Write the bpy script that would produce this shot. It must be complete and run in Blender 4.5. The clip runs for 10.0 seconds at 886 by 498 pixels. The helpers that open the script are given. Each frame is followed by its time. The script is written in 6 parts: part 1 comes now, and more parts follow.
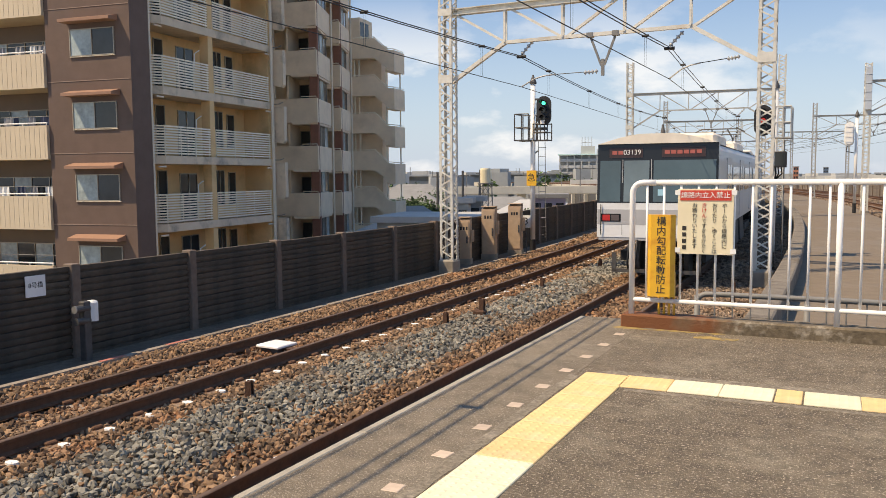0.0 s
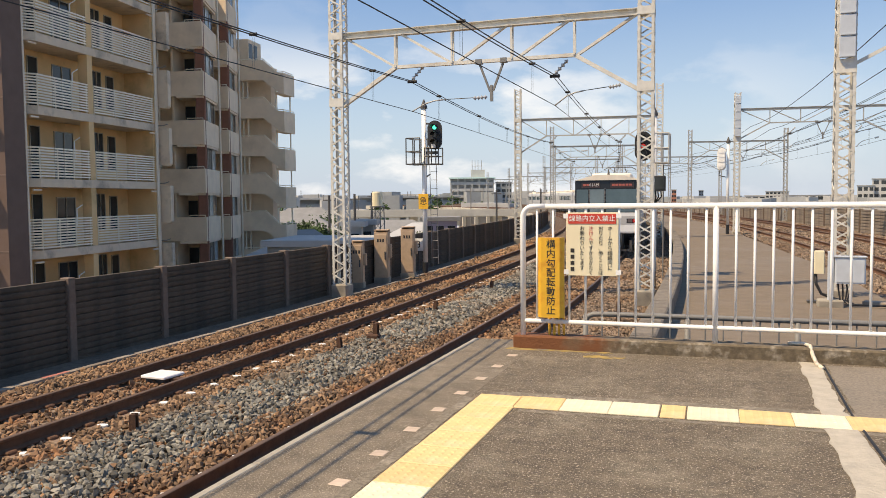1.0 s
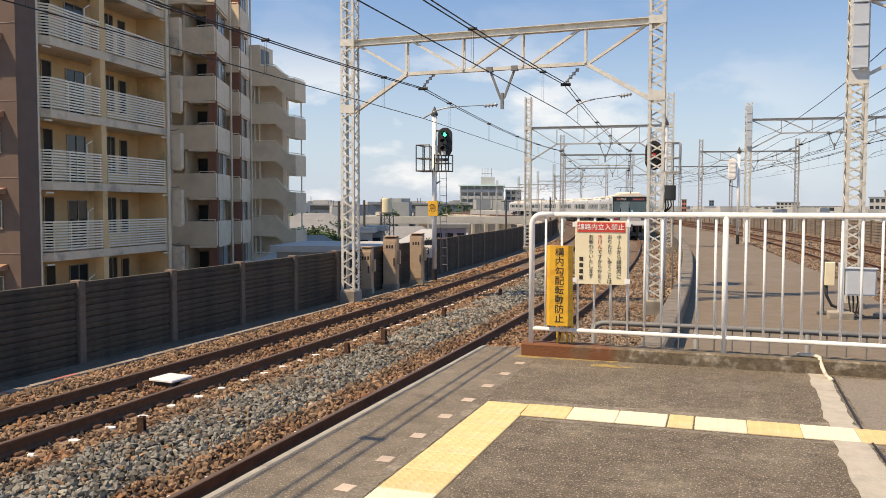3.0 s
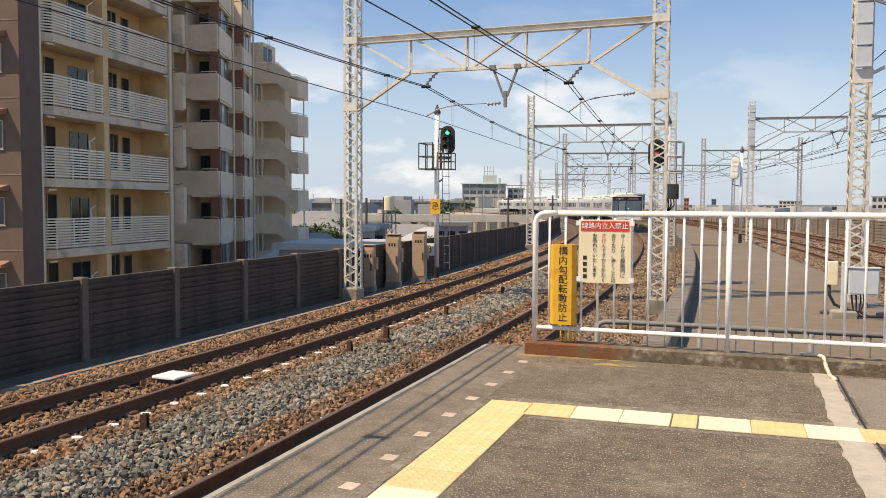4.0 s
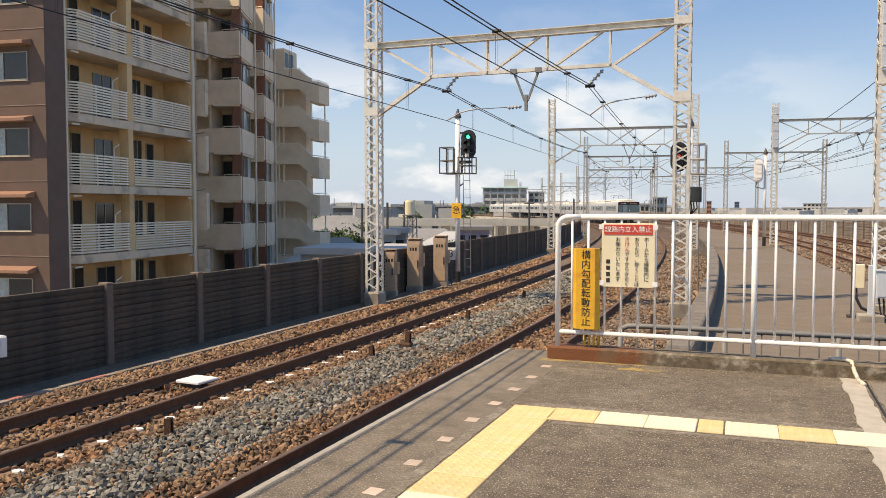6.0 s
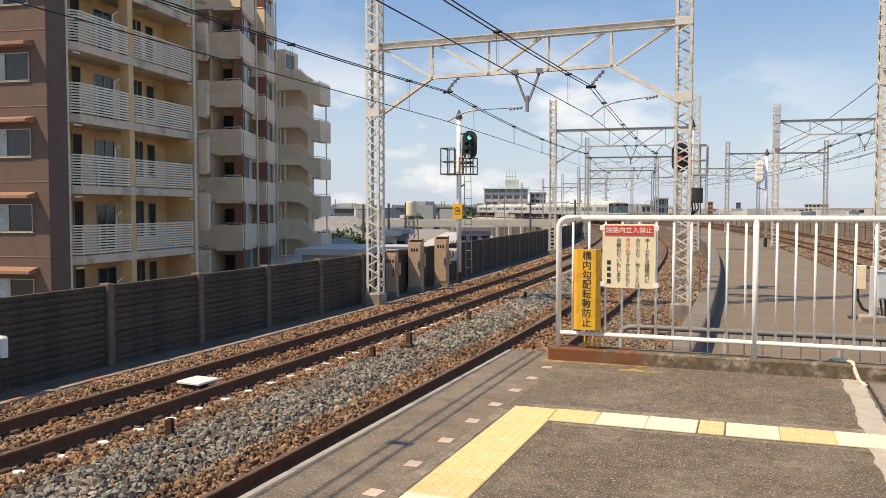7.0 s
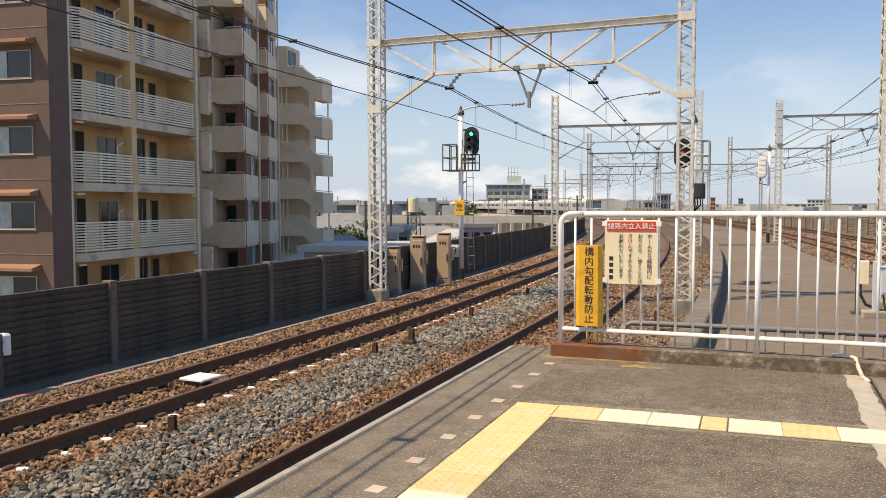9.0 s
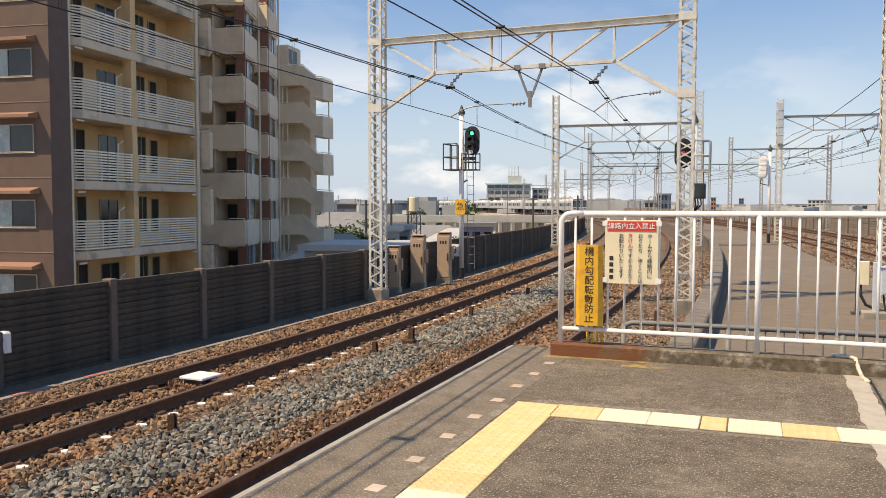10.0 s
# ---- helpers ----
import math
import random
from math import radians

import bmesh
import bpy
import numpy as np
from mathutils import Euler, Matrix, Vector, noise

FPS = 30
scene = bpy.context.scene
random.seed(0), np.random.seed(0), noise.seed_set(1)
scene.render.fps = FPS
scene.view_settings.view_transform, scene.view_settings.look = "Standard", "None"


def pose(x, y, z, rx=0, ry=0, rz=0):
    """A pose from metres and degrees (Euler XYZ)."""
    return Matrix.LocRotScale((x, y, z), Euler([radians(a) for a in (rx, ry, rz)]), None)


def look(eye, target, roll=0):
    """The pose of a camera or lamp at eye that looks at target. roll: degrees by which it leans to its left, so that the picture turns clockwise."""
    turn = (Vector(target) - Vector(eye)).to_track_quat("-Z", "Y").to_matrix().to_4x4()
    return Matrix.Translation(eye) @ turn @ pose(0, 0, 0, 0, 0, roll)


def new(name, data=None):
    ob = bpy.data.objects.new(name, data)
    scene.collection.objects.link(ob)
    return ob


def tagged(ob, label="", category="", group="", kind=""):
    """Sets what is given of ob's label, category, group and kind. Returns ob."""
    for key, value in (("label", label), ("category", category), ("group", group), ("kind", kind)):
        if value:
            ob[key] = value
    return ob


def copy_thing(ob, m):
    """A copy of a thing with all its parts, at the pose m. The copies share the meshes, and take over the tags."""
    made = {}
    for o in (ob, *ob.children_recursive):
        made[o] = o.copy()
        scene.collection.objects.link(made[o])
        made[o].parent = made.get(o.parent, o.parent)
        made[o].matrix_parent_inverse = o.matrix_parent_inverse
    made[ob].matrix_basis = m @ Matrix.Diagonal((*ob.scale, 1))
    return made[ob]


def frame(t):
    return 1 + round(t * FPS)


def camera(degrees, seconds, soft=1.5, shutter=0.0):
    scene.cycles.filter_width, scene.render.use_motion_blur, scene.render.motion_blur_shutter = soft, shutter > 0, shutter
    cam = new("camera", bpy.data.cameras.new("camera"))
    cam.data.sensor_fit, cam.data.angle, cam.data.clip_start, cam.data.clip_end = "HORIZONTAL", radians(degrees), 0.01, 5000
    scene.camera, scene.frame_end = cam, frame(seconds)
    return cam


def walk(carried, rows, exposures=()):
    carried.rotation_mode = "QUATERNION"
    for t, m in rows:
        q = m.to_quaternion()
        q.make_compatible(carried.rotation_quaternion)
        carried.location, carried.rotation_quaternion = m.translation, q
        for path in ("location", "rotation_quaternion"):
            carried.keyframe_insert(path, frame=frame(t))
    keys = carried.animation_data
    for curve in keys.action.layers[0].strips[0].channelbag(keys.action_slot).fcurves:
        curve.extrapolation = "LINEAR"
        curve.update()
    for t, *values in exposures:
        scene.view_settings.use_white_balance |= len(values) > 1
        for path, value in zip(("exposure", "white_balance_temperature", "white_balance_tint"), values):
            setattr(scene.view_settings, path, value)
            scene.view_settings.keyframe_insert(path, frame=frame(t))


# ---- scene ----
cam = camera(56.0, 10.0, 0.8)
PATH = [
    (0.0, 0.027, 0.007, 1.307, 84.99, 0.46, 26.32),
    (0.5, 0.045, -0.006, 1.315, 86.14, 0.17, 20.57),
    (1.0, 0.020, -0.008, 1.317, 86.51, 0.53, 18.91),
    (1.5, 0.026, -0.014, 1.318, 86.48, 0.62, 18.77),
    (2.0, 0.029, -0.006, 1.315, 86.91, 0.66, 19.42),
    (3.5, 0.018, -0.016, 1.315, 86.97, -0.30, 19.56),
    (4.0, 0.010, -0.016, 1.318, 86.86, -0.25, 19.71),
    (4.5, 0.002, -0.013, 1.319, 86.88, -0.05, 19.90),
    (5.0, -0.001, -0.011, 1.319, 86.98, 0.05, 20.41),
    (5.5, -0.005, -0.010, 1.319, 87.08, 0.02, 20.92),
    (7.0, -0.001, -0.002, 1.319, 87.20, 0.02, 21.22),
    (7.5, 0.000, 0.001, 1.318, 87.25, 0.14, 21.21),
    (8.0, 0.001, 0.003, 1.318, 87.21, 0.28, 21.50),
    (8.5, -0.001, 0.007, 1.316, 87.04, 0.23, 21.39),
    (9.0, -0.001, 0.003, 1.319, 86.95, 0.16, 21.37),
    (9.5, -0.003, 0.001, 1.320, 86.91, 0.07, 21.35),
    (10.0, -0.000, 0.002, 1.319, 86.90, -0.00, 21.40),
]
walk(cam, [(t, pose(x, y, z, rx, ry, rz)) for t, x, y, z, rx, ry, rz in PATH], [(0.0, 0.28, 7650, 13), (10.0, 0.28, 7650, 13)])

# ---- sky, sun, exposure ----
SUN_TRAVEL = Vector((0.50, 0.45, -1.0)).normalized()
world = bpy.data.worlds.new("world")
scene.world = world
world.use_nodes = True
wn, wl = world.node_tree.nodes, world.node_tree.links
wn.clear()
w_out = wn.new("ShaderNodeOutputWorld")
w_bg = wn.new("ShaderNodeBackground")
w_sky = wn.new("ShaderNodeTexSky")
w_sky.sky_type = "NISHITA"
w_sky.sun_disc = False
w_sky.sun_elevation = math.asin(-SUN_TRAVEL.z)
w_sky.sun_rotation = math.atan2(-SUN_TRAVEL.x, -SUN_TRAVEL.y)
w_sky.air_density, w_sky.dust_density, w_sky.ozone_density = 1.0, 0.2, 3.0
w_tc = wn.new("ShaderNodeTexCoord")
w_map = wn.new("ShaderNodeMapping")
w_map.inputs["Scale"].default_value = (1.0, 1.0, 2.2)
w_map.inputs["Location"].default_value = (0.35, 0.1, 0.0)
w_noise = wn.new("ShaderNodeTexNoise")
w_noise.inputs["Scale"].default_value = 5.5
w_noise.inputs["Detail"].default_value = 9.0
w_noise.inputs["Roughness"].default_value = 0.56
w_ramp = wn.new("ShaderNodeValToRGB")
w_ramp.color_ramp.elements[0].position, w_ramp.color_ramp.elements[1].position = 0.475, 0.575
w_mix = wn.new("ShaderNodeMix")
w_mix.data_type = "RGBA"
w_mix.inputs[7].default_value = (6.6, 7.1, 7.7, 1)
w_mul = wn.new("ShaderNodeMath")
w_mul.operation = "MULTIPLY"
w_mul.inputs[1].default_value = 0.68
wl.new(w_tc.outputs["Generated"], w_map.inputs["Vector"])
wl.new(w_map.outputs["Vector"], w_noise.inputs["Vector"])
wl.new(w_noise.outputs["Fac"], w_ramp.inputs["Fac"])
wl.new(w_ramp.outputs["Color"], w_mul.inputs[0])
w_low = wn.new("ShaderNodeMapRange")
w_low.inputs["From Min"].default_value, w_low.inputs["From Max"].default_value = 0.12, 0.20
w_low.inputs["To Min"].default_value, w_low.inputs["To Max"].default_value = 1.0, 0.10
w_mul2 = wn.new("ShaderNodeMath")
w_mul2.operation = "MULTIPLY"
wl.new(w_mul.outputs[0], w_mul2.inputs[0])
wl.new(w_low.outputs["Result"], w_mul2.inputs[1])
w_west = wn.new("ShaderNodeMapRange")
w_west.inputs["From Min"].default_value, w_west.inputs["From Max"].default_value = -0.22, 0.10
w_west.inputs["To Min"].default_value, w_west.inputs["To Max"].default_value = 1.0, 0.12
w_mul3 = wn.new("ShaderNodeMath")
w_mul3.operation = "MULTIPLY"
wl.new(w_mul2.outputs[0], w_mul3.inputs[0])
wl.new(w_west.outputs["Result"], w_mul3.inputs[1])
wl.new(w_mul3.outputs[0], w_mix.inputs[0])
w_sep = wn.new("ShaderNodeSeparateXYZ")
w_haze = wn.new("ShaderNodeMapRange")
w_haze.inputs["From Min"].default_value, w_haze.inputs["From Max"].default_value = -0.02, 0.26
w_haze.inputs["To Min"].default_value, w_haze.inputs["To Max"].default_value = 0.85, 0.0
w_haze.interpolation_type = "SMOOTHSTEP"
w_mix2 = wn.new("ShaderNodeMix")
w_mix2.data_type = "RGBA"
w_mix2.inputs[7].default_value = (3.0, 4.1, 5.9, 1)
w_up = wn.new("ShaderNodeMapRange")
w_up.inputs["From Min"].default_value, w_up.inputs["From Max"].default_value = 0.06, 0.30
w_up.inputs["To Min"].default_value, w_up.inputs["To Max"].default_value = 0.0, 0.62
w_blue = wn.new("ShaderNodeMix")
w_blue.data_type = "RGBA"
w_blue.inputs[7].default_value = (1.0, 2.45, 5.6, 1)
wl.new(w_tc.outputs["Generated"], w_sep.inputs[0])
wl.new(w_sep.outputs["Z"], w_haze.inputs["Value"])
wl.new(w_sep.outputs["Z"], w_low.inputs["Value"])
wl.new(w_sep.outputs["X"], w_west.inputs["Value"])
wl.new(w_haze.outputs["Result"], w_mix2.inputs[0])
wl.new(w_sep.outputs["Z"], w_up.inputs["Value"])
wl.new(w_up.outputs["Result"], w_blue.inputs[0])
wl.new(w_sky.outputs["Color"], w_blue.inputs[6])
wl.new(w_blue.outputs[2], w_mix2.inputs[6])
wl.new(w_mix2.outputs[2], w_mix.inputs[6])
wl.new(w_mix.outputs[2], w_bg.inputs["Color"])
w_bg.inputs["Strength"].default_value = 0.125
wl.new(w_bg.outputs[0], w_out.inputs["Surface"])
sun_data = bpy.data.lights.new("sun", "SUN")
sun_data.energy, sun_data.angle, sun_data.color = 4.4, radians(0.4), (1.0, 0.87, 0.67)
sun = new("sun", sun_data)
sun.matrix_world = look((0, 0, 60), Vector((0, 0, 60)) + SUN_TRAVEL)


# ---- mesh building ----
class Build:
    """Collects faces of simple solids into one mesh."""

    def __init__(self):
        self.v, self.f = [], []

    def add(self, verts, faces):
        n = len(self.v)
        self.v.extend(tuple(p) for p in verts)
        self.f.extend(tuple(i + n for i in q) for q in faces)
        return self

    def box(self, x0, x1, y0, y1, z0, z1, m=None):
        p = [Vector((x, y, z)) for z in (z0, z1) for x, y in ((x0, y0), (x1, y0), (x1, y1), (x0, y1))]
        if m is not None:
            p = [m @ q for q in p]
        return self.add(p, [(3, 2, 1, 0), (4, 5, 6, 7), (0, 1, 5, 4), (1, 2, 6, 5), (2, 3, 7, 6), (3, 0, 4, 7)])

    def cbox(self, x0, x1, y0, y1, z0, z1, c=0.01, m=None):
        """A box with chamfered upright edges and top."""
        ring = lambda a, z: [(x0 + a, y0 + c, z), (x0 + c, y0 + a, z), (x1 - c, y0 + a, z), (x1 - a, y0 + c, z),
                             (x1 - a, y1 - c, z), (x1 - c, y1 - a, z), (x0 + c, y1 - a, z), (x0 + a, y1 - c, z)]
        top = [(x0 + c, y0 + c, z1), (x1 - c, y0 + c, z1), (x1 - c, y1 - c, z1), (x0 + c, y1 - c, z1)]
        p = [Vector(q) for q in ring(0, z0) + ring(0, z1 - c) + top]
        if m is not None:
            p = [m @ q for q in p]
        f = [(7, 6, 5, 4, 3, 2, 1, 0)] + [(i, (i + 1) % 8, 8 + (i + 1) % 8, 8 + i) for i in range(8)]
        f += [(16, 17, 18, 19), (9, 10, 17, 16), (11, 12, 18, 17), (13, 14, 19, 18), (15, 8, 16, 19), (8, 9, 16), (10, 11, 17), (12, 13, 18), (14, 15, 19)]
        return self.add(p, f)

    def beam(self, a, b, w, h=None, up=(0, 0, 1)):
        """A bar of section w x h from a to b."""
        a, b = Vector(a), Vector(b)
        h = h or w
        d = (b - a).normalized()
        u = Vector(up)
        if abs(d.dot(u)) > 0.98:
            u = Vector((0, 1, 0))
        s = d.cross(u).normalized() * w / 2
        t = s.cross(d).normalized() * h / 2
        p = [q + i * s + j * t for q in (a, b) for i, j in ((-1, -1), (1, -1), (1, 1), (-1, 1))]
        return self.add(p, [(3, 2, 1, 0), (4, 5, 6, 7), (0, 1, 5, 4), (1, 2, 6, 5), (2, 3, 7, 6), (3, 0, 4, 7)])

    def tube(self, pts, r, n=8, close=True):
        """A round bar along points; r one radius or one for each point."""
        pts = [Vector(p) for p in pts]
        rr = r if isinstance(r, (list, tuple)) else [r] * len(pts)
        base, k = len(self.v), len(pts)
        ref = None
        for i, p in enumerate(pts):
            d = (pts[min(i + 1, k - 1)] - pts[max(i - 1, 0)]).normalized()
            u = ref if ref is not None and abs(d.dot(ref)) < 0.95 else (Vector((0, 0, 1)) if abs(d.z) < 0.9 else Vector((1, 0, 0)))
            s = d.cross(u).normalized()
            t = s.cross(d).normalized()
            ref = t
            for j in range(n):
                a = 2 * math.pi * j / n
                self.v.append(tuple(p + (s * math.cos(a) + t * math.sin(a)) * rr[i]))
        for i in range(k - 1):
            for j in range(n):
                self.f.append((base + i * n + j, base + i * n + (j + 1) % n, base + (i + 1) * n + (j + 1) % n, base + (i + 1) * n + j))
        if close:
            self.f.append(tuple(base + j for j in reversed(range(n))))
            self.f.append(tuple(base + (k - 1) * n + j for j in range(n)))
        return self

    def sweep(self, profile, frames_):
        """A closed profile [(side, up)] carried through frames [(point, side vector)]."""
        base, n, k = len(self.v), len(profile), len(frames_)
        for p, s in frames_:
            for a, b in profile:
                self.v.append((p[0] + s[0] * a, p[1] + s[1] * a, p[2] + b))
        for i in range(k - 1):
            for j in range(n):
                self.f.append((base + i * n + j, base + i * n + (j + 1) % n, base + (i + 1) * n + (j + 1) % n, base + (i + 1) * n + j))
        self.f.append(tuple(base + j for j in range(n)))
        self.f.append(tuple(base + (k - 1) * n + j for j in reversed(range(n))))
        return self

    def prism(self, outline, z0, z1, m=None):
        """An outline [(x, y)] raised from z0 to z1."""
        n = len(outline)
        p = [Vector((x, y, z)) for z in (z0, z1) for x, y in outline]
        if m is not None:
            p = [m @ q for q in p]
        return self.add(p, [tuple(reversed(range(n))), tuple(range(n, 2 * n))] + [(i, (i + 1) % n, n + (i + 1) % n, n + i) for i in range(n)])

    def mesh(self, name, material, smooth=False):
        me = bpy.data.meshes.new(name)
        me.from_pydata(self.v, [], self.f)
        me.materials.append(material)
        if smooth:
            me.polygons.foreach_set("use_smooth", [True] * len(me.polygons))
        me.update()
        fix = bmesh.new()
        fix.from_mesh(me)
        bmesh.ops.recalc_face_normals(fix, faces=fix.faces)
        fix.to_mesh(me)
        fix.free()
        return me


def part(name, b, material, parent=None, label="", smooth=False, at=None):
    """Links a build (or a mesh) as one object, under a thing or a part."""
    me = b.mesh(name, material, smooth) if isinstance(b, Build) else b
    ob = new(name, me)
    ob.parent = parent
    if at is not None:
        ob.matrix_basis = at
    if label:
        tagged(ob, label)
    return ob


def thing(name, label, category, at=None, group="", kind=""):
    """An Empty at a thing's base."""
    ob = new(name)
    ob.empty_display_size = 0.1
    if at is not None:
        ob.matrix_basis = at
    return tagged(ob, label, category, group, kind)


# ---- materials ----
def mat(name, base, rough=0.8, metal=0.0, var=0.0, scale=6.0, second=None, spots=0.5, spot_scale=1.2, bump=0.0, bump_scale=40.0, island=0.0, rand=0.0, glow=0.0, glow_color=None, coord="Object", flecks=None):
    """A surface: grain of var at scale, stains of a second colour at spot_scale, fine relief."""
    m = bpy.data.materials.new(name)
    m.use_nodes = True
    nt, ln = m.node_tree.nodes, m.node_tree.links
    bsdf = nt["Principled BSDF"]
    bsdf.inputs["Roughness"].default_value = rough
    bsdf.inputs["Metallic"].default_value = metal
    col = (*base, 1)
    if glow:
        bsdf.inputs["Emission Color"].default_value = (*(glow_color or base), 1)
        bsdf.inputs["Emission Strength"].default_value = glow
    tc = nt.new("ShaderNodeTexCoord")
    source = None

    def blend(fac, a, b, mode="MIX"):
        mx = nt.new("ShaderNodeMix")
        mx.data_type = "RGBA"
        mx.blend_type = mode
        for sock, val in ((mx.inputs[0], fac), (mx.inputs[6], a), (mx.inputs[7], b)):
            if hasattr(val, "is_linked"):
                ln.new(val, sock)
            else:
                sock.default_value = val
        return mx.outputs[2]

    def noise_at(s, detail=5.0, rough_=0.6):
        n = nt.new("ShaderNodeTexNoise")
        n.inputs["Scale"].default_value = s
        n.inputs["Detail"].default_value = detail
        n.inputs["Roughness"].default_value = rough_
        ln.new(tc.outputs[coord], n.inputs["Vector"])
        return n.outputs["Fac"]

    def ramp(fac, a, b):
        r = nt.new("ShaderNodeMapRange")
        r.inputs["From Min"].default_value, r.inputs["From Max"].default_value = a, b
        ln.new(fac, r.inputs["Value"])
        return r.outputs["Result"]

    source = col
    if second is not None:
        source = blend(ramp(noise_at(spot_scale, 6.0), 0.62 - 0.25 * spots, 0.80 - 0.25 * spots), source, (*second, 1))
    if var:
        lo, hi = (1 - var,) * 3 + (1,), (1 + var,) * 3 + (1,)
        source = blend(1.0, source, blend(ramp(noise_at(scale), 0.3, 0.7), lo, hi), "MULTIPLY")
    if flecks:
        source = blend(ramp(noise_at(flecks[1], 5.0, 0.7), 0.55, 0.62), source, (*flecks[0], 1))
        source = blend(ramp(noise_at(flecks[1] * 0.7, 7.0, 0.78), 0.43, 0.36), source, tuple(c * 0.22 for c in flecks[0]) + (1,))
    if island or rand:
        if island:
            g = nt.new("ShaderNodeNewGeometry").outputs["Random Per Island"]
        else:
            g = nt.new("ShaderNodeObjectInfo").outputs["Random"]
        k = island or rand
        source = blend(1.0, source, blend(g, (1 - k,) * 3 + (1,), (1 + k,) * 3 + (1,)), "MULTIPLY")
    if hasattr(source, "is_linked"):
        ln.new(source, bsdf.inputs["Base Color"])
    else:
        bsdf.inputs["Base Color"].default_value = source
    if bump:
        bp = nt.new("ShaderNodeBump")
        bp.inputs["Strength"].default_value = bump
        bp.inputs["Distance"].default_value = 0.02
        ln.new(noise_at(bump_scale, 4.0), bp.inputs["Height"])
        ln.new(bp.outputs["Normal"], bsdf.inputs["Normal"])
    return m


M_ASPHALT = mat("platform_asphalt", (0.153, 0.119, 0.081), 0.92, var=0.34, scale=11.0, second=(0.225, 0.185, 0.13), spots=0.55, spot_scale=1.7, bump=1.0, bump_scale=70.0, flecks=((0.52, 0.43, 0.32), 68.0))
M_ASPHALT_OLD = mat("old_asphalt", (0.188, 0.145, 0.102), 0.95, var=0.12, scale=3.0, second=(0.20, 0.165, 0.13), spots=0.5, spot_scale=0.25, bump=0.3, bump_scale=60.0)
M_CONCRETE = mat("concrete", (0.36, 0.32, 0.255), 0.9, var=0.15, scale=9.0, second=(0.16, 0.14, 0.12), spots=0.45, spot_scale=1.1, bump=0.3, bump_scale=50.0)
M_CURB = mat("stained_curb_concrete", (0.145, 0.112, 0.072), 0.9, var=0.35, scale=16.0, second=(0.36, 0.31, 0.24), spots=0.32, spot_scale=9.0, bump=0.5, bump_scale=45.0)
M_WALL = mat("weathered_precast_panel", (0.094, 0.071, 0.050), 0.9, var=0.2, scale=8.0, second=(0.062, 0.05, 0.038), spots=0.6, spot_scale=1.3, bump=0.3, bump_scale=40.0, rand=0.1)
M_WALL_POST = mat("wall_post_concrete", (0.17, 0.125, 0.095), 0.9, var=0.15, scale=10.0, second=(0.16, 0.11, 0.08), spots=0.5, spot_scale=2.0, bump=0.2)
M_RAIL = mat("rusty_rail_steel", (0.13, 0.060, 0.030), 0.85, var=0.25, scale=12.0, second=(0.12, 0.06, 0.03), spots=0.4, spot_scale=2.0, bump=0.2)
M_RAIL_HEAD = mat("worn_rail_head", (0.15, 0.095, 0.065), 0.6, 0.2, var=0.15, scale=8.0)
M_SLEEPER = mat("concrete_sleeper", (0.25, 0.19, 0.14), 0.9, var=0.2, scale=14.0, second=(0.19, 0.11, 0.065), spots=0.65, spot_scale=2.5, bump=0.3, rand=0.15)
M_SLEEPER_END = mat("white_painted_sleeper_end", (0.80, 0.78, 0.73), 0.7, var=0.08, scale=20.0)
M_BED = mat("ballast_bed", (0.125, 0.085, 0.056), 0.95, var=0.4, scale=20.0, second=(0.11, 0.06, 0.03), spots=0.6, spot_scale=0.8, bump=1.0, bump_scale=18.0)
M_STONE_RUST = mat("rust_stained_ballast", (0.235, 0.143, 0.08), 0.9, var=0.25, scale=0.9, second=(0.19, 0.086, 0.038), spots=0.5, spot_scale=0.8, island=0.65)
M_STONE_GREY = mat("grey_ballast", (0.195, 0.18, 0.147), 0.85, var=0.2, scale=0.9, second=(0.20, 0.125, 0.07), spots=0.36, spot_scale=1.0, island=0.7)
M_STONE_BROWN = mat("dusty_brown_ballast", (0.215, 0.155, 0.108), 0.9, var=0.25, scale=0.9, second=(0.17, 0.095, 0.05), spots=0.45, spot_scale=0.7, island=0.6)
M_EARTH = mat("far_ground", (0.30, 0.27, 0.23), 0.95, var=0.3, scale=0.05, second=(0.09, 0.11, 0.05), spots=0.5, spot_scale=0.02)
M_YELLOW_TILE = mat("yellow_tactile_tile", (0.75, 0.52, 0.24), 0.75, var=0.1, scale=10.0, second=(0.66, 0.52, 0.30), spots=0.4, spot_scale=3.0, rand=0.07)
M_CREAM_TILE = mat("faded_cream_tactile_tile", (0.77, 0.70, 0.49), 0.75, var=0.1, scale=10.0, second=(0.66, 0.60, 0.45), spots=0.35, spot_scale=3.0, rand=0.05)
# stained concrete, its base darkened for the edge wall's shadowed face
M_EDGE = mat("shade_dark_stained_concrete", (0.20, 0.17, 0.135), 0.92, var=0.2, scale=8.0, second=(0.11, 0.09, 0.07), spots=0.55, spot_scale=1.3, bump=0.4, bump_scale=40.0)

M_MARGIN = mat("fine_grained_margin_concrete", (0.172, 0.138, 0.097), 0.92, var=0.3, scale=5.0, second=(0.23, 0.19, 0.14), spots=0.5, spot_scale=1.1, bump=0.5, bump_scale=110.0, flecks=((0.40, 0.33, 0.25), 85.0))


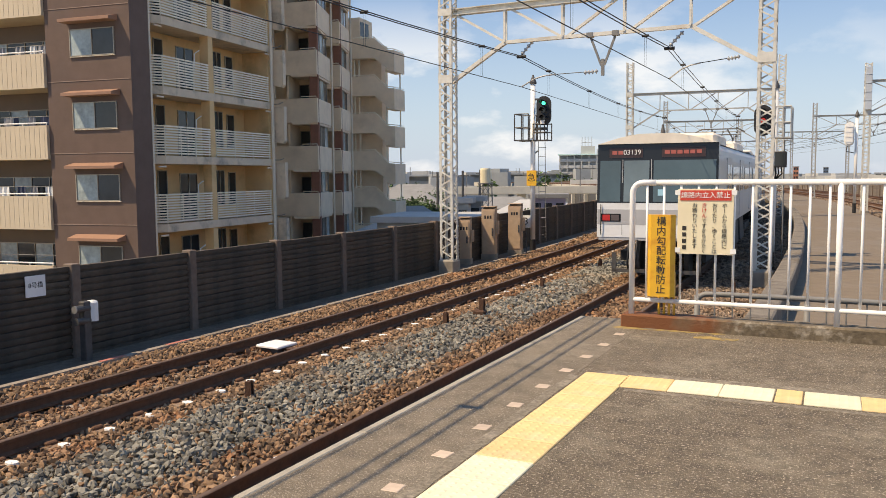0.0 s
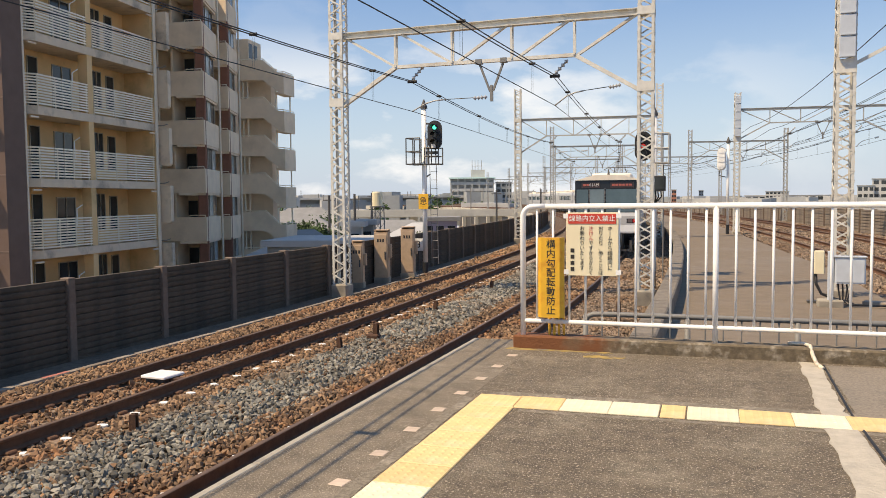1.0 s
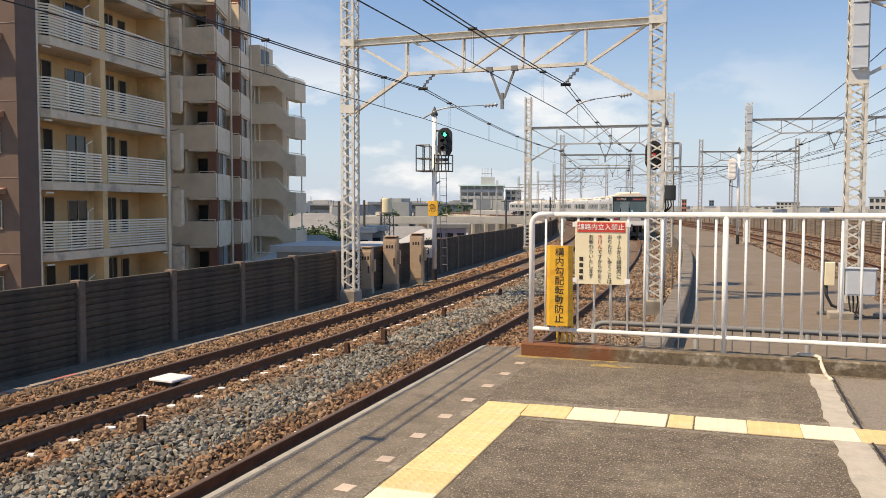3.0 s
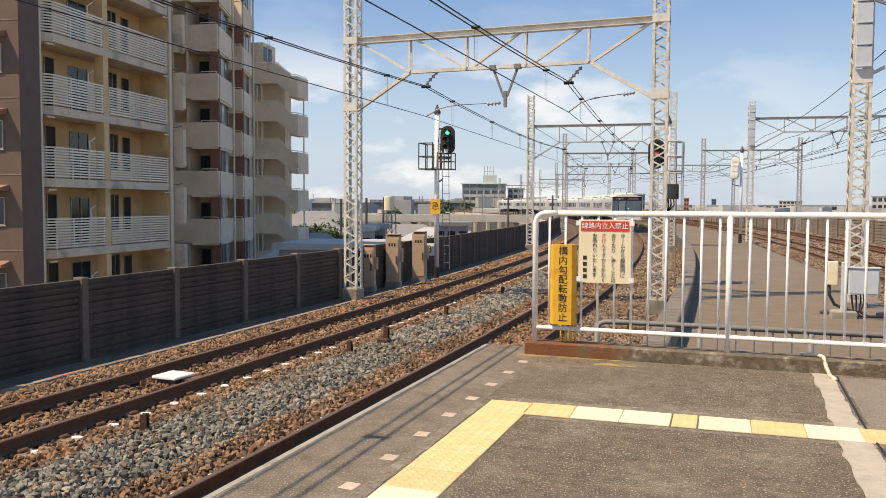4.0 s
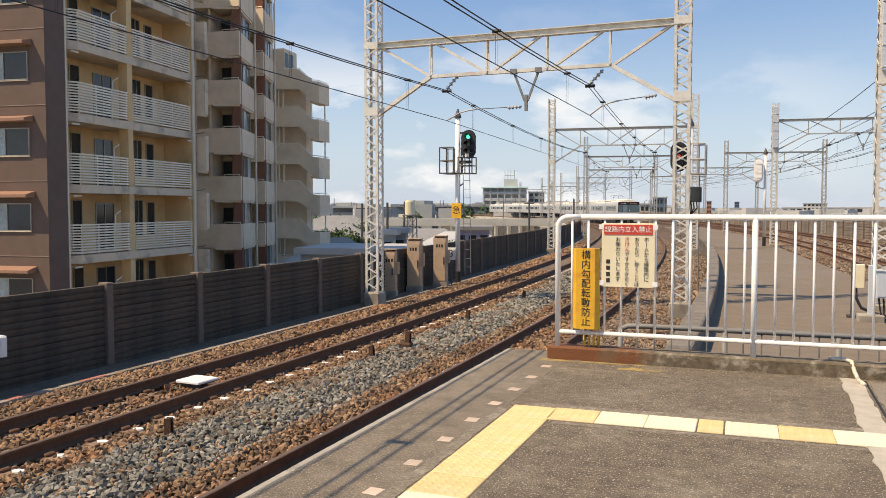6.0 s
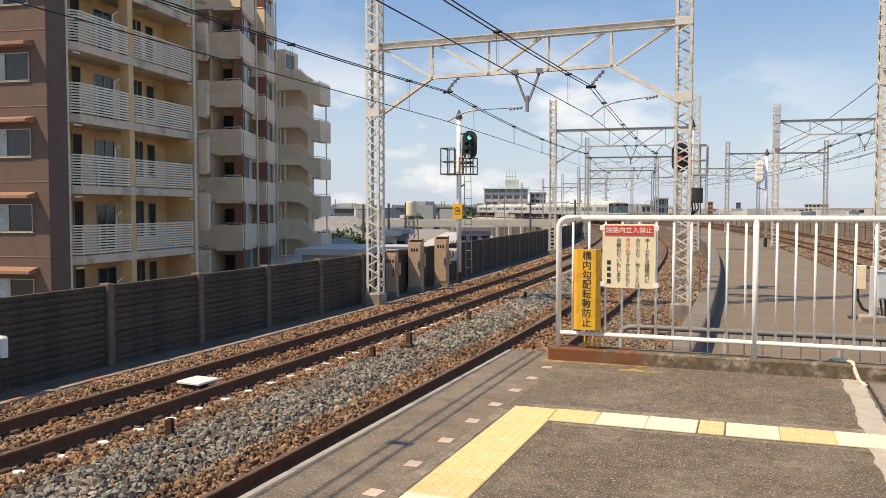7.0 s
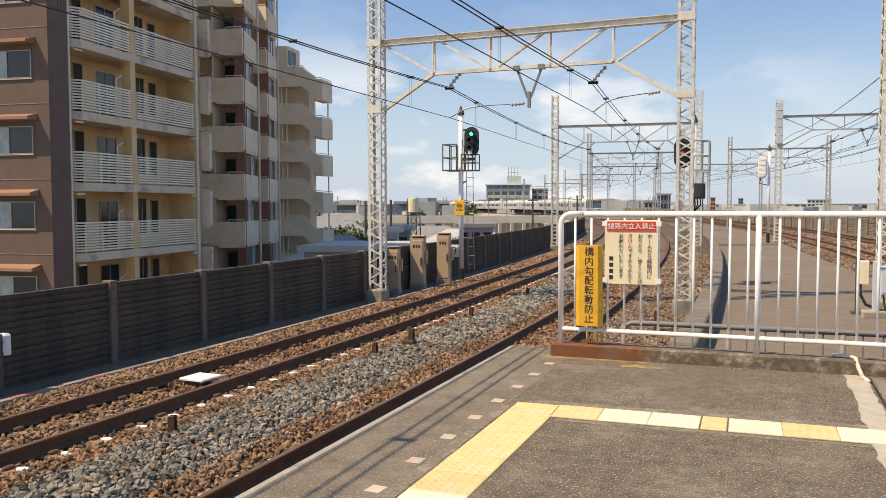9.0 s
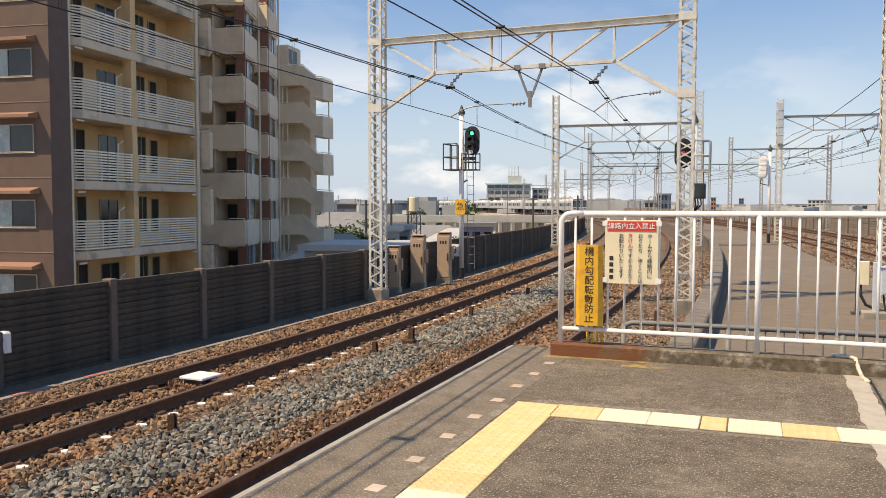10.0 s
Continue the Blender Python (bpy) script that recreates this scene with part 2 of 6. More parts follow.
def rust_stain(m, x_full, x_none, color):
    """Rust that ran into the concrete from the railing's end post, patchy towards x_none."""
    nt, ln = m.node_tree.nodes, m.node_tree.links
    bsdf = nt["Principled BSDF"]
    was = bsdf.inputs["Base Color"].links[0].from_socket
    tc, sep, noise = nt.new("ShaderNodeTexCoord"), nt.new("ShaderNodeSeparateXYZ"), nt.new("ShaderNodeTexNoise")
    noise.inputs["Scale"].default_value, noise.inputs["Detail"].default_value = 5.0, 6.0
    ln.new(tc.outputs["Object"], sep.inputs[0])
    ln.new(tc.outputs["Object"], noise.inputs["Vector"])
    away = nt.new("ShaderNodeMapRange")
    away.inputs["From Min"].default_value, away.inputs["From Max"].default_value = x_full, x_none
    away.inputs["To Min"].default_value, away.inputs["To Max"].default_value = 0.55, -0.45
    ln.new(sep.outputs["X"], away.inputs["Value"])
    both = nt.new("ShaderNodeMath")
    both.operation = "ADD"
    ln.new(away.outputs["Result"], both.inputs[0])
    ln.new(noise.outputs["Fac"], both.inputs[1])
    patch = nt.new("ShaderNodeMapRange")
    patch.inputs["From Min"].default_value, patch.inputs["From Max"].default_value = 0.4, 0.7
    ln.new(both.outputs[0], patch.inputs["Value"])
    mx = nt.new("ShaderNodeMix")
    mx.data_type = "RGBA"
    mx.inputs[7].default_value = (*color, 1)
    ln.new(patch.outputs["Result"], mx.inputs[0])
    ln.new(was, mx.inputs[6])
    ln.new(mx.outputs[2], bsdf.inputs["Base Color"])


rust_stain(M_CURB, -1.72, -0.3, (0.19, 0.072, 0.028))
M_WHITE_PAINT = mat("white_painted_steel", (0.86, 0.845, 0.81), 0.4, var=0.05, scale=14.0, second=(0.70, 0.64, 0.55), spots=0.12, spot_scale=3.0)
M_MAST = mat("cream_painted_lattice_steel", (0.66, 0.635, 0.565), 0.6, var=0.12, scale=6.0, second=(0.42, 0.34, 0.25), spots=0.3, spot_scale=1.5)
M_MAST_FAR = mat("galvanised_lattice_steel", (0.46, 0.45, 0.42), 0.6, 0.2, var=0.12, scale=4.0)
# dark steel; also colours the sheet for the shade under the viaduct edge
M_STEEL_DARK = mat("dark_weathered_steel_and_shade", (0.10, 0.095, 0.09), 0.6, 0.4, var=0.2, scale=10.0)
M_WIRE = mat("dark_copper_wire", (0.035, 0.035, 0.035), 0.5, 0.5)
M_BLACK = mat("matt_black_housing", (0.02, 0.02, 0.022), 0.6, var=0.1, scale=8.0)

M_BLUE_GREY = mat("blue_grey_painted_box", (0.52, 0.56, 0.60), 0.5, var=0.06, scale=6.0)
M_BEIGE_BOX = mat("faded_tan_cabinet_paint", (0.52, 0.365, 0.235), 0.7, var=0.1, scale=5.0, second=(0.46, 0.30, 0.21), spots=0.4, spot_scale=1.5)
M_FENCE_GREY = mat("grey_galvanised_pipe", (0.20, 0.195, 0.185), 0.6, 0.0, var=0.1, scale=10.0)
M_SIGN_CREAM = mat("cream_sign_board", (0.82, 0.72, 0.49), 0.5, var=0.05, scale=5.0)
M_SIGN_WHITE = mat("white_sign_board", (0.80, 0.78, 0.74), 0.5, var=0.04, scale=5.0)
M_SIGN_YELLOW = mat("amber_yellow_enamel", (0.78, 0.43, 0.035), 0.45, var=0.08, scale=6.0, second=(0.66, 0.26, 0.025), spots=0.5, spot_scale=5.0)
M_SIGN_RED = mat("red_sign_paint", (0.62, 0.06, 0.035), 0.5)
M_INK = mat("black_lettering", (0.03, 0.026, 0.022), 0.7)

RAIL_Z = -1.15        # top of the rails; the platform's surface is z = 0
BED_Z = -1.34         # top of the track bed
GROUND_Z = -7.6       # streets below the embankment

# Track axes: straight, then an arc to the left: (x of the axis, where it begins to turn, radius)
NEAR = (-3.90, 9.0, 400.0)
INNER = (5.69, -4.0, 500.0)
INNER_LIFT = 0.30    # the inner tracks lie higher


def on(axis, s, off=0.0, z=0.0):
    """The place s metres along a track axis, off metres to its right."""
    x0, s0, r = axis
    if s <= s0:
        return Vector((x0 + off, s, z))
    a = (s - s0) / r
    return Vector((x0 - r + (r + off) * math.cos(a), s0 + (r + off) * math.sin(a), z))


def side(axis, s):
    """The way to the right at s."""
    x0, s0, r = axis
    a = max(0.0, (s - s0) / r)
    return Vector((math.cos(a), math.sin(a), 0))


def turn(axis, s):
    """The heading at s, in degrees to the left."""
    return math.degrees(max(0.0, (s - axis[1]) / axis[2]))


def steps(a, b, d):
    n = max(1, round((b - a) / d))
    return [a + (b - a) * i / n for i in range(n + 1)]


def strip(name, axis, o0, o1, z0, z1, a, b, material, label, category, d=4.0):
    """A slab that follows a track axis between two offsets."""
    pr = [(o0, z0), (o1, z0), (o1, z1), (o0, z1)]
    bld = Build().sweep(pr, [(on(axis, s), side(axis, s)) for s in steps(a, b, d)])
    return tagged(part(name, bld, material), label, category, kind="structure")


# ---- ground, embankment and platform ----
ground = tagged(part("ground", Build().box(-2600, 2600, -300, 4800, GROUND_Z - 1, GROUND_Z), M_EARTH), "flat grey-brown ground under the far town", "ground", kind="structure")


def track_bed():
    b = Build()
    left = [on(NEAR, s, -6.75) for s in steps(-14, 330, 4)]
    right = [Vector((15, y, 0)) for y in (-14, 20)] + [on(INNER, s, 7.4) for s in steps(40, 330, 8)]
    pts = [(p.x, p.y) for p in left] + [(p.x, p.y) for p in reversed(right)]
    b.prism(pts, GROUND_Z, BED_Z)
    return tagged(part("track_bed", b, M_BED), "raised bed of rust-brown ballast under the tracks", "track bed", kind="structure")


track_bed()


def retaining_wall():
    """The viaduct's concrete side on the inside of the curve."""
    t = thing("retaining_wall", "pale concrete viaduct edge on piers carrying the curving tracks", "viaduct", kind="structure")
    fr = [(on(NEAR, s), side(NEAR, s)) for s in steps(70, 330, 5)]
    part("edge_beam", Build().sweep([(-7.2, -2.5), (-6.76, -2.5), (-6.76, -1.2), (-7.2, -1.2)], fr), M_CONCRETE_PALE, t)
    for s in steps(74, 326, 15):
        part("pier", Build().box(-0.4, 0.4, -0.5, 0.5, 0, 5.08), M_CONCRETE_PALE, t, at=Matrix.Translation(on(NEAR, s, -7.25, GROUND_Z)) @ pose(0, 0, 0, 0, 0, turn(NEAR, s)))
    # dark sheet standing in for the shade below the edge beam
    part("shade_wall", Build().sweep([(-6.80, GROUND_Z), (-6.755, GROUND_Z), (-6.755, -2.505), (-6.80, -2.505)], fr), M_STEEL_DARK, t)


M_CONCRETE_PALE = mat("pale_viaduct_edge", (0.52, 0.48, 0.40), 0.85, var=0.08, scale=0.4, second=(0.40, 0.37, 0.32), spots=0.4, spot_scale=0.3)
retaining_wall()

EDGE_X, END_Y = -2.23, 7.44


def platform():
    b = Build().box(EDGE_X + 0.052, 14, -12, END_Y, -1.4, 0.0)
    tagged(part("platform", b, M_ASPHALT), "worn grey asphalt station platform with pale stains", "platform", kind="structure")
    strip_ = Build().prism([(EDGE_X + 0.052, -12), (-1.585, -12), (-1.585, 5.0), (-1.60, END_Y), (EDGE_X + 0.052, END_Y)], -0.002, 0.0015)
    tagged(part("platform_margin", strip_, M_MARGIN), "smooth grey-brown concrete margin along the platform edge", "platform margin", kind="structure")
    c = Build()
    for i in range(20):
        y0 = END_Y - (i + 1) * 0.97
        c.cbox(EDGE_X, EDGE_X + 0.048, y0 + 0.004, y0 + 0.966, -0.22, 0.004, 0.006)
    tagged(part("platform_coping", c, M_CONCRETE), "narrow pale concrete coping along the platform edge", "platform edge", kind="structure")


platform()


def lower_yard():
    """The low asphalt ground beyond the platform's end, between the tracks."""
    left = [on(NEAR, s, 3.0) for s in steps(7.6, 100, 4)]
    right = [(14.0, 7.6), (14.0, 13.5), (3.4, 14.5), (3.2, 21), (2.98, 27.6), (2.5, 32.5), (2.05, 37), (1.2, 46), (0.2, 57), (-1.16, 71), (-7.0, 101)]
    pts = [(p.x, p.y) for p in left] + list(reversed(right))
    b = Build().prism(pts, BED_Z - 0.2, -0.95)
    tagged(part("asphalt_yard", b, M_ASPHALT_OLD), "low dusty brown asphalt ground between curving tracks", "pavement", kind="structure")
    pr = [(2.64, -1.4), (2.998, -1.4), (2.998, -0.62), (2.97, -0.60), (2.67, -0.60), (2.64, -0.62)]
    t = thing("edge_wall", "low curving concrete edge wall beside the track", "edge wall", kind="structure")
    for s in steps(7.6, 62, 2.0)[:-1]:
        part("coping_block", Build().sweep(pr, [(on(NEAR, q), side(NEAR, q)) for q in (s + 0.005, s + 1.0, s + 1.985)]), M_EDGE, t)


lower_yard()


# ---- tracks ----
def rail_profile(o):
    h = RAIL_Z
    return [(o - 0.063, h - 0.153), (o + 0.063, h - 0.153), (o + 0.063, h - 0.138), (o + 0.012, h - 0.118), (o + 0.012, h - 0.045), (o + 0.032, h - 0.034),
            (o + 0.032, h - 0.006), (o - 0.032, h - 0.006), (o - 0.032, h - 0.034), (o - 0.012, h - 0.045), (o - 0.012, h - 0.118), (o - 0.063, h - 0.138)]


def sleeper_mesh():
    pr = [(-1.0, 0.10, 0.12), (-0.55, 0.10, 0.115), (-0.3, 0.085, 0.09), (0.3, 0.085, 0.09), (0.55, 0.10, 0.115), (1.0, 0.10, 0.12)]
    b = Build()
    for i in range(len(pr) - 1):
        (x0, w0, h0), (x1, w1, h1) = pr[i], pr[i + 1]
        p = [(x0, -w0 - .02, -0.06), (x0, w0 + .02, -0.06), (x0, w0, h0), (x0, -w0, h0), (x1, -w1 - .02, -0.06), (x1, w1 + .02, -0.06), (x1, w1, h1), (x1, -w1, h1)]
        b.add(p, [(0, 1, 5, 4), (1, 2, 6, 5), (2, 3, 7, 6), (3, 0, 4, 7)] + ([(3, 2, 1, 0)] if i == 0 else []) + ([(4, 5, 6, 7)] if i == len(pr) - 2 else []))
    return b.mesh("sleeper", M_SLEEPER)


SLEEPER = sleeper_mesh()
END_CAP = Build().prism([(0.07 * math.cos(math.pi * i / 6), 0.048 * math.sin(math.pi * i / 6)) for i in range(12)], 0.0, 0.022).mesh("painted_end", M_SLEEPER_END)
CLIP = Build().cbox(-0.065, 0.065, -0.045, 0.045, 0.0, 0.035, 0.012).mesh("rail_clip", M_RAIL)


def track(axis, off, a, b, s_end, label, caps=0, sleepers=True, z=0.0):
    t = thing("track", label, "railway track", kind="structure")
    fr = [(on(axis, s, 0, z), side(axis, s)) for s in steps(a, b, 3)]
    for o in (-0.5655, 0.5655):
        r = part("rail", Build().sweep(rail_profile(off + o), fr), M_RAIL, t)
        h = RAIL_Z
        head = [(off + o - 0.03, h - 0.006), (off + o + 0.03, h - 0.006), (off + o + 0.022, h), (off + o - 0.022, h)]
        part("running_surface", Build().sweep(head, fr), M_RAIL_HEAD, r, "dull worn running surface")
    if not sleepers:
        return t
    n = int((s_end - a) / 0.5625)
    for i in range(n):
        s = a + 0.23 + i * 0.5625
        m = Matrix.Translation(on(axis, s, off, RAIL_Z - 0.153 - 0.118 + z)) @ pose(0, 0, 0, 0, 0, turn(axis, s))
        sl = part("sleeper", SLEEPER, None, t, at=m)
        if caps and s < 40:
            part("painted_end", END_CAP, None, sl, at=pose(-0.76 if caps < 0 else 0.86, 0, 0.125, 0, 0, 0))
        if s < 26:
            for x in (-0.66, -0.47, 0.47, 0.66):
                part("rail_clip", CLIP, None, sl, at=pose(x, 0, 0.116, 0, 0, 90))
    return t


track(NEAR, 0.0, -6, 330, 75, "curving ballasted track with rusty rails beside the platform", caps=-1)
track(NEAR, -3.80, -6, 330, 75, "curving ballasted track with rusty rails beside the boundary wall", caps=1)
strip("inner_track_bed", INNER, -1.75, 5.6, BED_Z - 0.2, BED_Z + INNER_LIFT, 14, 330, M_BED, "raised brown ballast bed under the inner tracks", "track bed")
track(INNER, 0.0, 14, 330, 85, "curving rusty track beyond the low asphalt yard", z=INNER_LIFT)
track(INNER, 3.4, 14, 330, 75, "curving rusty track before the far boundary wall", z=INNER_LIFT)


# ---- platform surface: tactile tiles, marks, curb ----
def tile_mesh(material, w, d, studs):
    b = Build().cbox(-w / 2 + 0.002, w / 2 - 0.002, -d / 2 + 0.002, d / 2 - 0.002, -0.01, 0.008, 0.004)
    n = 6 if w > 0.2 else 3
    for i in range(n):
        for j in range(6):
            x, y = (i + 0.5) * w / n - w / 2, (j + 0.5) * d / 6 - d / 2
            if studs:
                r = 0.013
                b.add([(x - r, y - r, 0.008), (x + r, y - r, 0.008), (x + r, y + r, 0.008), (x - r, y + r, 0.008), (x, y, 0.0125)], [(0, 1, 4), (1, 2, 4), (2, 3, 4), (3, 0, 4)])
    return b.mesh("tactile_tile", material)


def tactile_strip():
    t = thing("tactile_strip", "strip of worn yellow and cream tactile paving tiles", "tactile paving", kind="structure")
    yel, cre = tile_mesh(M_YELLOW_TILE, 0.3, 0.3, True), tile_mesh(M_CREAM_TILE, 0.3, 0.3, True)
    half = tile_mesh(M_YELLOW_TILE, 0.15, 0.3, True)
    x = -1.39
    for i in range(38):
        part("tactile_tile", cre if i in (6, 7) else yel, None, t, at=pose(x, 5.145 - 0.302 * i, 0, 0, 0, random.uniform(-0.4, 0.4)))
    x = -1.262
    for k in "ycchcycycycycycy":
        w = 0.162 if k == "h" else 0.298
        me = half if k == "h" else (yel if k == "y" else cre)
        part("tactile_tile", me, None, t, at=pose(x + w / 2, 5.165 + 0.028 * (x + 1.24), 0, 0, 0, 1.2 + random.uniform(-0.3, 0.3)))
        x += w


tactile_strip()


def fence():
    """The white railing on its curb at the platform's end."""
    curb = Build().cbox(-1.76, 12, 7.05, 7.25, -0.02, 0.112, 0.012)
    tagged(part("curb", curb, M_CURB), "dark concrete curb with a rust-red end under the railing", "curb", kind="structure")
    t = thing("railing", "white-painted tubular steel railing across the platform end", "railing", pose(0, 7.11, 0.125))
    x0, top, low, x1 = -1.681, 1.112, 0.113, 11.5
    arc = [(x0 + 0.09 * (1 - math.cos(a)), 0, top - 0.09 * (1 - math.sin(a))) for a in [math.pi / 2 * i / 6 for i in range(7)]]
    part("end_post", Build().tube([(x0, 0, -0.03)] + arc + [(x0 + 0.2, 0, top)], 0.025, 12), M_WHITE_PAINT, t, smooth=True)
    part("top_rail", Build().tube([(x0 + 0.2, 0, top), (x1, 0, top)], 0.024, 12), M_WHITE_PAINT, t, smooth=True)
    part("bottom_rail", Build().tube([(x0, 0, low), (x1, 0, low)], 0.019, 10), M_WHITE_PAINT, t, smooth=True)
    bar = Build().tube([(0, 0, low), (0, 0, top)], 0.0105, 8).mesh("baluster", M_WHITE_PAINT, True)
    xp, first = x0, 0.125
    while xp + 1.605 < x1:
        x = xp + first
        while x < xp + 1.56:
            part("baluster", bar, None, t, at=pose(x, 0, 0))
            x += 0.1405
        xp += 1.605
        first = 0.157
        part("post", Build().tube([(xp, 0, -0.03), (xp, 0, top)], 0.023, 12), M_WHITE_PAINT, t, smooth=True)


fence()


# ---- boundary wall ----
def boundary_wall():
    w = thing("wall_west", "weathered dark precast panel wall with slim concrete posts", "wall", kind="structure")
    off, bay = -6.45, 2.47
    s = 11.02 - 6 * bay
    rows = 7
    h = 1.42 / rows
    pm = {}
    while s < 92:
        a, b = on(NEAR, s, off, BED_Z - 0.1), on(NEAR, s + bay, off, BED_Z - 0.1)
        ang = math.degrees(math.atan2(b.y - a.y, b.x - a.x))
        L = (b - a).length
        m = Matrix.Translation(a) @ pose(0, 0, 0, 0, 0, ang)
        post = Build().cbox(-0.075, 0.075, -0.11, 0.09, 0, 1.50, 0.012)
        part("post", post, M_WALL_POST, w, at=m)
        if s < 60:
            for i in range(rows):
                key = round(L, 2)
                if key not in pm:
                    pb = Build()
                    for f0, f1, d in ((0.0, 0.18, 0.026), (0.18, 0.47, 0.05), (0.47, 0.65, 0.026), (0.65, 0.965, 0.05)):
                        pb.prism([(0.075, -d), (L - 0.075, -d), (L - 0.075, 0.05), (0.075, 0.05)], h * f0, h * f1)
                    pm[key] = pb.mesh("panel", M_WALL)
                part("panel", pm[key], None, w, at=m @ pose(0, 0, 0.05 + i * h))
        else:
            part("panel", Build().box(0.075, L - 0.075, -0.03, 0.05, 0, 1.46), M_WALL, w, at=m)
        s += bay


boundary_wall()


# ---- masts and portals ----
def lattice_mast(x, y, z0, z1, w, material, label, pitch=0.42, yaw=0.0, fine=False, plates=None):
    """Four corner angles laced with zigzag bars."""
    t = thing("catenary_mast", label, "catenary mast", pose(x, y, z0, 0, 0, yaw), group="catenary masts")
    H = z1 - z0
    c = w * 0.1
    h = w / 2
    cor = [(-h, -h), (h, -h), (h, h), (-h, h)]
    for cx, cy in cor:
        sx, sy = -math.copysign(1, cx), -math.copysign(1, cy)
        b = Build().box(*sorted((cx, cx + sx * c * 1.7)), *sorted((cy, cy + sy * c * 0.35)), 0, H).box(*sorted((cx, cx + sx * c * 0.35)), *sorted((cy + sy * c * 0.35, cy + sy * c * 1.7)), 0, H)
        part("leg", b, material, t)
    n = max(2, round(H / pitch))
    step = H / n
    if fine:
        up = Build().beam((-h, -h, 0), (h, -h, step / 2), c * 0.95, c * 0.3, up=(0, 1, 0)).mesh("lacing_bar", material)
        down = Build().beam((h, -h, step / 2), (-h, -h, step), c * 0.95, c * 0.3, up=(0, 1, 0)).mesh("lacing_bar", material)
        for i in range(4):
            for k in range(n):
                for me in (up, down):
                    part("lacing_bar", me, None, t, at=pose(0, 0, step * k, 0, 0, 90 * i))
    else:
        b = Build()
        for i in range(4):
            (ax, ay), (bx, by) = cor[i], cor[(i + 1) % 4]
            for k in range(n):
                za = step * k
                b.beam((ax, ay, za), (bx, by, za + step / 2), c * 1.1, c * 0.4, up=(ax + bx, ay + by, 0)).beam((bx, by, za + step / 2), (ax, ay, za + step), c * 1.1, c * 0.4, up=(ax + bx, ay + by, 0))
        tagged(part("lacing", b, material, t), kind="stuff")
    part("footing", Build().cbox(-w * 0.62, w * 0.62, -w * 0.62, w * 0.62, -0.5, 0.16, 0.04), M_CONCRETE, t, "pale concrete footing")
    for (a, b_) in plates or ():
        part("gusset_plate", Build().box(-h - 0.008, h + 0.008, -h - 0.012, -h - 0.004, a - z0, b_ - z0), material, t)
        part("gusset_plate", Build().box(-h - 0.008, h + 0.008, h + 0.004, h + 0.012, a - z0, b_ - z0), material, t)
    return t


def portal_beam(axis, s, o0, o1, z, material, label, k=1.0, drop=0.96, knee=1.89, hanger=None, ends=None):
    """A portal's cross beam: I-section top chord, shorter bottom chord, five panels of webs, two knee braces."""
    a, b = ends or (on(axis, s, o0), on(axis, s, o1))
    L = (b - a).length
    yaw = math.degrees(math.atan2(b.y - a.y, b.x - a.x))
    t = thing("portal_beam", label, "portal beam", Matrix.Translation((a.x, a.y, z)) @ pose(0, 0, 0, 0, 0, yaw), group="catenary portals")
    w = 0.085 * k
    e = 0.208 * L
    i1 = L - 0.21 * L
    top = Build().box(-0.1, L + 0.1, -0.10 * k, 0.10 * k, 0.0, 0.018).box(-0.1, L + 0.1, -0.10 * k, 0.10 * k, -0.15 * k, -0.132 * k).box(-0.1, L + 0.1, -0.012, 0.012, -0.132 * k, 0.0)
    part("top_chord", top, material, t)
    part("bottom_chord", Build().beam((e, 0, -drop), (i1, 0, -drop), w * 1.3, w), material, t)
    part("knee_brace", Build().beam((0.12, 0, -knee), (e, 0, -drop), w * 1.3, w * 1.1), material, t)
    part("knee_brace", Build().beam((L - 0.12, 0, -knee), (i1, 0, -drop), w * 1.3, w * 1.1), material, t)
    xs = [e, e + (i1 - e) / 3, e + 2 * (i1 - e) / 3, i1]
    for x in xs:
        for yy in (-0.06 * k, 0.06 * k):
            part("web_post", Build().beam((x, yy, -drop), (x, yy, -0.14 * k), w * 0.55, w * 0.45), material, t)
    for p, q in (((0.2, -0.1), (xs[0], -drop)), ((xs[0] + 0.1, -0.1), (xs[1], -drop)), ((xs[1] + 0.1, -drop), (xs[2] - 0.1, -0.1)), ((xs[2] + 0.1, -drop), (xs[3] - 0.1, -0.1)), ((xs[3] + 0.08, -drop), (L - 0.2, -0.1))):
        part("web_diagonal", Build().beam((p[0], 0, p[1]), (q[0], 0, q[1]), w * 1.15, w * 0.7), material, t)
    if hanger:
        h0, h1 = hanger
        m = (h0 + h1) / 2
        for hx in (h0, h1):
            part("hanger_strut", Build().beam((hx, 0, -drop - 0.03), (m + (hx - m) * 0.12, 0, -drop - 0.75), 0.05 * k), M_FENCE_GREY, t)
            part("hanger_clamp", Build().box(hx - 0.08, hx + 0.08, -0.07, 0.07, -drop - 0.07, -drop + 0.05), M_FENCE_GREY, t)
        part("hanger_post", Build().box(m - 0.035, m + 0.035, -0.035, 0.035, -drop - 1.0, -drop - 0.6), M_FENCE_GREY, t)
    return t


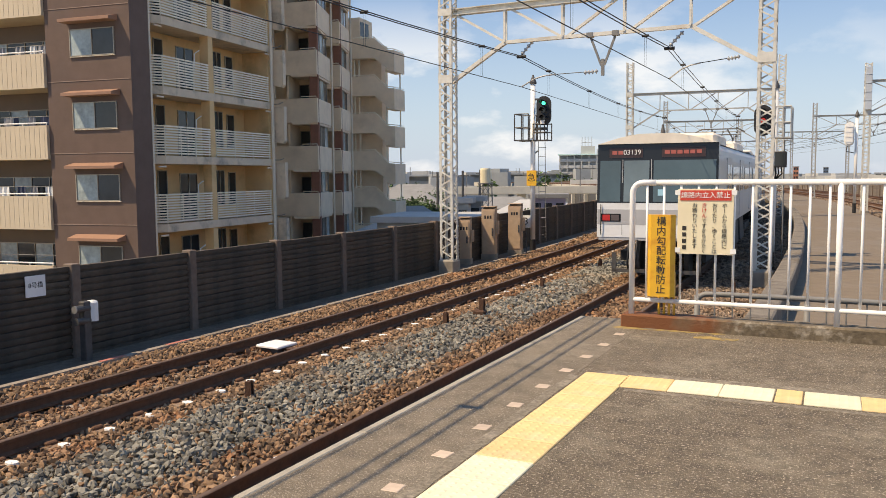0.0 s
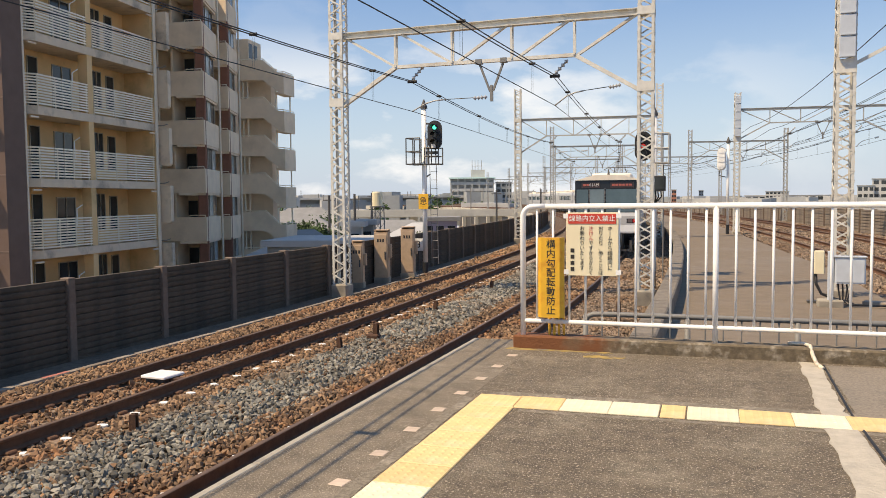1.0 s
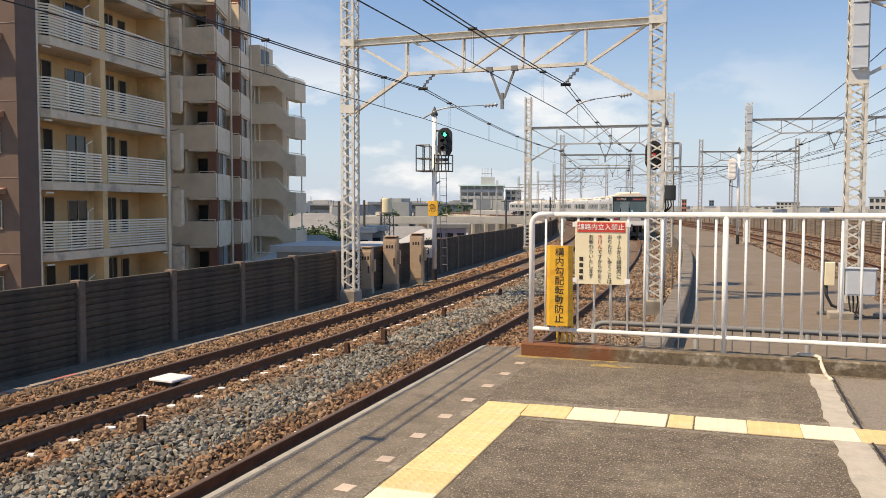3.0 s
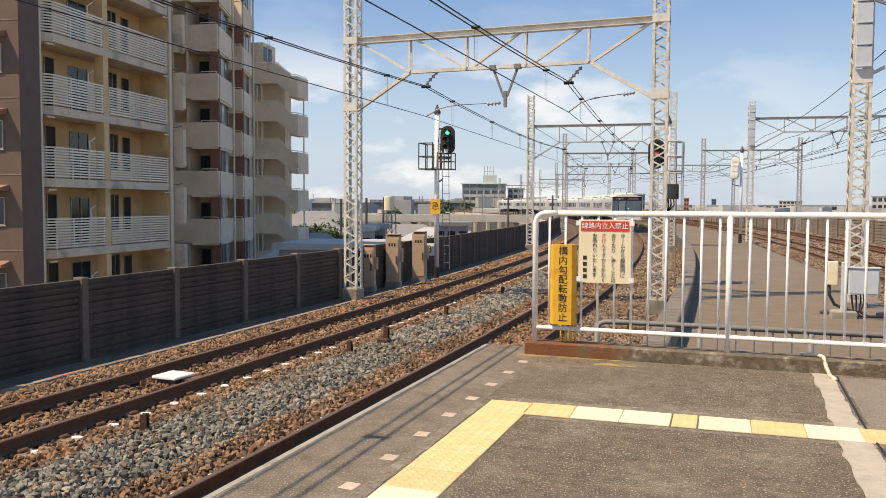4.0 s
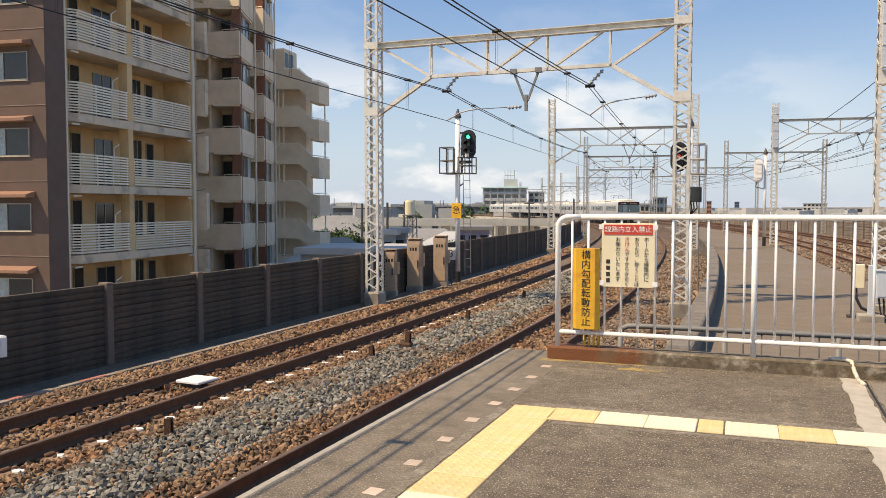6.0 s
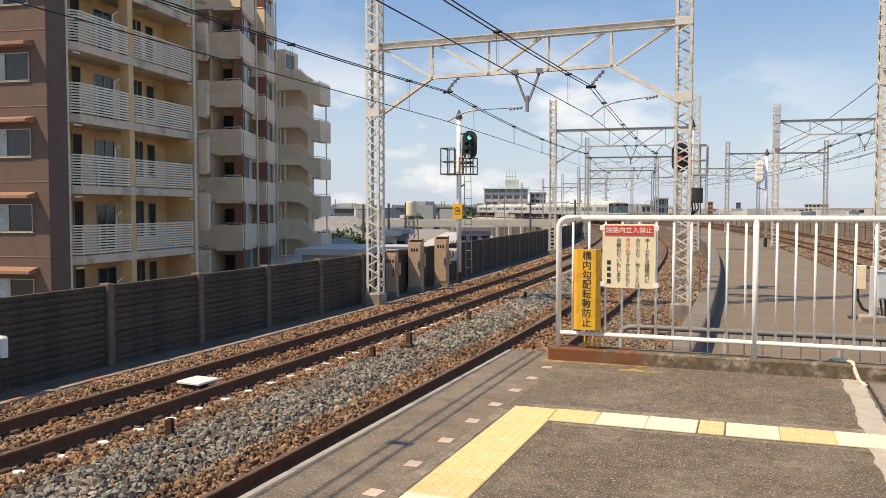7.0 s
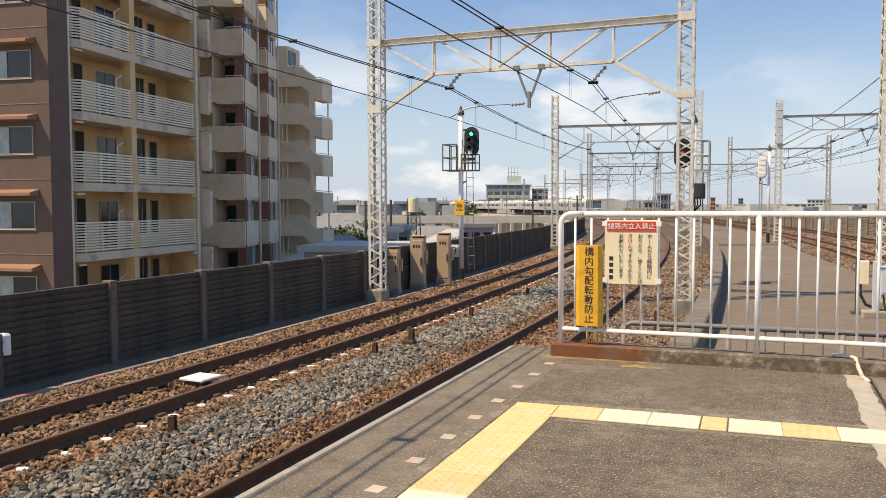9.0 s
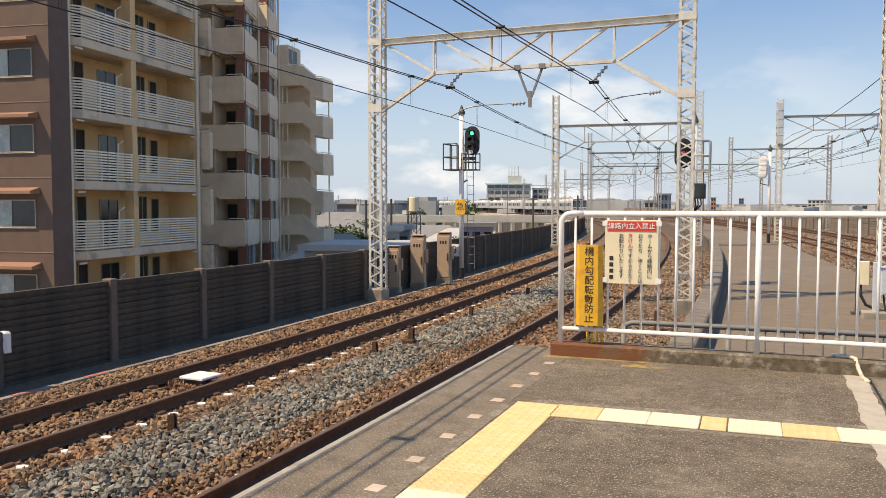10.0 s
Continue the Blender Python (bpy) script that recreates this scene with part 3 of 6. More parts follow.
P1, SPAN = 20.5, 25.9
L_OFF, R_OFF = -5.88, 2.21
for i in range(8):
    s = P1 + SPAN * i
    pl, pr = on(NEAR, s, -5.58), on(NEAR, s, 2.1)
    if i == 0:
        pl, pr = Vector((-9.86, 20.35, 0)), Vector((-1.84, 20.15, 0))
    yaw = turn(NEAR, s)
    near = i == 0
    w = 0.38 if i < 2 else 0.36
    m = M_MAST if i < 2 else M_MAST_FAR
    lab = "tall cream-painted steel lattice mast beside the tracks" if i < 2 else "pale grey steel lattice mast far along the tracks"
    plates = [(3.76, 3.98), (5.52, 5.70)]
    lattice_mast(pl.x, pl.y, -1.12, 8.3 if near else 7.35, w, m, lab, 0.42 if i < 3 else 0.7, yaw, near, plates if i < 2 else None)
    lattice_mast(pr.x, pr.y, -1.05, 8.3 if near else 7.35, w, m, lab, 0.42 if i < 3 else 0.7, yaw, near, plates if i < 2 else None)
    portal_beam(NEAR, s, L_OFF, R_OFF, 5.68, m if near else M_MAST_FAR, "steel truss beam between two lattice masts over the tracks", 1.0 if near else 0.8, hanger=(3.93, 4.57), ends=(pl, pr))

RM = ((20.5, 6.48, 15.4, 5.9, 8.0), (52.0, 6.62, 15.2, 6.36, 7.3), (80.0, 6.75, 15.1, 6.28, 7.36), (107.0, 6.8, 15.1, 6.2, 7.3), (134.0, 6.8, 15.1, 6.2, 7.3))
for i, (y, o0, o1, zb, zt) in enumerate(RM):
    s = NEAR[1] + NEAR[2] * math.asin((y - NEAR[1]) / (NEAR[2] + o0))
    a, b = on(NEAR, s, o0), on(NEAR, s, o1)
    m = M_MAST if i < 2 else M_MAST_FAR
    lab = "cream lattice mast with grey cable covers at the yard edge" if i < 2 else "pale grey steel lattice mast far along the tracks"
    t = lattice_mast(a.x, a.y, -0.95, zt, 0.40 if i == 0 else 0.36, m, lab, 0.42 if i < 2 else 0.6, turn(NEAR, s), i == 0, [(zb - 1.92, zb - 1.62)] if i < 2 else None)
    if i < 2:
        z = zb - 1.6
        while z < zt - 0.5:
            part("cable_cover", Build().cbox(-0.165, 0.165, -0.30, -0.215, z + 0.95, z + 1.40, 0.01).box(-0.15, 0.15, -0.32, -0.3, z + 0.96, z + 0.985), M_BLUE_GREY, t, "grey sheet cable cover")
            z += 0.47
    lattice_mast(b.x, b.y, -1.1, zt, 0.36, M_MAST_FAR, "pale grey steel lattice mast far along the tracks", 0.6, turn(NEAR, s))
    portal_beam(NEAR, s, o0, o1, zb, M_MAST if i == 0 else M_MAST_FAR, "grey steel truss beam over the inner tracks", 0.8, 0.85, 1.75, hanger=(4.3, 5.0))


# ---- overhead wires ----
def insulator(t, a, b, n=4):
    """Ribbed porcelain discs on a rod."""
    a, b = Vector(a), Vector(b)
    pts, rr = [], []
    for i in range(n * 4 + 1):
        pts.append(a.lerp(b, i / (n * 4)))
        rr.append((0.018, 0.03, 0.062, 0.03)[i % 4])
    part("insulator", Build().tube(pts, rr, 8), M_PORCELAIN, t, "white porcelain insulator discs", smooth=True)


M_PORCELAIN = mat("glazed_porcelain", (0.42, 0.43, 0.44), 0.25, var=0.05, scale=10)


def overhead_line(axis, off, label, z_mess, z_cont, double, posts, arm_from, detail):
    t = thing("overhead_line", label, "overhead wire", group="overhead wires")
    spans = list(zip(posts, posts[1:]))
    for a, b in spans:
        n = 8
        pa, pb = on(axis, a, off, 0), on(axis, b, off, 0)
        sd = side(axis, (a + b) / 2)
        for j, o in enumerate((-0.05, 0.05) if double else (0,)):
            pts = [pa.lerp(pb, i / n) + sd * o + Vector((0, 0, z_mess - 0.22 * 4 * (i / n) * (1 - i / n))) for i in range(n + 1)]
            part("messenger_wire", Build().tube(pts, 0.0105 if double else 0.010, 6), M_WIRE, t)
        part("contact_wire", Build().tube([pa + Vector((0, 0, z_cont)), pb + Vector((0, 0, z_cont))], 0.0085, 6), M_WIRE, t)
        if a < detail:
            for i in range(1, 6):
                f = (i - 0.5) / 5
                p = pa.lerp(pb, f)
                zt = z_mess - 0.22 * 4 * f * (1 - f)
                for o in ((-0.02, 0.02) if double else (0,)):
                    part("dropper", Build().tube([p + sd * o + Vector((0, 0, z_cont)), p + sd * o + Vector((0, 0, zt))], 0.0028, 4), M_WIRE, t)
                part("clamp", Build().tube([p - sd * 0.07 + Vector((0, 0, zt)), p + sd * 0.07 + Vector((0, 0, zt))], 0.028, 8), M_BLACK, t)
    for s in posts[1:4]:
        p = on(axis, s, off, 0)
        sd = side(axis, s)
        # suspension insulator up to the bottom chord, and the registration arm
        insulator(t, p + Vector((0, 0, z_mess + 0.05)), p + sd * 0.32 + Vector((0, 0, z_mess + 0.38)))
        part("suspension_clamp", Build().tube([p - sd * 0.12 + Vector((0, 0, z_mess)), p + sd * 0.12 + Vector((0, 0, z_mess))], 0.04, 8), M_BLACK, t)
        q = on(axis, s, off + arm_from[0], arm_from[1])
        c = p + Vector((0, 0, z_cont))
        mid = c.lerp(q, 0.3) + Vector((0, 0, 0.16))
        part("registration_arm", Build().tube([c, c.lerp(mid, 0.6) + Vector((0, 0, 0.04)), mid, c.lerp(q, 0.45) + Vector((0, 0, 0.14))], 0.018, 8), M_MAST_FAR, t, smooth=True)
        part("arm_rod", Build().tube([c.lerp(q, 0.45) + Vector((0, 0, 0.14)), q], 0.010, 6), M_WIRE, t)
        insulator(t, q, c.lerp(q, 0.82) + Vector((0, 0, 0.03)), 4)
    return t


POSTS_A = [P1 - SPAN] + [P1 + SPAN * i for i in range(0, 8)]
overhead_line(NEAR, 0.0, "twin dark messenger wires and contact wire over the platform track", 4.29, 3.575, True, POSTS_A, (1.6, 4.0), 60)
overhead_line(NEAR, -3.72, "twin dark messenger wires and contact wire over the far track", 4.34, 3.575, True, POSTS_A, (2.0, 3.86), 60)
RS = [NEAR[1] + NEAR[2] * math.asin((y - NEAR[1]) / NEAR[2]) for y in (20.5, 52, 80, 107, 134)]
overhead_line(NEAR, 9.6, "dark messenger and contact wires over an inner track", 4.9, 4.05, True, [-6.0] + RS, (1.2, 4.6), 60)
overhead_line(NEAR, 13.2, "dark messenger and contact wires over an inner track", 4.9, 4.05, True, [-6.0] + RS, (1.2, 4.6), 60)


def feeder(off, zs, label):
    t = thing("feeder_cable", label, "feeder cable", group="feeder cables")
    for (s0, z0), (s1, z1) in zip(zs, zs[1:]):
        b = Build()
        p, q = on(NEAR, s0, off, z0), on(NEAR, s1, off, z1)
        b.tube([p.lerp(q, i / 6) - Vector((0, 0, 0.35 * 4 * (i / 6) * (1 - i / 6))) for i in range(7)], 0.012, 6)
        part("cable", b, M_WIRE, t)


for off, z in ((7.5, 5.2), (8.6, 5.0), (10.8, 5.25), (11.9, 4.9), (14.2, 5.2), (14.6, 5.6)):
    feeder(off, [(20.5, z), (52.5, z + 0.2), (81, z + 0.1), (108, z), (136, z)], "thin dark feeder cable strung between the inner portals")


# ---- lettering ----
def letters(text, size, line=1.0, bold=0.0):
    """The mesh of a text, centred, in the built-in font."""
    cu = bpy.data.curves.new("lettering", "FONT")
    cu.body, cu.size, cu.align_x, cu.align_y, cu.space_line, cu.extrude, cu.offset = text, size, "CENTER", "CENTER", line, 0.0006, bold
    ob = bpy.data.objects.new("lettering", cu)
    scene.collection.objects.link(ob)
    bpy.context.view_layer.update()
    me = bpy.data.meshes.new_from_object(ob.evaluated_get(bpy.context.evaluated_depsgraph_get()))
    bpy.data.objects.remove(ob)
    bpy.data.curves.remove(cu)
    return me


def lettering(text, size, material, parent, at, line=1.0, bold=0.0):
    me = letters(text, size, line, bold)
    me.materials.clear()
    me.materials.append(material)
    return part("lettering", me, None, parent, at=at)


def prohibition_sign():
    x0, x1, z0, z1 = -1.295, -0.852, 0.648, 1.185
    xc, zc = (x0 + x1) / 2, (z0 + z1) / 2
    t = thing("warning_sign", "cream warning board with a red title strip tied to the railing", "sign", pose(xc, 7.068, zc))
    w, h = (x1 - x0) / 2, (z1 - z0) / 2
    part("board", Build().cbox(-w, w, 0, 0.006, -h, h, 0.003), M_SIGN_CREAM, t)
    part("title_strip", Build().box(-w + 0.02, w - 0.02, -0.0045, -0.0015, h - 0.095, h - 0.012), M_SIGN_RED, t, "red title strip")
    lettering("線路内立入禁止", 0.056, M_SIGN_WHITE, t, pose(0, -0.0065, h - 0.054, 90, 0, 0), bold=0.0004)
    rows = (("ホームから線路内に", 0.84), ("おりたり、歩くことは", 0.665), ("きけん", 0.48), ("お断わりいたします", 0.31))
    for text, f in rows:
        n = len(text)
        pitch = 0.0418
        x = -w + 2 * w * f
        for i, ch in enumerate(text):
            if ch == "ー":
                part("lettering", Build().box(-0.002, 0.002, 0, 0.001, -0.015, 0.015), M_INK, t, at=pose(x, -0.003, h - 0.137 - pitch * i))
                continue
            lettering(ch, 0.043, M_SIGN_RED if text == "きけん" else M_INK, t, pose(x, -0.003, h - 0.137 - pitch * i, 90, 0, 0))
    for i, ch in enumerate("ですからかたく"):
        lettering(ch, 0.043, M_INK, t, pose(-w + 2 * w * 0.48, -0.003, h - 0.137 - 0.0418 * (i + 3), 90, 0, 0))
    for i in range(4):
        part("blank_character", Build().box(-0.016, 0.016, 0, 0.001, -0.017, 0.017), M_INK, t, at=pose(-w + 2 * w * 0.125, -0.003, -0.055 - 0.053 * i))
    for sx in (-1, 1):
        for zz in (-h + 0.03, h - 0.03):
            part("clamp", Build().box(sx * w - 0.022, sx * w + 0.022, -0.003, 0.014, zz - 0.02, zz + 0.02), M_WHITE_PAINT, t)


prohibition_sign()


def chock_sign():
    t = thing("chock_stand", "yellow enamel box lettered in black on yellow pipe legs", "equipment stand", pose(-1.425, 7.045, 0.28))
    w, h = 0.112, 0.69
    b = Build().prism([(-w, 0.02), (-w * 0.72, -0.012), (w * 0.72, -0.012), (w, 0.02), (w, 0.05), (-w, 0.05)], 0, h)
    part("cover", b, M_SIGN_YELLOW, t)
    for i, ch in enumerate("構内勾配転動防止"):
        lettering(ch, 0.082, M_INK, t, pose(0.005, -0.0135, h - 0.06 - 0.0815 * i, 90, 0, 0), bold=0.0005)
    for i in range(4):
        part("leg", Build().tube([(-0.035 + 0.042 * i, 0.13, -0.50), (-0.035 + 0.042 * i, 0.13, 0.2)], 0.011, 8), M_SIGN_YELLOW, t, smooth=True)
    part("base", Build().box(-0.06, 0.12, 0.10, 0.22, -0.50, -0.42), M_SIGN_YELLOW, t)
    part("hook", Build().box(-0.10, 0.10, 0.05, 0.14, h - 0.03, h - 0.015), M_SIGN_YELLOW, t)


chock_sign()

# ---- apartment house ----
M_BROWN = mat("brown_facade_tile", (0.142, 0.090, 0.068), 0.75, var=0.1, scale=2.0, second=(0.135, 0.088, 0.070), spots=0.4, spot_scale=0.5, bump=0.15, bump_scale=30)
M_OCHRE = mat("ochre_render", (0.74, 0.50, 0.25), 0.85, var=0.07, scale=1.2, second=(0.40, 0.27, 0.12), spots=0.3, spot_scale=0.4)
M_TAUPE = mat("taupe_render", (0.80, 0.64, 0.46), 0.85, var=0.06, scale=1.5, second=(0.68, 0.535, 0.38), spots=0.35, spot_scale=0.5)
M_SLAB = mat("grey_beige_slab_edge", (0.68, 0.55, 0.40), 0.85, var=0.07, scale=2.0, second=(0.32, 0.27, 0.21), spots=0.4, spot_scale=0.8)
M_CREAM_WALL = mat("cream_parapet_tile", (0.64, 0.52, 0.37), 0.8, var=0.05, scale=2.0, second=(0.57, 0.46, 0.33), spots=0.3, spot_scale=0.6)
M_SLAT = mat("cream_aluminium_slat", (0.88, 0.79, 0.62), 0.45, var=0.05, scale=4.0)
M_PIPE = mat("cream_drain_pipe", (0.72, 0.62, 0.48), 0.6, var=0.06, scale=3.0)
M_STRING = mat("brown_joint_render", (0.34, 0.245, 0.19), 0.85, var=0.06, scale=3.0)
M_BRICK_RED = mat("russet_pilaster_tile", (0.24, 0.10, 0.06), 0.8, var=0.1, scale=3.0)
M_AWNING = mat("copper_brown_awning", (0.33, 0.18, 0.115), 0.6, var=0.08, scale=3.0)
M_GLASS_DARK = mat("dark_window_glass", (0.035, 0.04, 0.042), 0.08, var=0.3, scale=0.7)
M_CURTAIN = mat("curtain_behind_glass", (0.36, 0.41, 0.40), 0.15, var=0.3, scale=3.0)
M_FRAME = mat("bronze_window_frame", (0.40, 0.35, 0.28), 0.5, 0.3)
# render of the balcony back wall, its colour darkened for the shade in the recess
M_RECESS_SHADE = mat("shade_dark_recess_render", (0.20, 0.15, 0.11), 0.85, var=0.07, scale=1.0)
HOUSE = Matrix.Translation((-25.6, 26.0, 0)) @ pose(0, 0, 0, 0, 0, 7.8)
FLOOR = 2.84


def window(parent, along, a, b, z0, z1, at_, panes=2, light=0, m=None):
    """A sliding window in a wall: frame and panes. along 'x': it faces -y at y = at_; along 'y': it faces +x at x = at_."""
    f, g = 0.05, 0.035
    wn_ = part("window", Build(), M_FRAME, parent, at=m)
    bld = Build()
    w = (b - a)

    def put(bb, u0, u1, d0, d1, v0, v1):
        if along == "x":
            bb.box(u0, u1, at_ - d1, at_ - d0, v0, v1)
        else:
            bb.box(at_ + d0, at_ + d1, u0, u1, v0, v1)
    put(bld, a, b, 0.0, f, z0, z0 + g)
    put(bld, a, b, 0.0, f, z1 - g, z1)
    put(bld, a, a + g, 0.0, f, z0 + g, z1 - g)
    put(bld, b - g, b, 0.0, f, z0 + g, z1 - g)
    for i in range(1, panes):
        x = a + w * i / panes
        put(bld, x - g / 2, x + g / 2, 0.0, f + 0.004, z0 + g, z1 - g)
    bld_mesh = bld.mesh("window", M_FRAME)
    wn_.data = bld_mesh
    for i in range(panes):
        pb = Build()
        put(pb, a + w * i / panes + g, a + w * (i + 1) / panes - g, 0.004, 0.02, z0 + g, z1 - g)
        part("pane", pb, M_CURTAIN if (light >> i) & 1 else M_GLASS_DARK, wn_)
    return wn_


def house():
    t = thing("apartment_house", "brown, ochre and taupe apartment house with stacked balconies", "apartment building", HOUSE)
    rng = random.Random(5)
    # corner block of brown tile
    part("wall", Build().box(-3.9, 0.16, -2.16, -1.05, GROUND_Z, 22), M_BROWN, t, "brown tiled corner wall")
    for k in range(-3, 5):
        z = 5.16 + FLOOR * k
        part("string_course", Build().box(-3.9, 0.16, -2.175, -2.163, z - 0.012, z + 0.012), M_STRING, t)
        zt = 7.16 + FLOOR * k
        window(t, "x", -2.68, -0.55, zt - 1.05, zt, -2.163, 2, 1)
        part("sill", Build().cbox(-2.7, -0.52, -2.215, -2.163, zt - 1.09, zt - 1.06, 0.01), M_FRAME, t)
        aw = Build().add([(-2.80, -2.165, zt + 0.46), (-0.38, -2.165, zt + 0.46), (-0.38, -2.68, zt + 0.33), (-2.80, -2.68, zt + 0.33),
                          (-2.80, -2.165, zt + 0.22), (-0.38, -2.165, zt + 0.22), (-0.38, -2.68, zt + 0.22), (-2.80, -2.68, zt + 0.22)],
                         [(0, 1, 2, 3), (4, 7, 6, 5), (3, 2, 6, 7), (1, 5, 6, 2), (0, 3, 7, 4)])
        part("awning", aw, M_AWNING, t, "copper-brown window awning")
    # cream balconies of the south front
    RIB = Build().box(-0.008, 0.008, -0.005, 0.0, 0.0, 1.24).mesh("rib", M_CREAM_WALL)
    part("wall", Build().box(-22, -3.9, -0.7, 0.5, GROUND_Z, 22), M_RECESS_SHADE, t)
    for k in range(-3, 5):
        z = 2.10 + FLOOR * k
        bal = part("balcony", Build().box(-22, -3.92, -2.3, -2.16, z, z + 1.36).box(-22, -3.92, -2.16, -0.7, z, z + 0.16), M_CREAM_WALL, t, "cream tiled balcony parapet")
        for i in range(26):
            part("rib", RIB, None, bal, at=pose(-4.05 - 0.25 * i, -2.302, z + 0.06))
        part("rail", Build().tube([(-22, -2.23, z + 1.46), (-3.95, -2.23, z + 1.46)], 0.03, 8), M_WHITE_PAINT, bal)
        for i in range(10):
            x = -3.98 - i * 1.2
            part("rail_post", Build().box(x - 0.015, x + 0.015, -2.25, -2.22, z + 1.36, z + 1.44), M_WHITE_PAINT, bal)
        window(t, "x", -8.3, -4.4, z + 0.2, z + 2.15, -0.703, 4, rng.choice((5, 2, 9, 0)))
        window(t, "x", -13.3, -9.4, z + 0.2, z + 2.15, -0.703, 4, rng.choice((5, 2, 9, 0)))
        part("washing_pole", Build().tube([(-12.0, -1.9, z + 1.75), (-4.1, -1.9, z + 1.75)], 0.016, 6), M_FENCE_GREY, bal)
    # ochre wing with slatted balconies
    part("wall", Build().box(-3.9, -1.5, -1.04, 9.2, GROUND_Z, 22), M_OCHRE, t, "ochre rendered wall")
    part("wall", Build().box(-14, -3.9, 0.51, 9.2, GROUND_Z, 22), M_TAUPE, t)
    slat_a = Build().box(-0.02, 0.02, -0.02, 3.2, -0.03, 0.03).mesh("slat", M_SLAT)
    slat_b = Build().box(-0.02, 0.02, 3.64, 8.44, -0.03, 0.03).mesh("slat", M_SLAT)
    slat_c = Build().beam((-0.80, -1.0, 0), (0.0, -0.03, 0), 0.04, 0.06).mesh("slat", M_SLAT)
    for k in range(-3, 4):
        z = 1.90 + FLOOR * k
        out = [(-1.5, -1.04), (-0.80, -1.04), (0.02, -0.05), (0.02, 8.55), (-1.5, 8.55)]
        bal = part("balcony", Build().prism(out, z, z + 0.34), M_SLAB, t, "beige balcony slab with horizontal slats")
        for i in range(11):
            zz = z + 0.44 + i * 0.112
            for me in (slat_a, slat_b, slat_c):
                part("slat", me, None, bal, at=pose(0, 0, zz))
        for y in (0.02, 1.1, 2.15, 3.16, 3.68, 5.25, 6.85, 8.4):
            part("rail_post", Build().box(-0.06, -0.024, y - 0.02, y + 0.02, z + 0.34, z + 1.58), M_SLAT, bal)
        part("partition", Build().box(-0.45, -0.01, 3.24, 3.60, z + 0.34, z + FLOOR), M_OCHRE, bal)
        part("overflow_pipe", Build().tube([(0.05, -0.55, z - 0.12), (0.05, -0.1, z - 0.12)], 0.04, 8), M_PIPE, bal)
        part("overflow_pipe", Build().tube([(0.05, 8.0, z - 0.12), (0.05, 8.5, z - 0.12)], 0.04, 8), M_PIPE, bal)
        fl = z + 0.34
        window(t, "y", 1.33, 1.98, fl + 0.02, fl + 2.25, -1.497, 1, 0)
        window(t, "y", 2.90, 4.20, fl + 0.02, fl + 2.12, -1.497, 2, 0)
        window(t, "y", 5.70, 6.45, fl + 0.55, fl + 2.28, -1.497, 2, 0)
        window(t, "y", 6.82, 7.45, fl + 0.55, fl + 2.18, -1.497, 1, 0)
        part("pole_bracket", Build().tube([(-0.12, 2.35, z + 1.2), (-0.12, 2.35, z + 1.95), (0.05, 2.5, z + 2.12)], 0.025, 6), M_WHITE_PAINT, bal)
        # small taupe side parapet at the wing's end
        sp = part("side_balcony", Build().add([(-1.5, 8.9, z + 3.0), (0.56, 8.9, z + 3.0), (0.56, 8.9, z + 1.25), (0.45, 8.9, z + 1.13), (-1.5, 8.9, z + 1.5),
                                              (-1.5, 9.2, z + 3.0), (0.56, 9.2, z + 3.0), (0.56, 9.2, z + 1.25), (0.45, 9.2, z + 1.13), (-1.5, 9.2, z + 1.5)],
                                             [(0, 1, 2, 3, 4), (9, 8, 7, 6, 5), (0, 5, 6, 1), (1, 6, 7, 2), (2, 7, 8, 3), (3, 8, 9, 4), (4, 9, 5, 0)]), M_SLAB, t, "taupe side parapet")
        part("hand_rail", Build().tube([(-0.5, 8.86, z + 3.13), (0.3, 8.86, z + 3.13), (0.52, 8.86, z + 3.2)], 0.025, 6), M_FENCE_GREY, sp)
        part("end_panel", Build().box(-1.5, -0.05, 8.44, 8.86, z - 0.3, z + FLOOR - 0.3), M_OCHRE, t)
    for x, y in ((0.10, -0.95), (0.10, 8.52), (0.02, 8.75)):
        part("drain_pipe", Build().tube([(x, y, GROUND_Z), (x, y, 22)], 0.06, 8), M_PIPE, t)
    # taupe rear wing, turned along the tracks, in two stepped bays
    part("wall", Build().prism([(-11, 17.5), (-1.95, 17.5), (-2.72, 20.25), (-11, 20.25)], GROUND_Z, 16.4), M_TAUPE, t, "taupe rendered rear wing")
    part("wall", Build().prism([(-11, 20.254), (-4.2, 20.254), (-4.2, 23.2), (-3.2, 23.2), (-3.97, 25.96), (-11, 25.96)], GROUND_Z, 16.4), M_TAUPE, t)
    # mostly unseen wall, added this high to block the sun from the open stair
    part("wall", Build().box(-11, -5.95, 25.964, 31.0, GROUND_Z, 19.0), M_TAUPE, t)
    part("wall", Build().box(-10, -5.1, 31.2, 33.6, 11.96, 13.6), M_TAUPE, t)
    part("wall", Build().box(-16, -6.5, 9.2, 17.49, GROUND_Z, 22), M_TAUPE, t)
    for y in (31.3, 32.2):
        part("window", Build().box(-5.1, -5.09, y, y + 0.7, 12.2, 13.3), M_GLASS_DARK, t)
    lean = 15.4
    dx, dy = -math.sin(radians(lean)), math.cos(radians(lean))
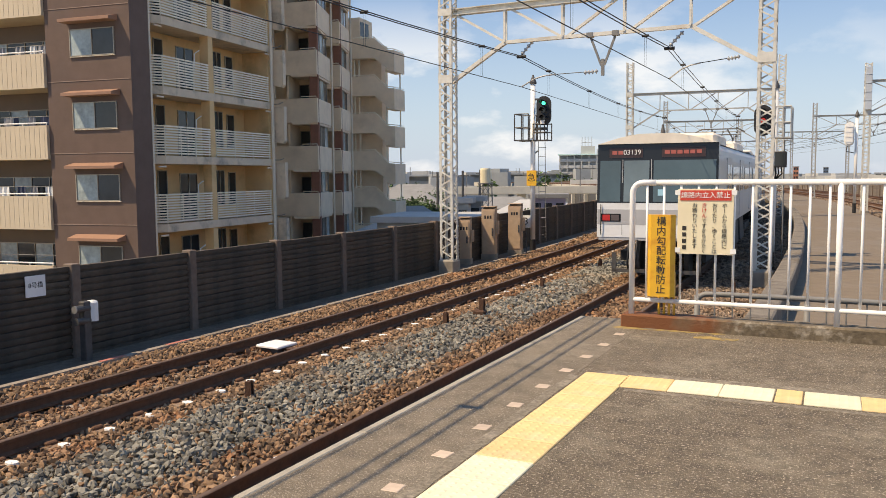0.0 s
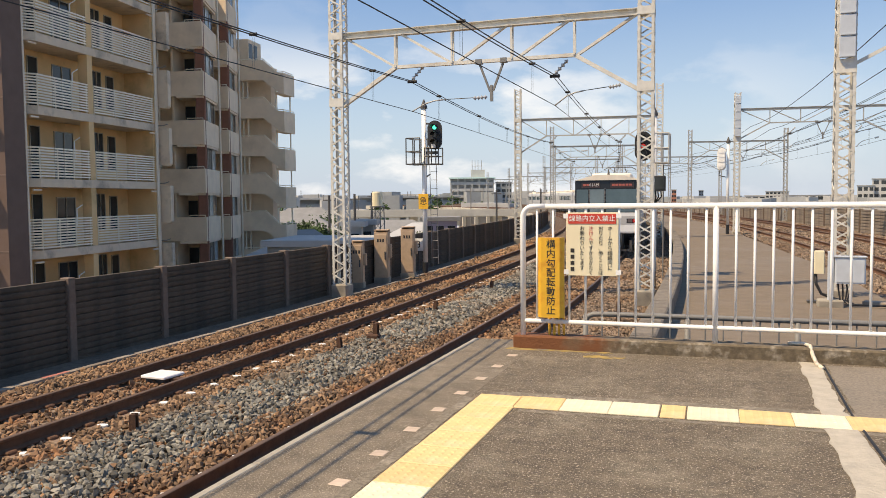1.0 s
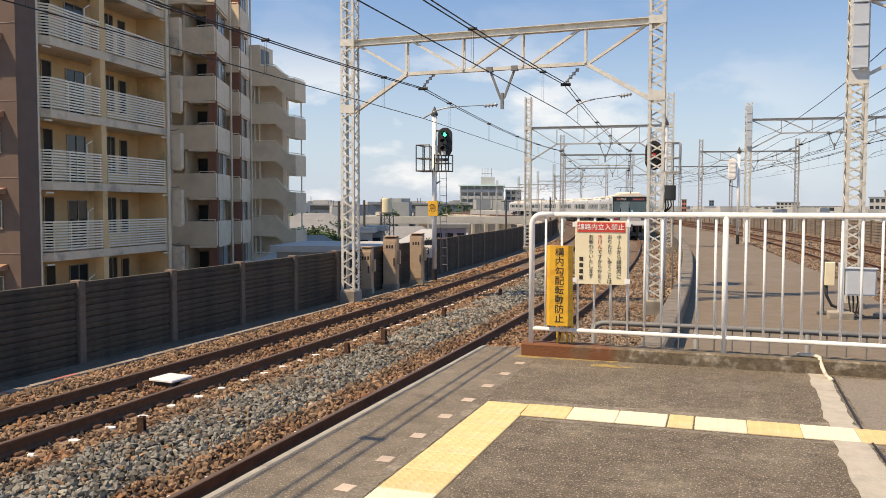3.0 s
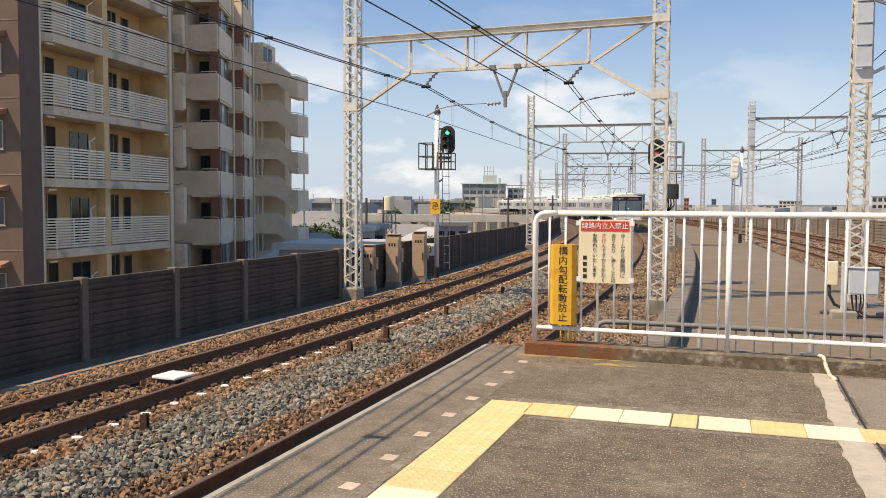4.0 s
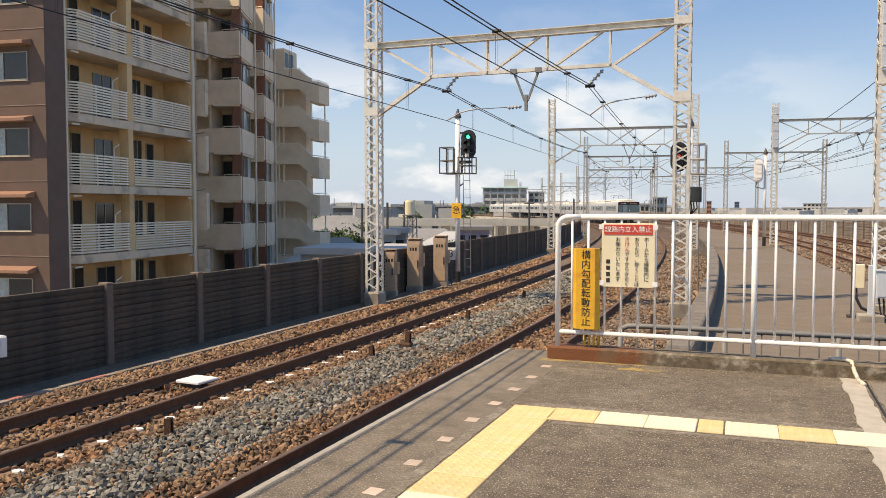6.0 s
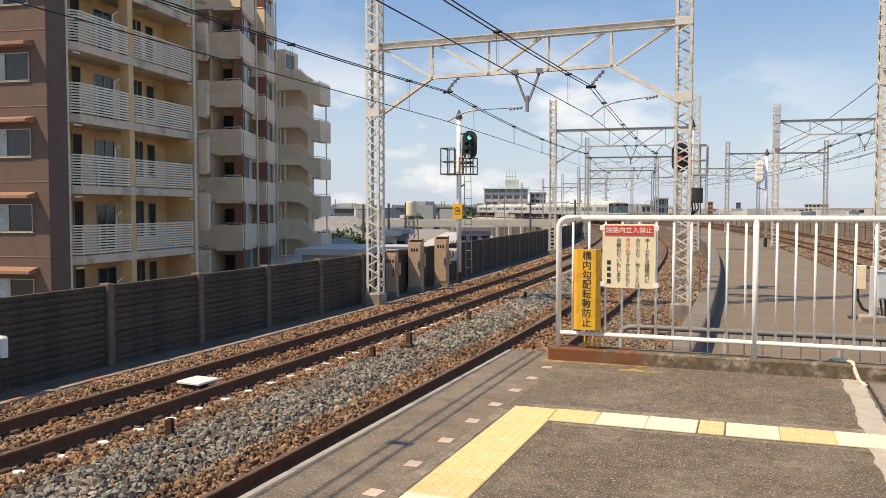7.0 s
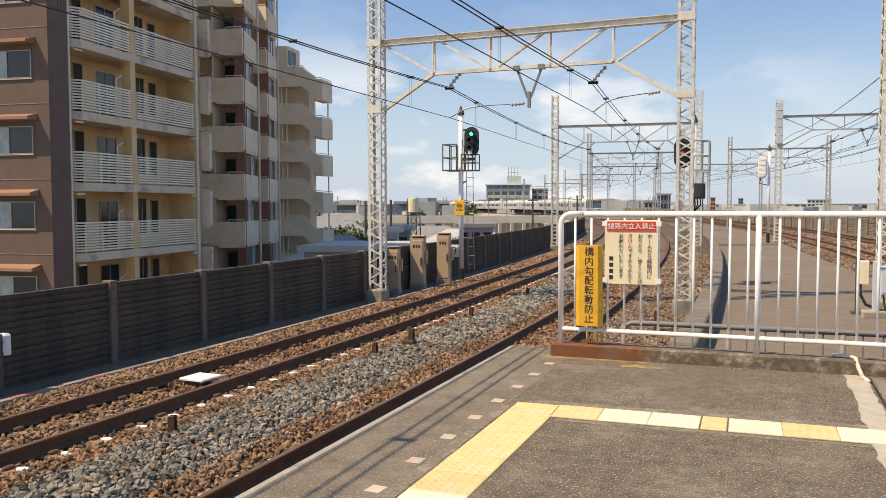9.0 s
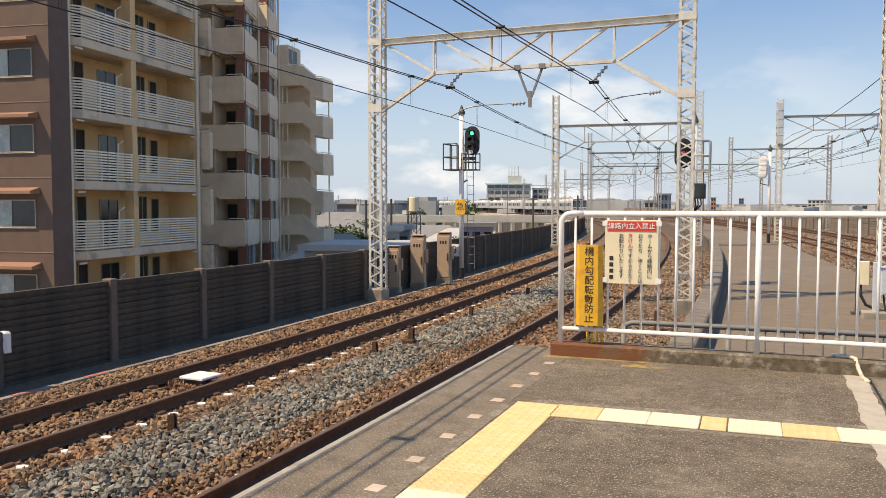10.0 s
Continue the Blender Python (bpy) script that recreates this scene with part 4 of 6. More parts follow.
    for ax, ay, L, fx, dz, back in ((-1.14, 15.97, 4.44, -6.4, 0.0, 17.5), (-2.50, 22.05, 4.06, -4.4, -0.08, 23.2)):
        bay = pose(ax, ay, 0, 0, 0, lean)
        bx, by = ax + dx * L, ay + dy * L
        for k in range(-3, 5):
            z = 1.75 + 2.832 * k + dz
            w_ = 0.14
            ring_ = [(fx, ay), (ax, ay), (bx, by), (bx - w_, by), (ax - w_ * 1.2, ay + w_), (fx, ay + w_)]
            slab = [(fx, ay + w_ + 0.002), (ax - w_ * 1.2, ay + w_ + 0.002), (bx - w_ - 0.004, by), (fx, by)]
            bal = part("balcony", Build().prism(ring_, z, z + 1.42).prism(slab, z + 0.02, z + 0.2), M_TAUPE, t, "taupe solid balcony parapet")
            x_in = ax - (1.1 if ax > -2 else 0.55)
            part("rail", Build().tube([(x_in, ay + 0.07, z + 1.42), (x_in, ay + 0.07, z + 1.53), (ax - 0.1, ay + 0.07, z + 1.53), (ax - 0.1, ay + 0.07, z + 1.42)], 0.026, 6), M_SLAT, bal)
            if ax > -2:
                window(t, "x", ax - 1.95, ax - 0.62, z + 0.2, z + 2.4, back - 0.003, 2, 0)
                part("partition", Build().box(ax - 2.1, ax - 1.98, ay + 0.2, back - 0.01, z + 0.2, z + 2.8), M_TAUPE, bal)
                part("drain_pipe", Build().tube([(ax - 3.0, ay + 0.3, z + 1.42), (ax - 3.0, ay + 0.3, z + 2.83)], 0.05, 6), M_PIPE, bal)
            window(t, "y", 0.95, L - 0.25, z + 1.42, z + 2.75, -0.24, 3, rng.choice((2, 4, 6)), bay)
            part("soffit", Build().box(-1.6, -0.05, 0.2, L - 0.05, z + 2.70, z + 2.825), M_TAUPE, t, at=bay)
        part("pilaster", Build().box(-0.5, -0.03, 0.28, 0.80, GROUND_Z, 16.4), M_BRICK_RED, t, "russet tiled pilaster", at=bay)
        part("pilaster", Build().box(-0.5, 0.012, 0.36, 0.50, GROUND_Z, 16.4), M_BRICK_RED, t, at=bay)
        part("drain_pipe", Build().tube([(0.09, L - 0.05, GROUND_Z), (0.09, L - 0.05, 16.4)], 0.06, 8), M_PIPE, t, at=bay)
    # open stair at the far end
    part("stair_core", Build().box(-10, -6.0, 31.3, 33.5, GROUND_Z, 11.6).box(-5.55, -3.75, 32.2, 33.5, GROUND_Z, 11.6), M_TAUPE, t)
    for k in range(-5, 1):
        z = 11.92 + 2.88 * k
        pr = [(-5.75, z), (-3.85, z), (-2.79, z - 0.95), (-2.2, z - 1.0), (-2.2, z - 2.6), (-2.45, z - 2.6), (-2.95, z - 2.22), (-3.88, z - 1.5), (-5.75, z - 1.48)]
        b = Build()
        n = len(pr)
        v = [(x, 31.0, zz) for x, zz in pr] + [(x, 31.16, zz) for x, zz in pr]
        b.add(v, [tuple(range(n)), tuple(reversed(range(n, 2 * n)))] + [(i, n + i, n + (i + 1) % n, (i + 1) % n) for i in range(n)])
        fl = part("stair_flight", b, M_TAUPE, t, "taupe stair parapet with sloping flight")
        part("side_parapet", Build().box(-2.34, -2.2, 31.164, 33.2, z - 2.6, z - 1.0), M_TAUPE, fl)
        part("landing", Build().box(-3.0, -2.344, 31.164, 33.2, z - 2.58, z - 2.42).box(-5.75, -4.0, 31.164, 33.4, z - 1.48, z - 1.32), M_TAUPE, fl)
        part("hand_rail", Build().tube([(-5.7, 31.08, z + 0.11), (-3.87, 31.08, z + 0.11), (-2.80, 31.08, z - 0.84), (-2.27, 31.08, z - 0.89), (-2.27, 33.1, z - 0.89)], 0.03, 6), M_SLAT, fl)
        for x in (-5.6, -5.0, -4.4, -3.9, -2.75, -2.27):
            zz = z if x < -3.8 else z - 1.0
            part("rail_post", Build().box(x - 0.015, x + 0.015, 31.07, 31.09, zz, zz + 0.11), M_SLAT, fl)
    for x, y in ((-3.01, 31.4), (-2.5, 33.0), (-5.68, 31.4), (-5.35, 31.5)):
        part("stair_post", Build().tube([(x, y, GROUND_Z), (x, y, 10.4)], 0.06, 8), M_SLAT, t)
    return t


house()

M_CLOTH = [mat("washed_cloth_%s" % n, c, 0.9, var=0.1, scale=6.0, rand=0.15) for n, c in (("white", (0.7, 0.7, 0.68)), ("navy", (0.04, 0.05, 0.09)), ("grey", (0.25, 0.25, 0.26)))]


def laundry():
    rng = random.Random(9)
    for k in (-1, 0, 1):
        z = 2.10 + FLOOR * k + 1.74
        x = -4.3
        while x > -8.5:
            w, h = rng.uniform(0.25, 0.6), rng.uniform(0.35, 0.8)
            b = Build()
            n = 6
            fr = [(-w / 2 + w * i / n, 0.03 * math.sin(i * 2.1 + k)) for i in range(n + 1)]
            b.prism(fr + [(p[0], p[1] + 0.012) for p in reversed(fr)], -h, 0.0)
            c = rng.choice(M_CLOTH)
            ob = part("laundry", b, c)
            tagged(ob, "washed cloth hanging from a balcony washing pole", "laundry", "laundry on the balconies")
            ob.matrix_basis = HOUSE @ pose(x, -1.9, z, 0, 0, rng.uniform(-6, 6))
            x -= w + rng.uniform(0.03, 0.5)


laundry()

# ---- train ----
M_TRAIN_WHITE = mat("white_train_paint", (0.80, 0.80, 0.78), 0.35, var=0.04, scale=2.0, second=(0.60, 0.58, 0.54), spots=0.25, spot_scale=1.0)
M_TRAIN_SILVER = mat("brushed_aluminium_side", (0.52, 0.515, 0.50), 0.45, 0.2, var=0.06, scale=3.0)
M_TRAIN_ROOF = mat("cream_train_roof", (0.82, 0.74, 0.62), 0.7, var=0.1, scale=2.0)
M_TRAIN_GREY = mat("grey_train_band", (0.46, 0.455, 0.45), 0.4, var=0.05, scale=2.0)
# glass colour lightened and blued to carry the sky's reflection
M_TRAIN_GLASS = mat("sky_reflection_train_glass", (0.08, 0.122, 0.14), 0.06, var=0.2, scale=1.0)
M_TRAIN_DOORGLASS = mat("pale_tinted_train_glass", (0.15, 0.20, 0.22), 0.08, var=0.2, scale=1.0)
M_MASK = mat("glossy_black_mask", (0.015, 0.016, 0.018), 0.2)
M_LED_BACK = mat("dim_led_panel", (0.05, 0.028, 0.026), 0.4)
M_LED = mat("amber_red_led", (0.36, 0.10, 0.08), 0.4, glow=0.06, glow_color=(0.9, 0.2, 0.12))
M_TAIL = mat("red_tail_light", (0.45, 0.03, 0.03), 0.2, glow=0.08, glow_color=(0.8, 0.02, 0.02))
M_LAMP_OFF = mat("unlit_lamp_glass", (0.12, 0.10, 0.10), 0.15)
M_BLUE_PAINT = mat("pale_blue_sticker", (0.35, 0.6, 0.7), 0.4)
CAR_L = 17.6


def shell(b, y0, y1, base=0.98):
    """The body's rounded section."""
    pr = [(-1.40, base), (1.40, base), (1.415, 1.3), (1.415, 2.9), (1.36, 3.18), (1.20, 3.38), (0.85, 3.52), (0.4, 3.6), (-0.4, 3.6), (-0.85, 3.52), (-1.20, 3.38), (-1.36, 3.18), (-1.415, 2.9), (-1.415, 1.3)]
    n = len(pr)
    v = [(x, y, z) for y in (y0, y1) for x, z in pr]
    b.add(v, [tuple(range(n)), tuple(reversed(range(n, 2 * n)))] + [(i, n + i, n + (i + 1) % n, (i + 1) % n) for i in range(n)])
    return b


def bogie(t, y):
    bg = part("bogie", Build().box(-1.0, -0.85, y - 1.3, y + 1.3, 0.38, 0.62).box(0.85, 1.0, y - 1.3, y + 1.3, 0.38, 0.62).box(-0.85, 0.85, y - 0.25, y + 0.25, 0.4, 0.7), M_BLACK, t)
    for dy in (-1.0, 1.0):
        for x in (-0.62, 0.52):
            part("wheel", Build().tube([(x, y + dy, 0.43), (x + 0.1, y + dy, 0.43)], 0.43, 20), M_STEEL_DARK, bg)


def car_common(t):
    part("body", shell(Build(), 0.12, CAR_L), M_TRAIN_SILVER, t, "brushed aluminium body")
    part("roof", Build().add([(x, y, z) for y in (0.05, CAR_L + 0.02) for x, z in ((-1.22, 3.40), (-0.85, 3.54), (-0.4, 3.62), (0.4, 3.62), (0.85, 3.54), (1.22, 3.40))],
                             [(0, 1, 7, 6), (1, 2, 8, 7), (2, 3, 9, 8), (3, 4, 10, 9), (4, 5, 11, 10), (5, 4, 3, 2, 1, 0), (6, 7, 8, 9, 10, 11)]), M_TRAIN_ROOF, t)
    for y in (5.4, 12.2):
        part("air_conditioner", Build().cbox(-0.95, 0.95, y - 1.5, y + 1.5, 3.5, 3.86, 0.09), M_TRAIN_ROOF, t)
    for sx in (-1, 1):
        for i in range(4):
            y = 2.7 + i * 4.15
            a, b = sorted((sx * 1.405, sx * 1.425))
            d = part("door", Build().box(a, b, y - 0.66, y + 0.66, 1.10, 3.0), M_TRAIN_GREY, t)
            a, b = sorted((sx * 1.42, sx * 1.432))
            for dy in (-0.33, 0.33):
                part("door_window", Build().box(a, b, y + dy - 0.22, y + dy + 0.22, 1.95, 2.8), M_TRAIN_GLASS, d)
            if i < 3:
                part("window", Build().box(a, b, y + 1.0, y + 3.1, 1.95, 2.75), M_TRAIN_GLASS, t)
        a, b = sorted((sx * 1.40, sx * 1.4225))
        part("stripe", Build().box(a, b, 0.3, CAR_L - 0.2, 1.68, 1.80), M_TRAIN_GREY, t)
    for y in (6.0, 8.2, 10.6):
        part("equipment_box", Build().cbox(-1.15, 1.15, y - 0.85, y + 0.85, 0.3, 0.98, 0.04), M_BLACK, t)
    bogie(t, 2.4)
    bogie(t, CAR_L - 2.4)


def end_car():
    t = thing("train_car", "white and silver commuter train end car with a dark windscreen", "train car", group="cars of the train")
    car_common(t)
    # cab end: lower white panels, grey belt, black mask with three panes
    side_ = lambda z: 0.0 if z < 1.7 else 0.10 * (z - 1.7) / 1.9
    def front(b, x0, x1, z0, z1, d=0.0, th=0.05):
        y0, y1 = side_(z0) - d, side_(z1) - d
        b.add([(x0, y0, z0), (x1, y0, z0), (x1, y1, z1), (x0, y1, z1), (x0, y0 + th, z0), (x1, y0 + th, z0), (x1, y1 + th, z1), (x0, y1 + th, z1)],
              [(0, 1, 2, 3), (7, 6, 5, 4), (0, 4, 5, 1), (1, 5, 6, 2), (2, 6, 7, 3), (3, 7, 4, 0)])
        return b
    part("lower_panel", front(Build(), -1.40, 1.40, 0.78, 1.74, 0.0, 0.16), M_TRAIN_WHITE, t, "white cab end panel")
    part("belt", front(Build(), -1.39, 1.39, 1.14, 1.56, 0.004, 0.05), M_TRAIN_GREY, t, "grey belt with lamps")
    part("skirt_edge", front(Build(), -1.36, 1.36, 0.70, 0.78, -0.01, 0.1), M_TRAIN_GREY, t)
    part("mask", front(Build(), -1.405, 1.405, 1.745, 3.38, -0.005, 0.14), M_MASK, t, "glossy black windscreen surround")
    for x0, x1, m in ((-1.34, -0.84, M_TRAIN_GLASS), (-0.76, -0.16, M_TRAIN_DOORGLASS), (-0.06, 1.36, M_TRAIN_GLASS)):
        part("windscreen", front(Build(), x0, x1, 1.78, 2.92, 0.006, 0.02), m, t)
    part("door_line", front(Build(), -0.80, -0.785, 0.85, 2.95, 0.009, 0.02), M_TRAIN_GREY, t)
    part("door_line", front(Build(), -0.12, -0.105, 0.85, 2.95, 0.009, 0.02), M_TRAIN_GREY, t)
    brow = Build()
    brow.add([(x, y, z) for y in (0.02, 0.5) for x, z in ((-1.40, 3.38), (1.40, 3.38), (1.20, 3.44), (0.85, 3.56), (0.4, 3.65), (-0.4, 3.65), (-0.85, 3.56), (-1.20, 3.44))],
             [tuple(range(8)), tuple(reversed(range(8, 16)))] + [(i, 8 + i, 8 + (i + 1) % 8, (i + 1) % 8) for i in range(8)])
    part("roof_dome", brow, M_TRAIN_ROOF, t, "cream roof end")
    for x0, x1 in ((-1.12, -0.32), (0.12, 1.12)):
        ds = part("destination_panel", front(Build(), x0, x1, 3.0, 3.28, 0.008, 0.02), M_LED_BACK, t)
        for i in range(2 if x0 < 0 else 6):
            xx = x0 + 0.07 + 0.145 * i
            part("blank_character", front(Build(), xx, xx + 0.115, 3.09, 3.19, 0.014, 0.008), M_LED, ds)
        if x0 < 0:
            lettering("03139", 0.16, M_SIGN_WHITE, ds, pose(((x0 + x1) / 2 + 0.15) * 0.95, side_(3.14) - 0.026, 2.954, 90, 0, 0))
    for sx in (-1, 1):
        lamp = part("lamp_housing", front(Build(), min(sx * 0.82, sx * 1.30), max(sx * 0.82, sx * 1.30), 1.22, 1.44, 0.012, 0.03), M_MASK, t)
        part("tail_light", front(Build(), min(sx * 1.08, sx * 1.27), max(sx * 1.08, sx * 1.27), 1.25, 1.41, 0.018, 0.01), M_TAIL, lamp, "red tail light")
        part("head_light", front(Build(), min(sx * 0.86, sx * 1.05), max(sx * 0.86, sx * 1.05), 1.25, 1.41, 0.018, 0.01), M_LAMP_OFF, lamp)
    part("sticker", front(Build(), 0.05, 0.20, 1.95, 2.12, 0.014, 0.006), M_BLUE_PAINT, t)
    part("coupler", Build().cbox(-0.16, 0.16, -0.35, 0.5, 0.52, 0.84, 0.04), M_STEEL_DARK, t)
    part("pilot", Build().box(-1.0, -0.9, 0.10, 0.16, 0.22, 0.65).box(0.9, 1.0, 0.10, 0.16, 0.22, 0.65).box(-1.0, 1.0, 0.10, 0.16, 0.20, 0.28), M_STEEL_DARK, t)
    for x in (-0.6, -0.42, 0.42, 0.6):
        part("air_hose", Build().tube([(x, 0.0, 0.72), (x, -0.10, 0.45), (x, -0.02, 0.30)], 0.022, 6), M_BLACK, t, smooth=True)
    part("antenna", Build().tube([(0, 0.9, 3.6), (0, 0.9, 3.70), (0, 0.9, 3.95)], [0.10, 0.06, 0.02], 10), M_STEEL_DARK, t)
    for x in (-1.30, 1.30):
        part("grab_rail", Build().tube([(x, -0.03, 0.85), (x, -0.05, 1.1), (x, -0.03, 1.7)], 0.012, 6), M_STEEL_DARK, t)
    pg = part("pantograph", Build().box(-0.8, 0.8, 14.0, 14.1, 3.66, 3.74).box(-0.8, 0.8, 15.6, 15.7, 3.66, 3.74), M_STEEL_DARK, t, "folded dark pantograph")
    part("pan_arm", Build().tube([(-0.5, 14.1, 3.75), (-0.4, 15.5, 4.2), (-0.3, 14.4, 4.55)], 0.03, 6), M_STEEL_DARK, pg)
    part("pan_arm", Build().tube([(0.5, 14.1, 3.75), (0.4, 15.5, 4.2), (0.3, 14.4, 4.55)], 0.03, 6), M_STEEL_DARK, pg)
    part("pan_head", Build().tube([(-0.95, 14.4, 4.45), (-0.7, 14.4, 4.6), (0.7, 14.4, 4.6), (0.95, 14.4, 4.45)], 0.03, 6), M_STEEL_DARK, pg)
    return t


def middle_car():
    t = thing("train_car", "silver commuter train car with dark windows", "train car", group="cars of the train")
    car_common(t)
    part("end_wall", Build().box(-1.38, 1.38, 0.06, 0.118, 1.0, 3.4), M_TRAIN_SILVER, t)
    part("roof_cover", Build().box(-0.9, 0.9, 0.2, CAR_L - 0.2, 3.625, 3.66), M_TRAIN_GREY, t)
    part("gangway", Build().box(-0.6, 0.6, -0.35, 0.058, 1.05, 3.1), M_BLACK, t)
    return t


def squat(t):
    """Sets the body's true height over its low underframe."""
    for o in t.children_recursive:
        for v in o.data.vertices:
            if v.co.z > 0.66:
                v.co.z = 0.92 + (v.co.z - 0.66) * 0.82
                v.co.x *= 0.95
    return t


CARS = [(squat(end_car()), 0.0)]
first_middle = squat(middle_car())
CARS.append((first_middle, CAR_L + 0.4))
for i in range(2, 8):
    CARS.append((copy_thing(first_middle, Matrix()), (CAR_L + 0.4) * i))
TRAIN_S = [(0.0, 19.0), (0.5, 27.4), (1.0, 34.9), (1.5, 42.1), (2.0, 49.4), (3.5, 71.8), (4.5, 86.5), (5.5, 101.5), (7.0, 122.5), (8.5, 145.0), (10.0, 168.0)]

# ---- ballast ----
def stones(name, material, label, zones, seed):
    """Loose broken stones over strips (axis, off0, off1, s0, s1, spacing, radius, height of a middle crown)."""
    rng = np.random.default_rng(seed)
    g = (1 + 5 ** 0.5) / 2
    ico = np.array([(-1, g, 0), (1, g, 0), (-1, -g, 0), (1, -g, 0), (0, -1, g), (0, 1, g), (0, -1, -g), (0, 1, -g), (g, 0, -1), (g, 0, 1), (-g, 0, -1), (-g, 0, 1)]) / 1.9
    fac = np.array([(0, 11, 5), (0, 5, 1), (0, 1, 7), (0, 7, 10), (0, 10, 11), (1, 5, 9), (5, 11, 4), (11, 10, 2), (10, 7, 6), (7, 1, 8), (3, 9, 4), (3, 4, 2), (3, 2, 6), (3, 6, 8), (3, 8, 9), (4, 9, 5), (2, 4, 11), (6, 2, 10), (8, 6, 7), (9, 8, 1)])
    vs, fs, base = [], [], 0
    for axis, o0, o1, s0, s1, d, r, crown in zones:
        nu, ns = max(1, int((o1 - o0) / d)), int((s1 - s0) / d)
        u, s = np.meshgrid((np.arange(nu) + 0.5) / nu, (np.arange(ns) + 0.5) / ns)
        u = (u + rng.uniform(-0.5, 0.5, u.shape) / nu).ravel()
        s = (s + rng.uniform(-0.5, 0.5, s.shape) / ns).ravel()
        off, ss = o0 + (o1 - o0) * u, s0 + (s1 - s0) * s
        x0, t0, R = axis
        a = np.maximum(0, (ss - t0) / R)
        x = x0 - R + (R + off) * np.cos(a)
        y = np.where(ss < t0, ss, t0 + (R + off) * np.sin(a))
        z = BED_Z + 0.01 + crown * np.sin(np.pi * np.clip(u, 0, 1)) + rng.uniform(-0.012, 0.02, u.shape)
        n = len(x)
        size = r * rng.uniform(0.65, 1.35, (n, 1)) * rng.uniform(0.7, 1.25, (n, 3))
        p = np.broadcast_to(ico[None] * 1.12, (n, 12, 3)) * (1 + rng.uniform(-0.22, 0.22, (n, 12, 1)))
        for _ in range(4):
            cut = rng.normal(size=(n, 1, 3))
            cut /= np.linalg.norm(cut, axis=2, keepdims=True)
            p = p - cut * np.maximum(0, (p * cut).sum(2, keepdims=True) - rng.uniform(0.25, 0.62, (n, 1, 1)))
        p = p * 1.18 * size[:, None, :]
        th, ph = rng.uniform(0, 2 * np.pi, n), rng.uniform(-0.9, 0.9, n)
        c, sn, cp, sp = np.cos(th)[:, None], np.sin(th)[:, None], np.cos(ph)[:, None], np.sin(ph)[:, None]
        px, py, pz = p[..., 0], p[..., 1] * cp - p[..., 2] * sp, p[..., 1] * sp + p[..., 2] * cp
        q = np.stack([px * c - py * sn + x[:, None], px * sn + py * c + y[:, None], pz + z[:, None]], -1)
        vs.append(q.reshape(-1, 3))
        fs.append((fac[None] + 12 * np.arange(n)[:, None, None]).reshape(-1, 3) + base)
        base += 12 * n
    v, f = np.concatenate(vs), np.concatenate(fs)
    me = bpy.data.meshes.new(name)
    me.vertices.add(len(v))
    me.vertices.foreach_set("co", v.astype(np.float32).ravel())
    me.loops.add(3 * len(f))
    me.loops.foreach_set("vertex_index", f.astype(np.int32).ravel())
    me.polygons.add(len(f))
    me.polygons.foreach_set("loop_start", np.arange(0, 3 * len(f), 3, dtype=np.int32))
    me.materials.append(material)
    me.polygons.foreach_set("use_smooth", np.zeros(len(f), dtype=bool))
    me.update(calc_edges=True)
    me.validate()
    return tagged(new(name, me), label, "ballast", kind="stuff")


stones("ballast", M_STONE_GREY, "grey broken stone ballast heaped between two tracks", [
    (NEAR, -2.72, -1.12, 2.5, 15, 0.050, 0.031, 0.07), (NEAR, -2.7, -1.12, 15, 28, 0.068, 0.040, 0.07), (NEAR, -2.7, -1.12, 28, 60, 0.12, 0.068, 0.07)], 1)
stones("rusty_ballast", M_STONE_RUST, "rust-brown ballast stones along the rails", [
    (NEAR, -3.0, -2.35, 2.5, 15, 0.052, 0.030, 0.045), (NEAR, -1.5, -0.63, 2.5, 15, 0.052, 0.030, 0.045), (NEAR, -2.4, -1.4, 2.5, 20, 0.13, 0.032, 0.075),
    (NEAR, -4.25, -3.35, 3.5, 16, 0.062, 0.030, 0.0), (NEAR, -3.2, -2.95, 2.5, 15, 0.06, 0.028, 0.0),
    (NEAR, -5.55, -4.43, 5, 16, 0.056, 0.032, 0.03), (NEAR, -5.55, -4.43, 16, 30, 0.075, 0.043, 0.03), (NEAR, -5.5, -4.4, 30, 60, 0.13, 0.075, 0.03),
    (NEAR, -4.25, -3.35, 16, 34, 0.10, 0.045, 0.0), (NEAR, -3.0, -2.4, 15, 30, 0.08, 0.042, 0.04), (NEAR, -1.4, -0.63, 15, 34, 0.08, 0.042, 0.04), (NEAR, -0.45, 0.45, 8, 34, 0.09, 0.042, 0.0)], 2)
stones("yard_ballast", M_STONE_BROWN, "grey-brown ballast stones between the track and the edge wall", [(NEAR, 0.66, 2.62, 8, 24, 0.056, 0.031, 0.06), (NEAR, 0.66, 2.62, 24, 60, 0.10, 0.05, 0.06)], 6)
stones("rear_ballast", M_STONE_RUST, "rust-brown ballast stones beside the rear of the platform", [(NEAR, -2.95, -0.63, -6, 2.5, 0.075, 0.042, 0.05), (NEAR, -5.55, -4.43, -6, 5, 0.08, 0.045, 0.03), (NEAR, -4.25, -3.35, -6, 3.5, 0.09, 0.042, 0.0), (NEAR, -0.45, 0.45, -6, 8, 0.09, 0.042, 0.0), (NEAR, 0.66, 1.6, -6, 8, 0.09, 0.042, 0.0)], 4)
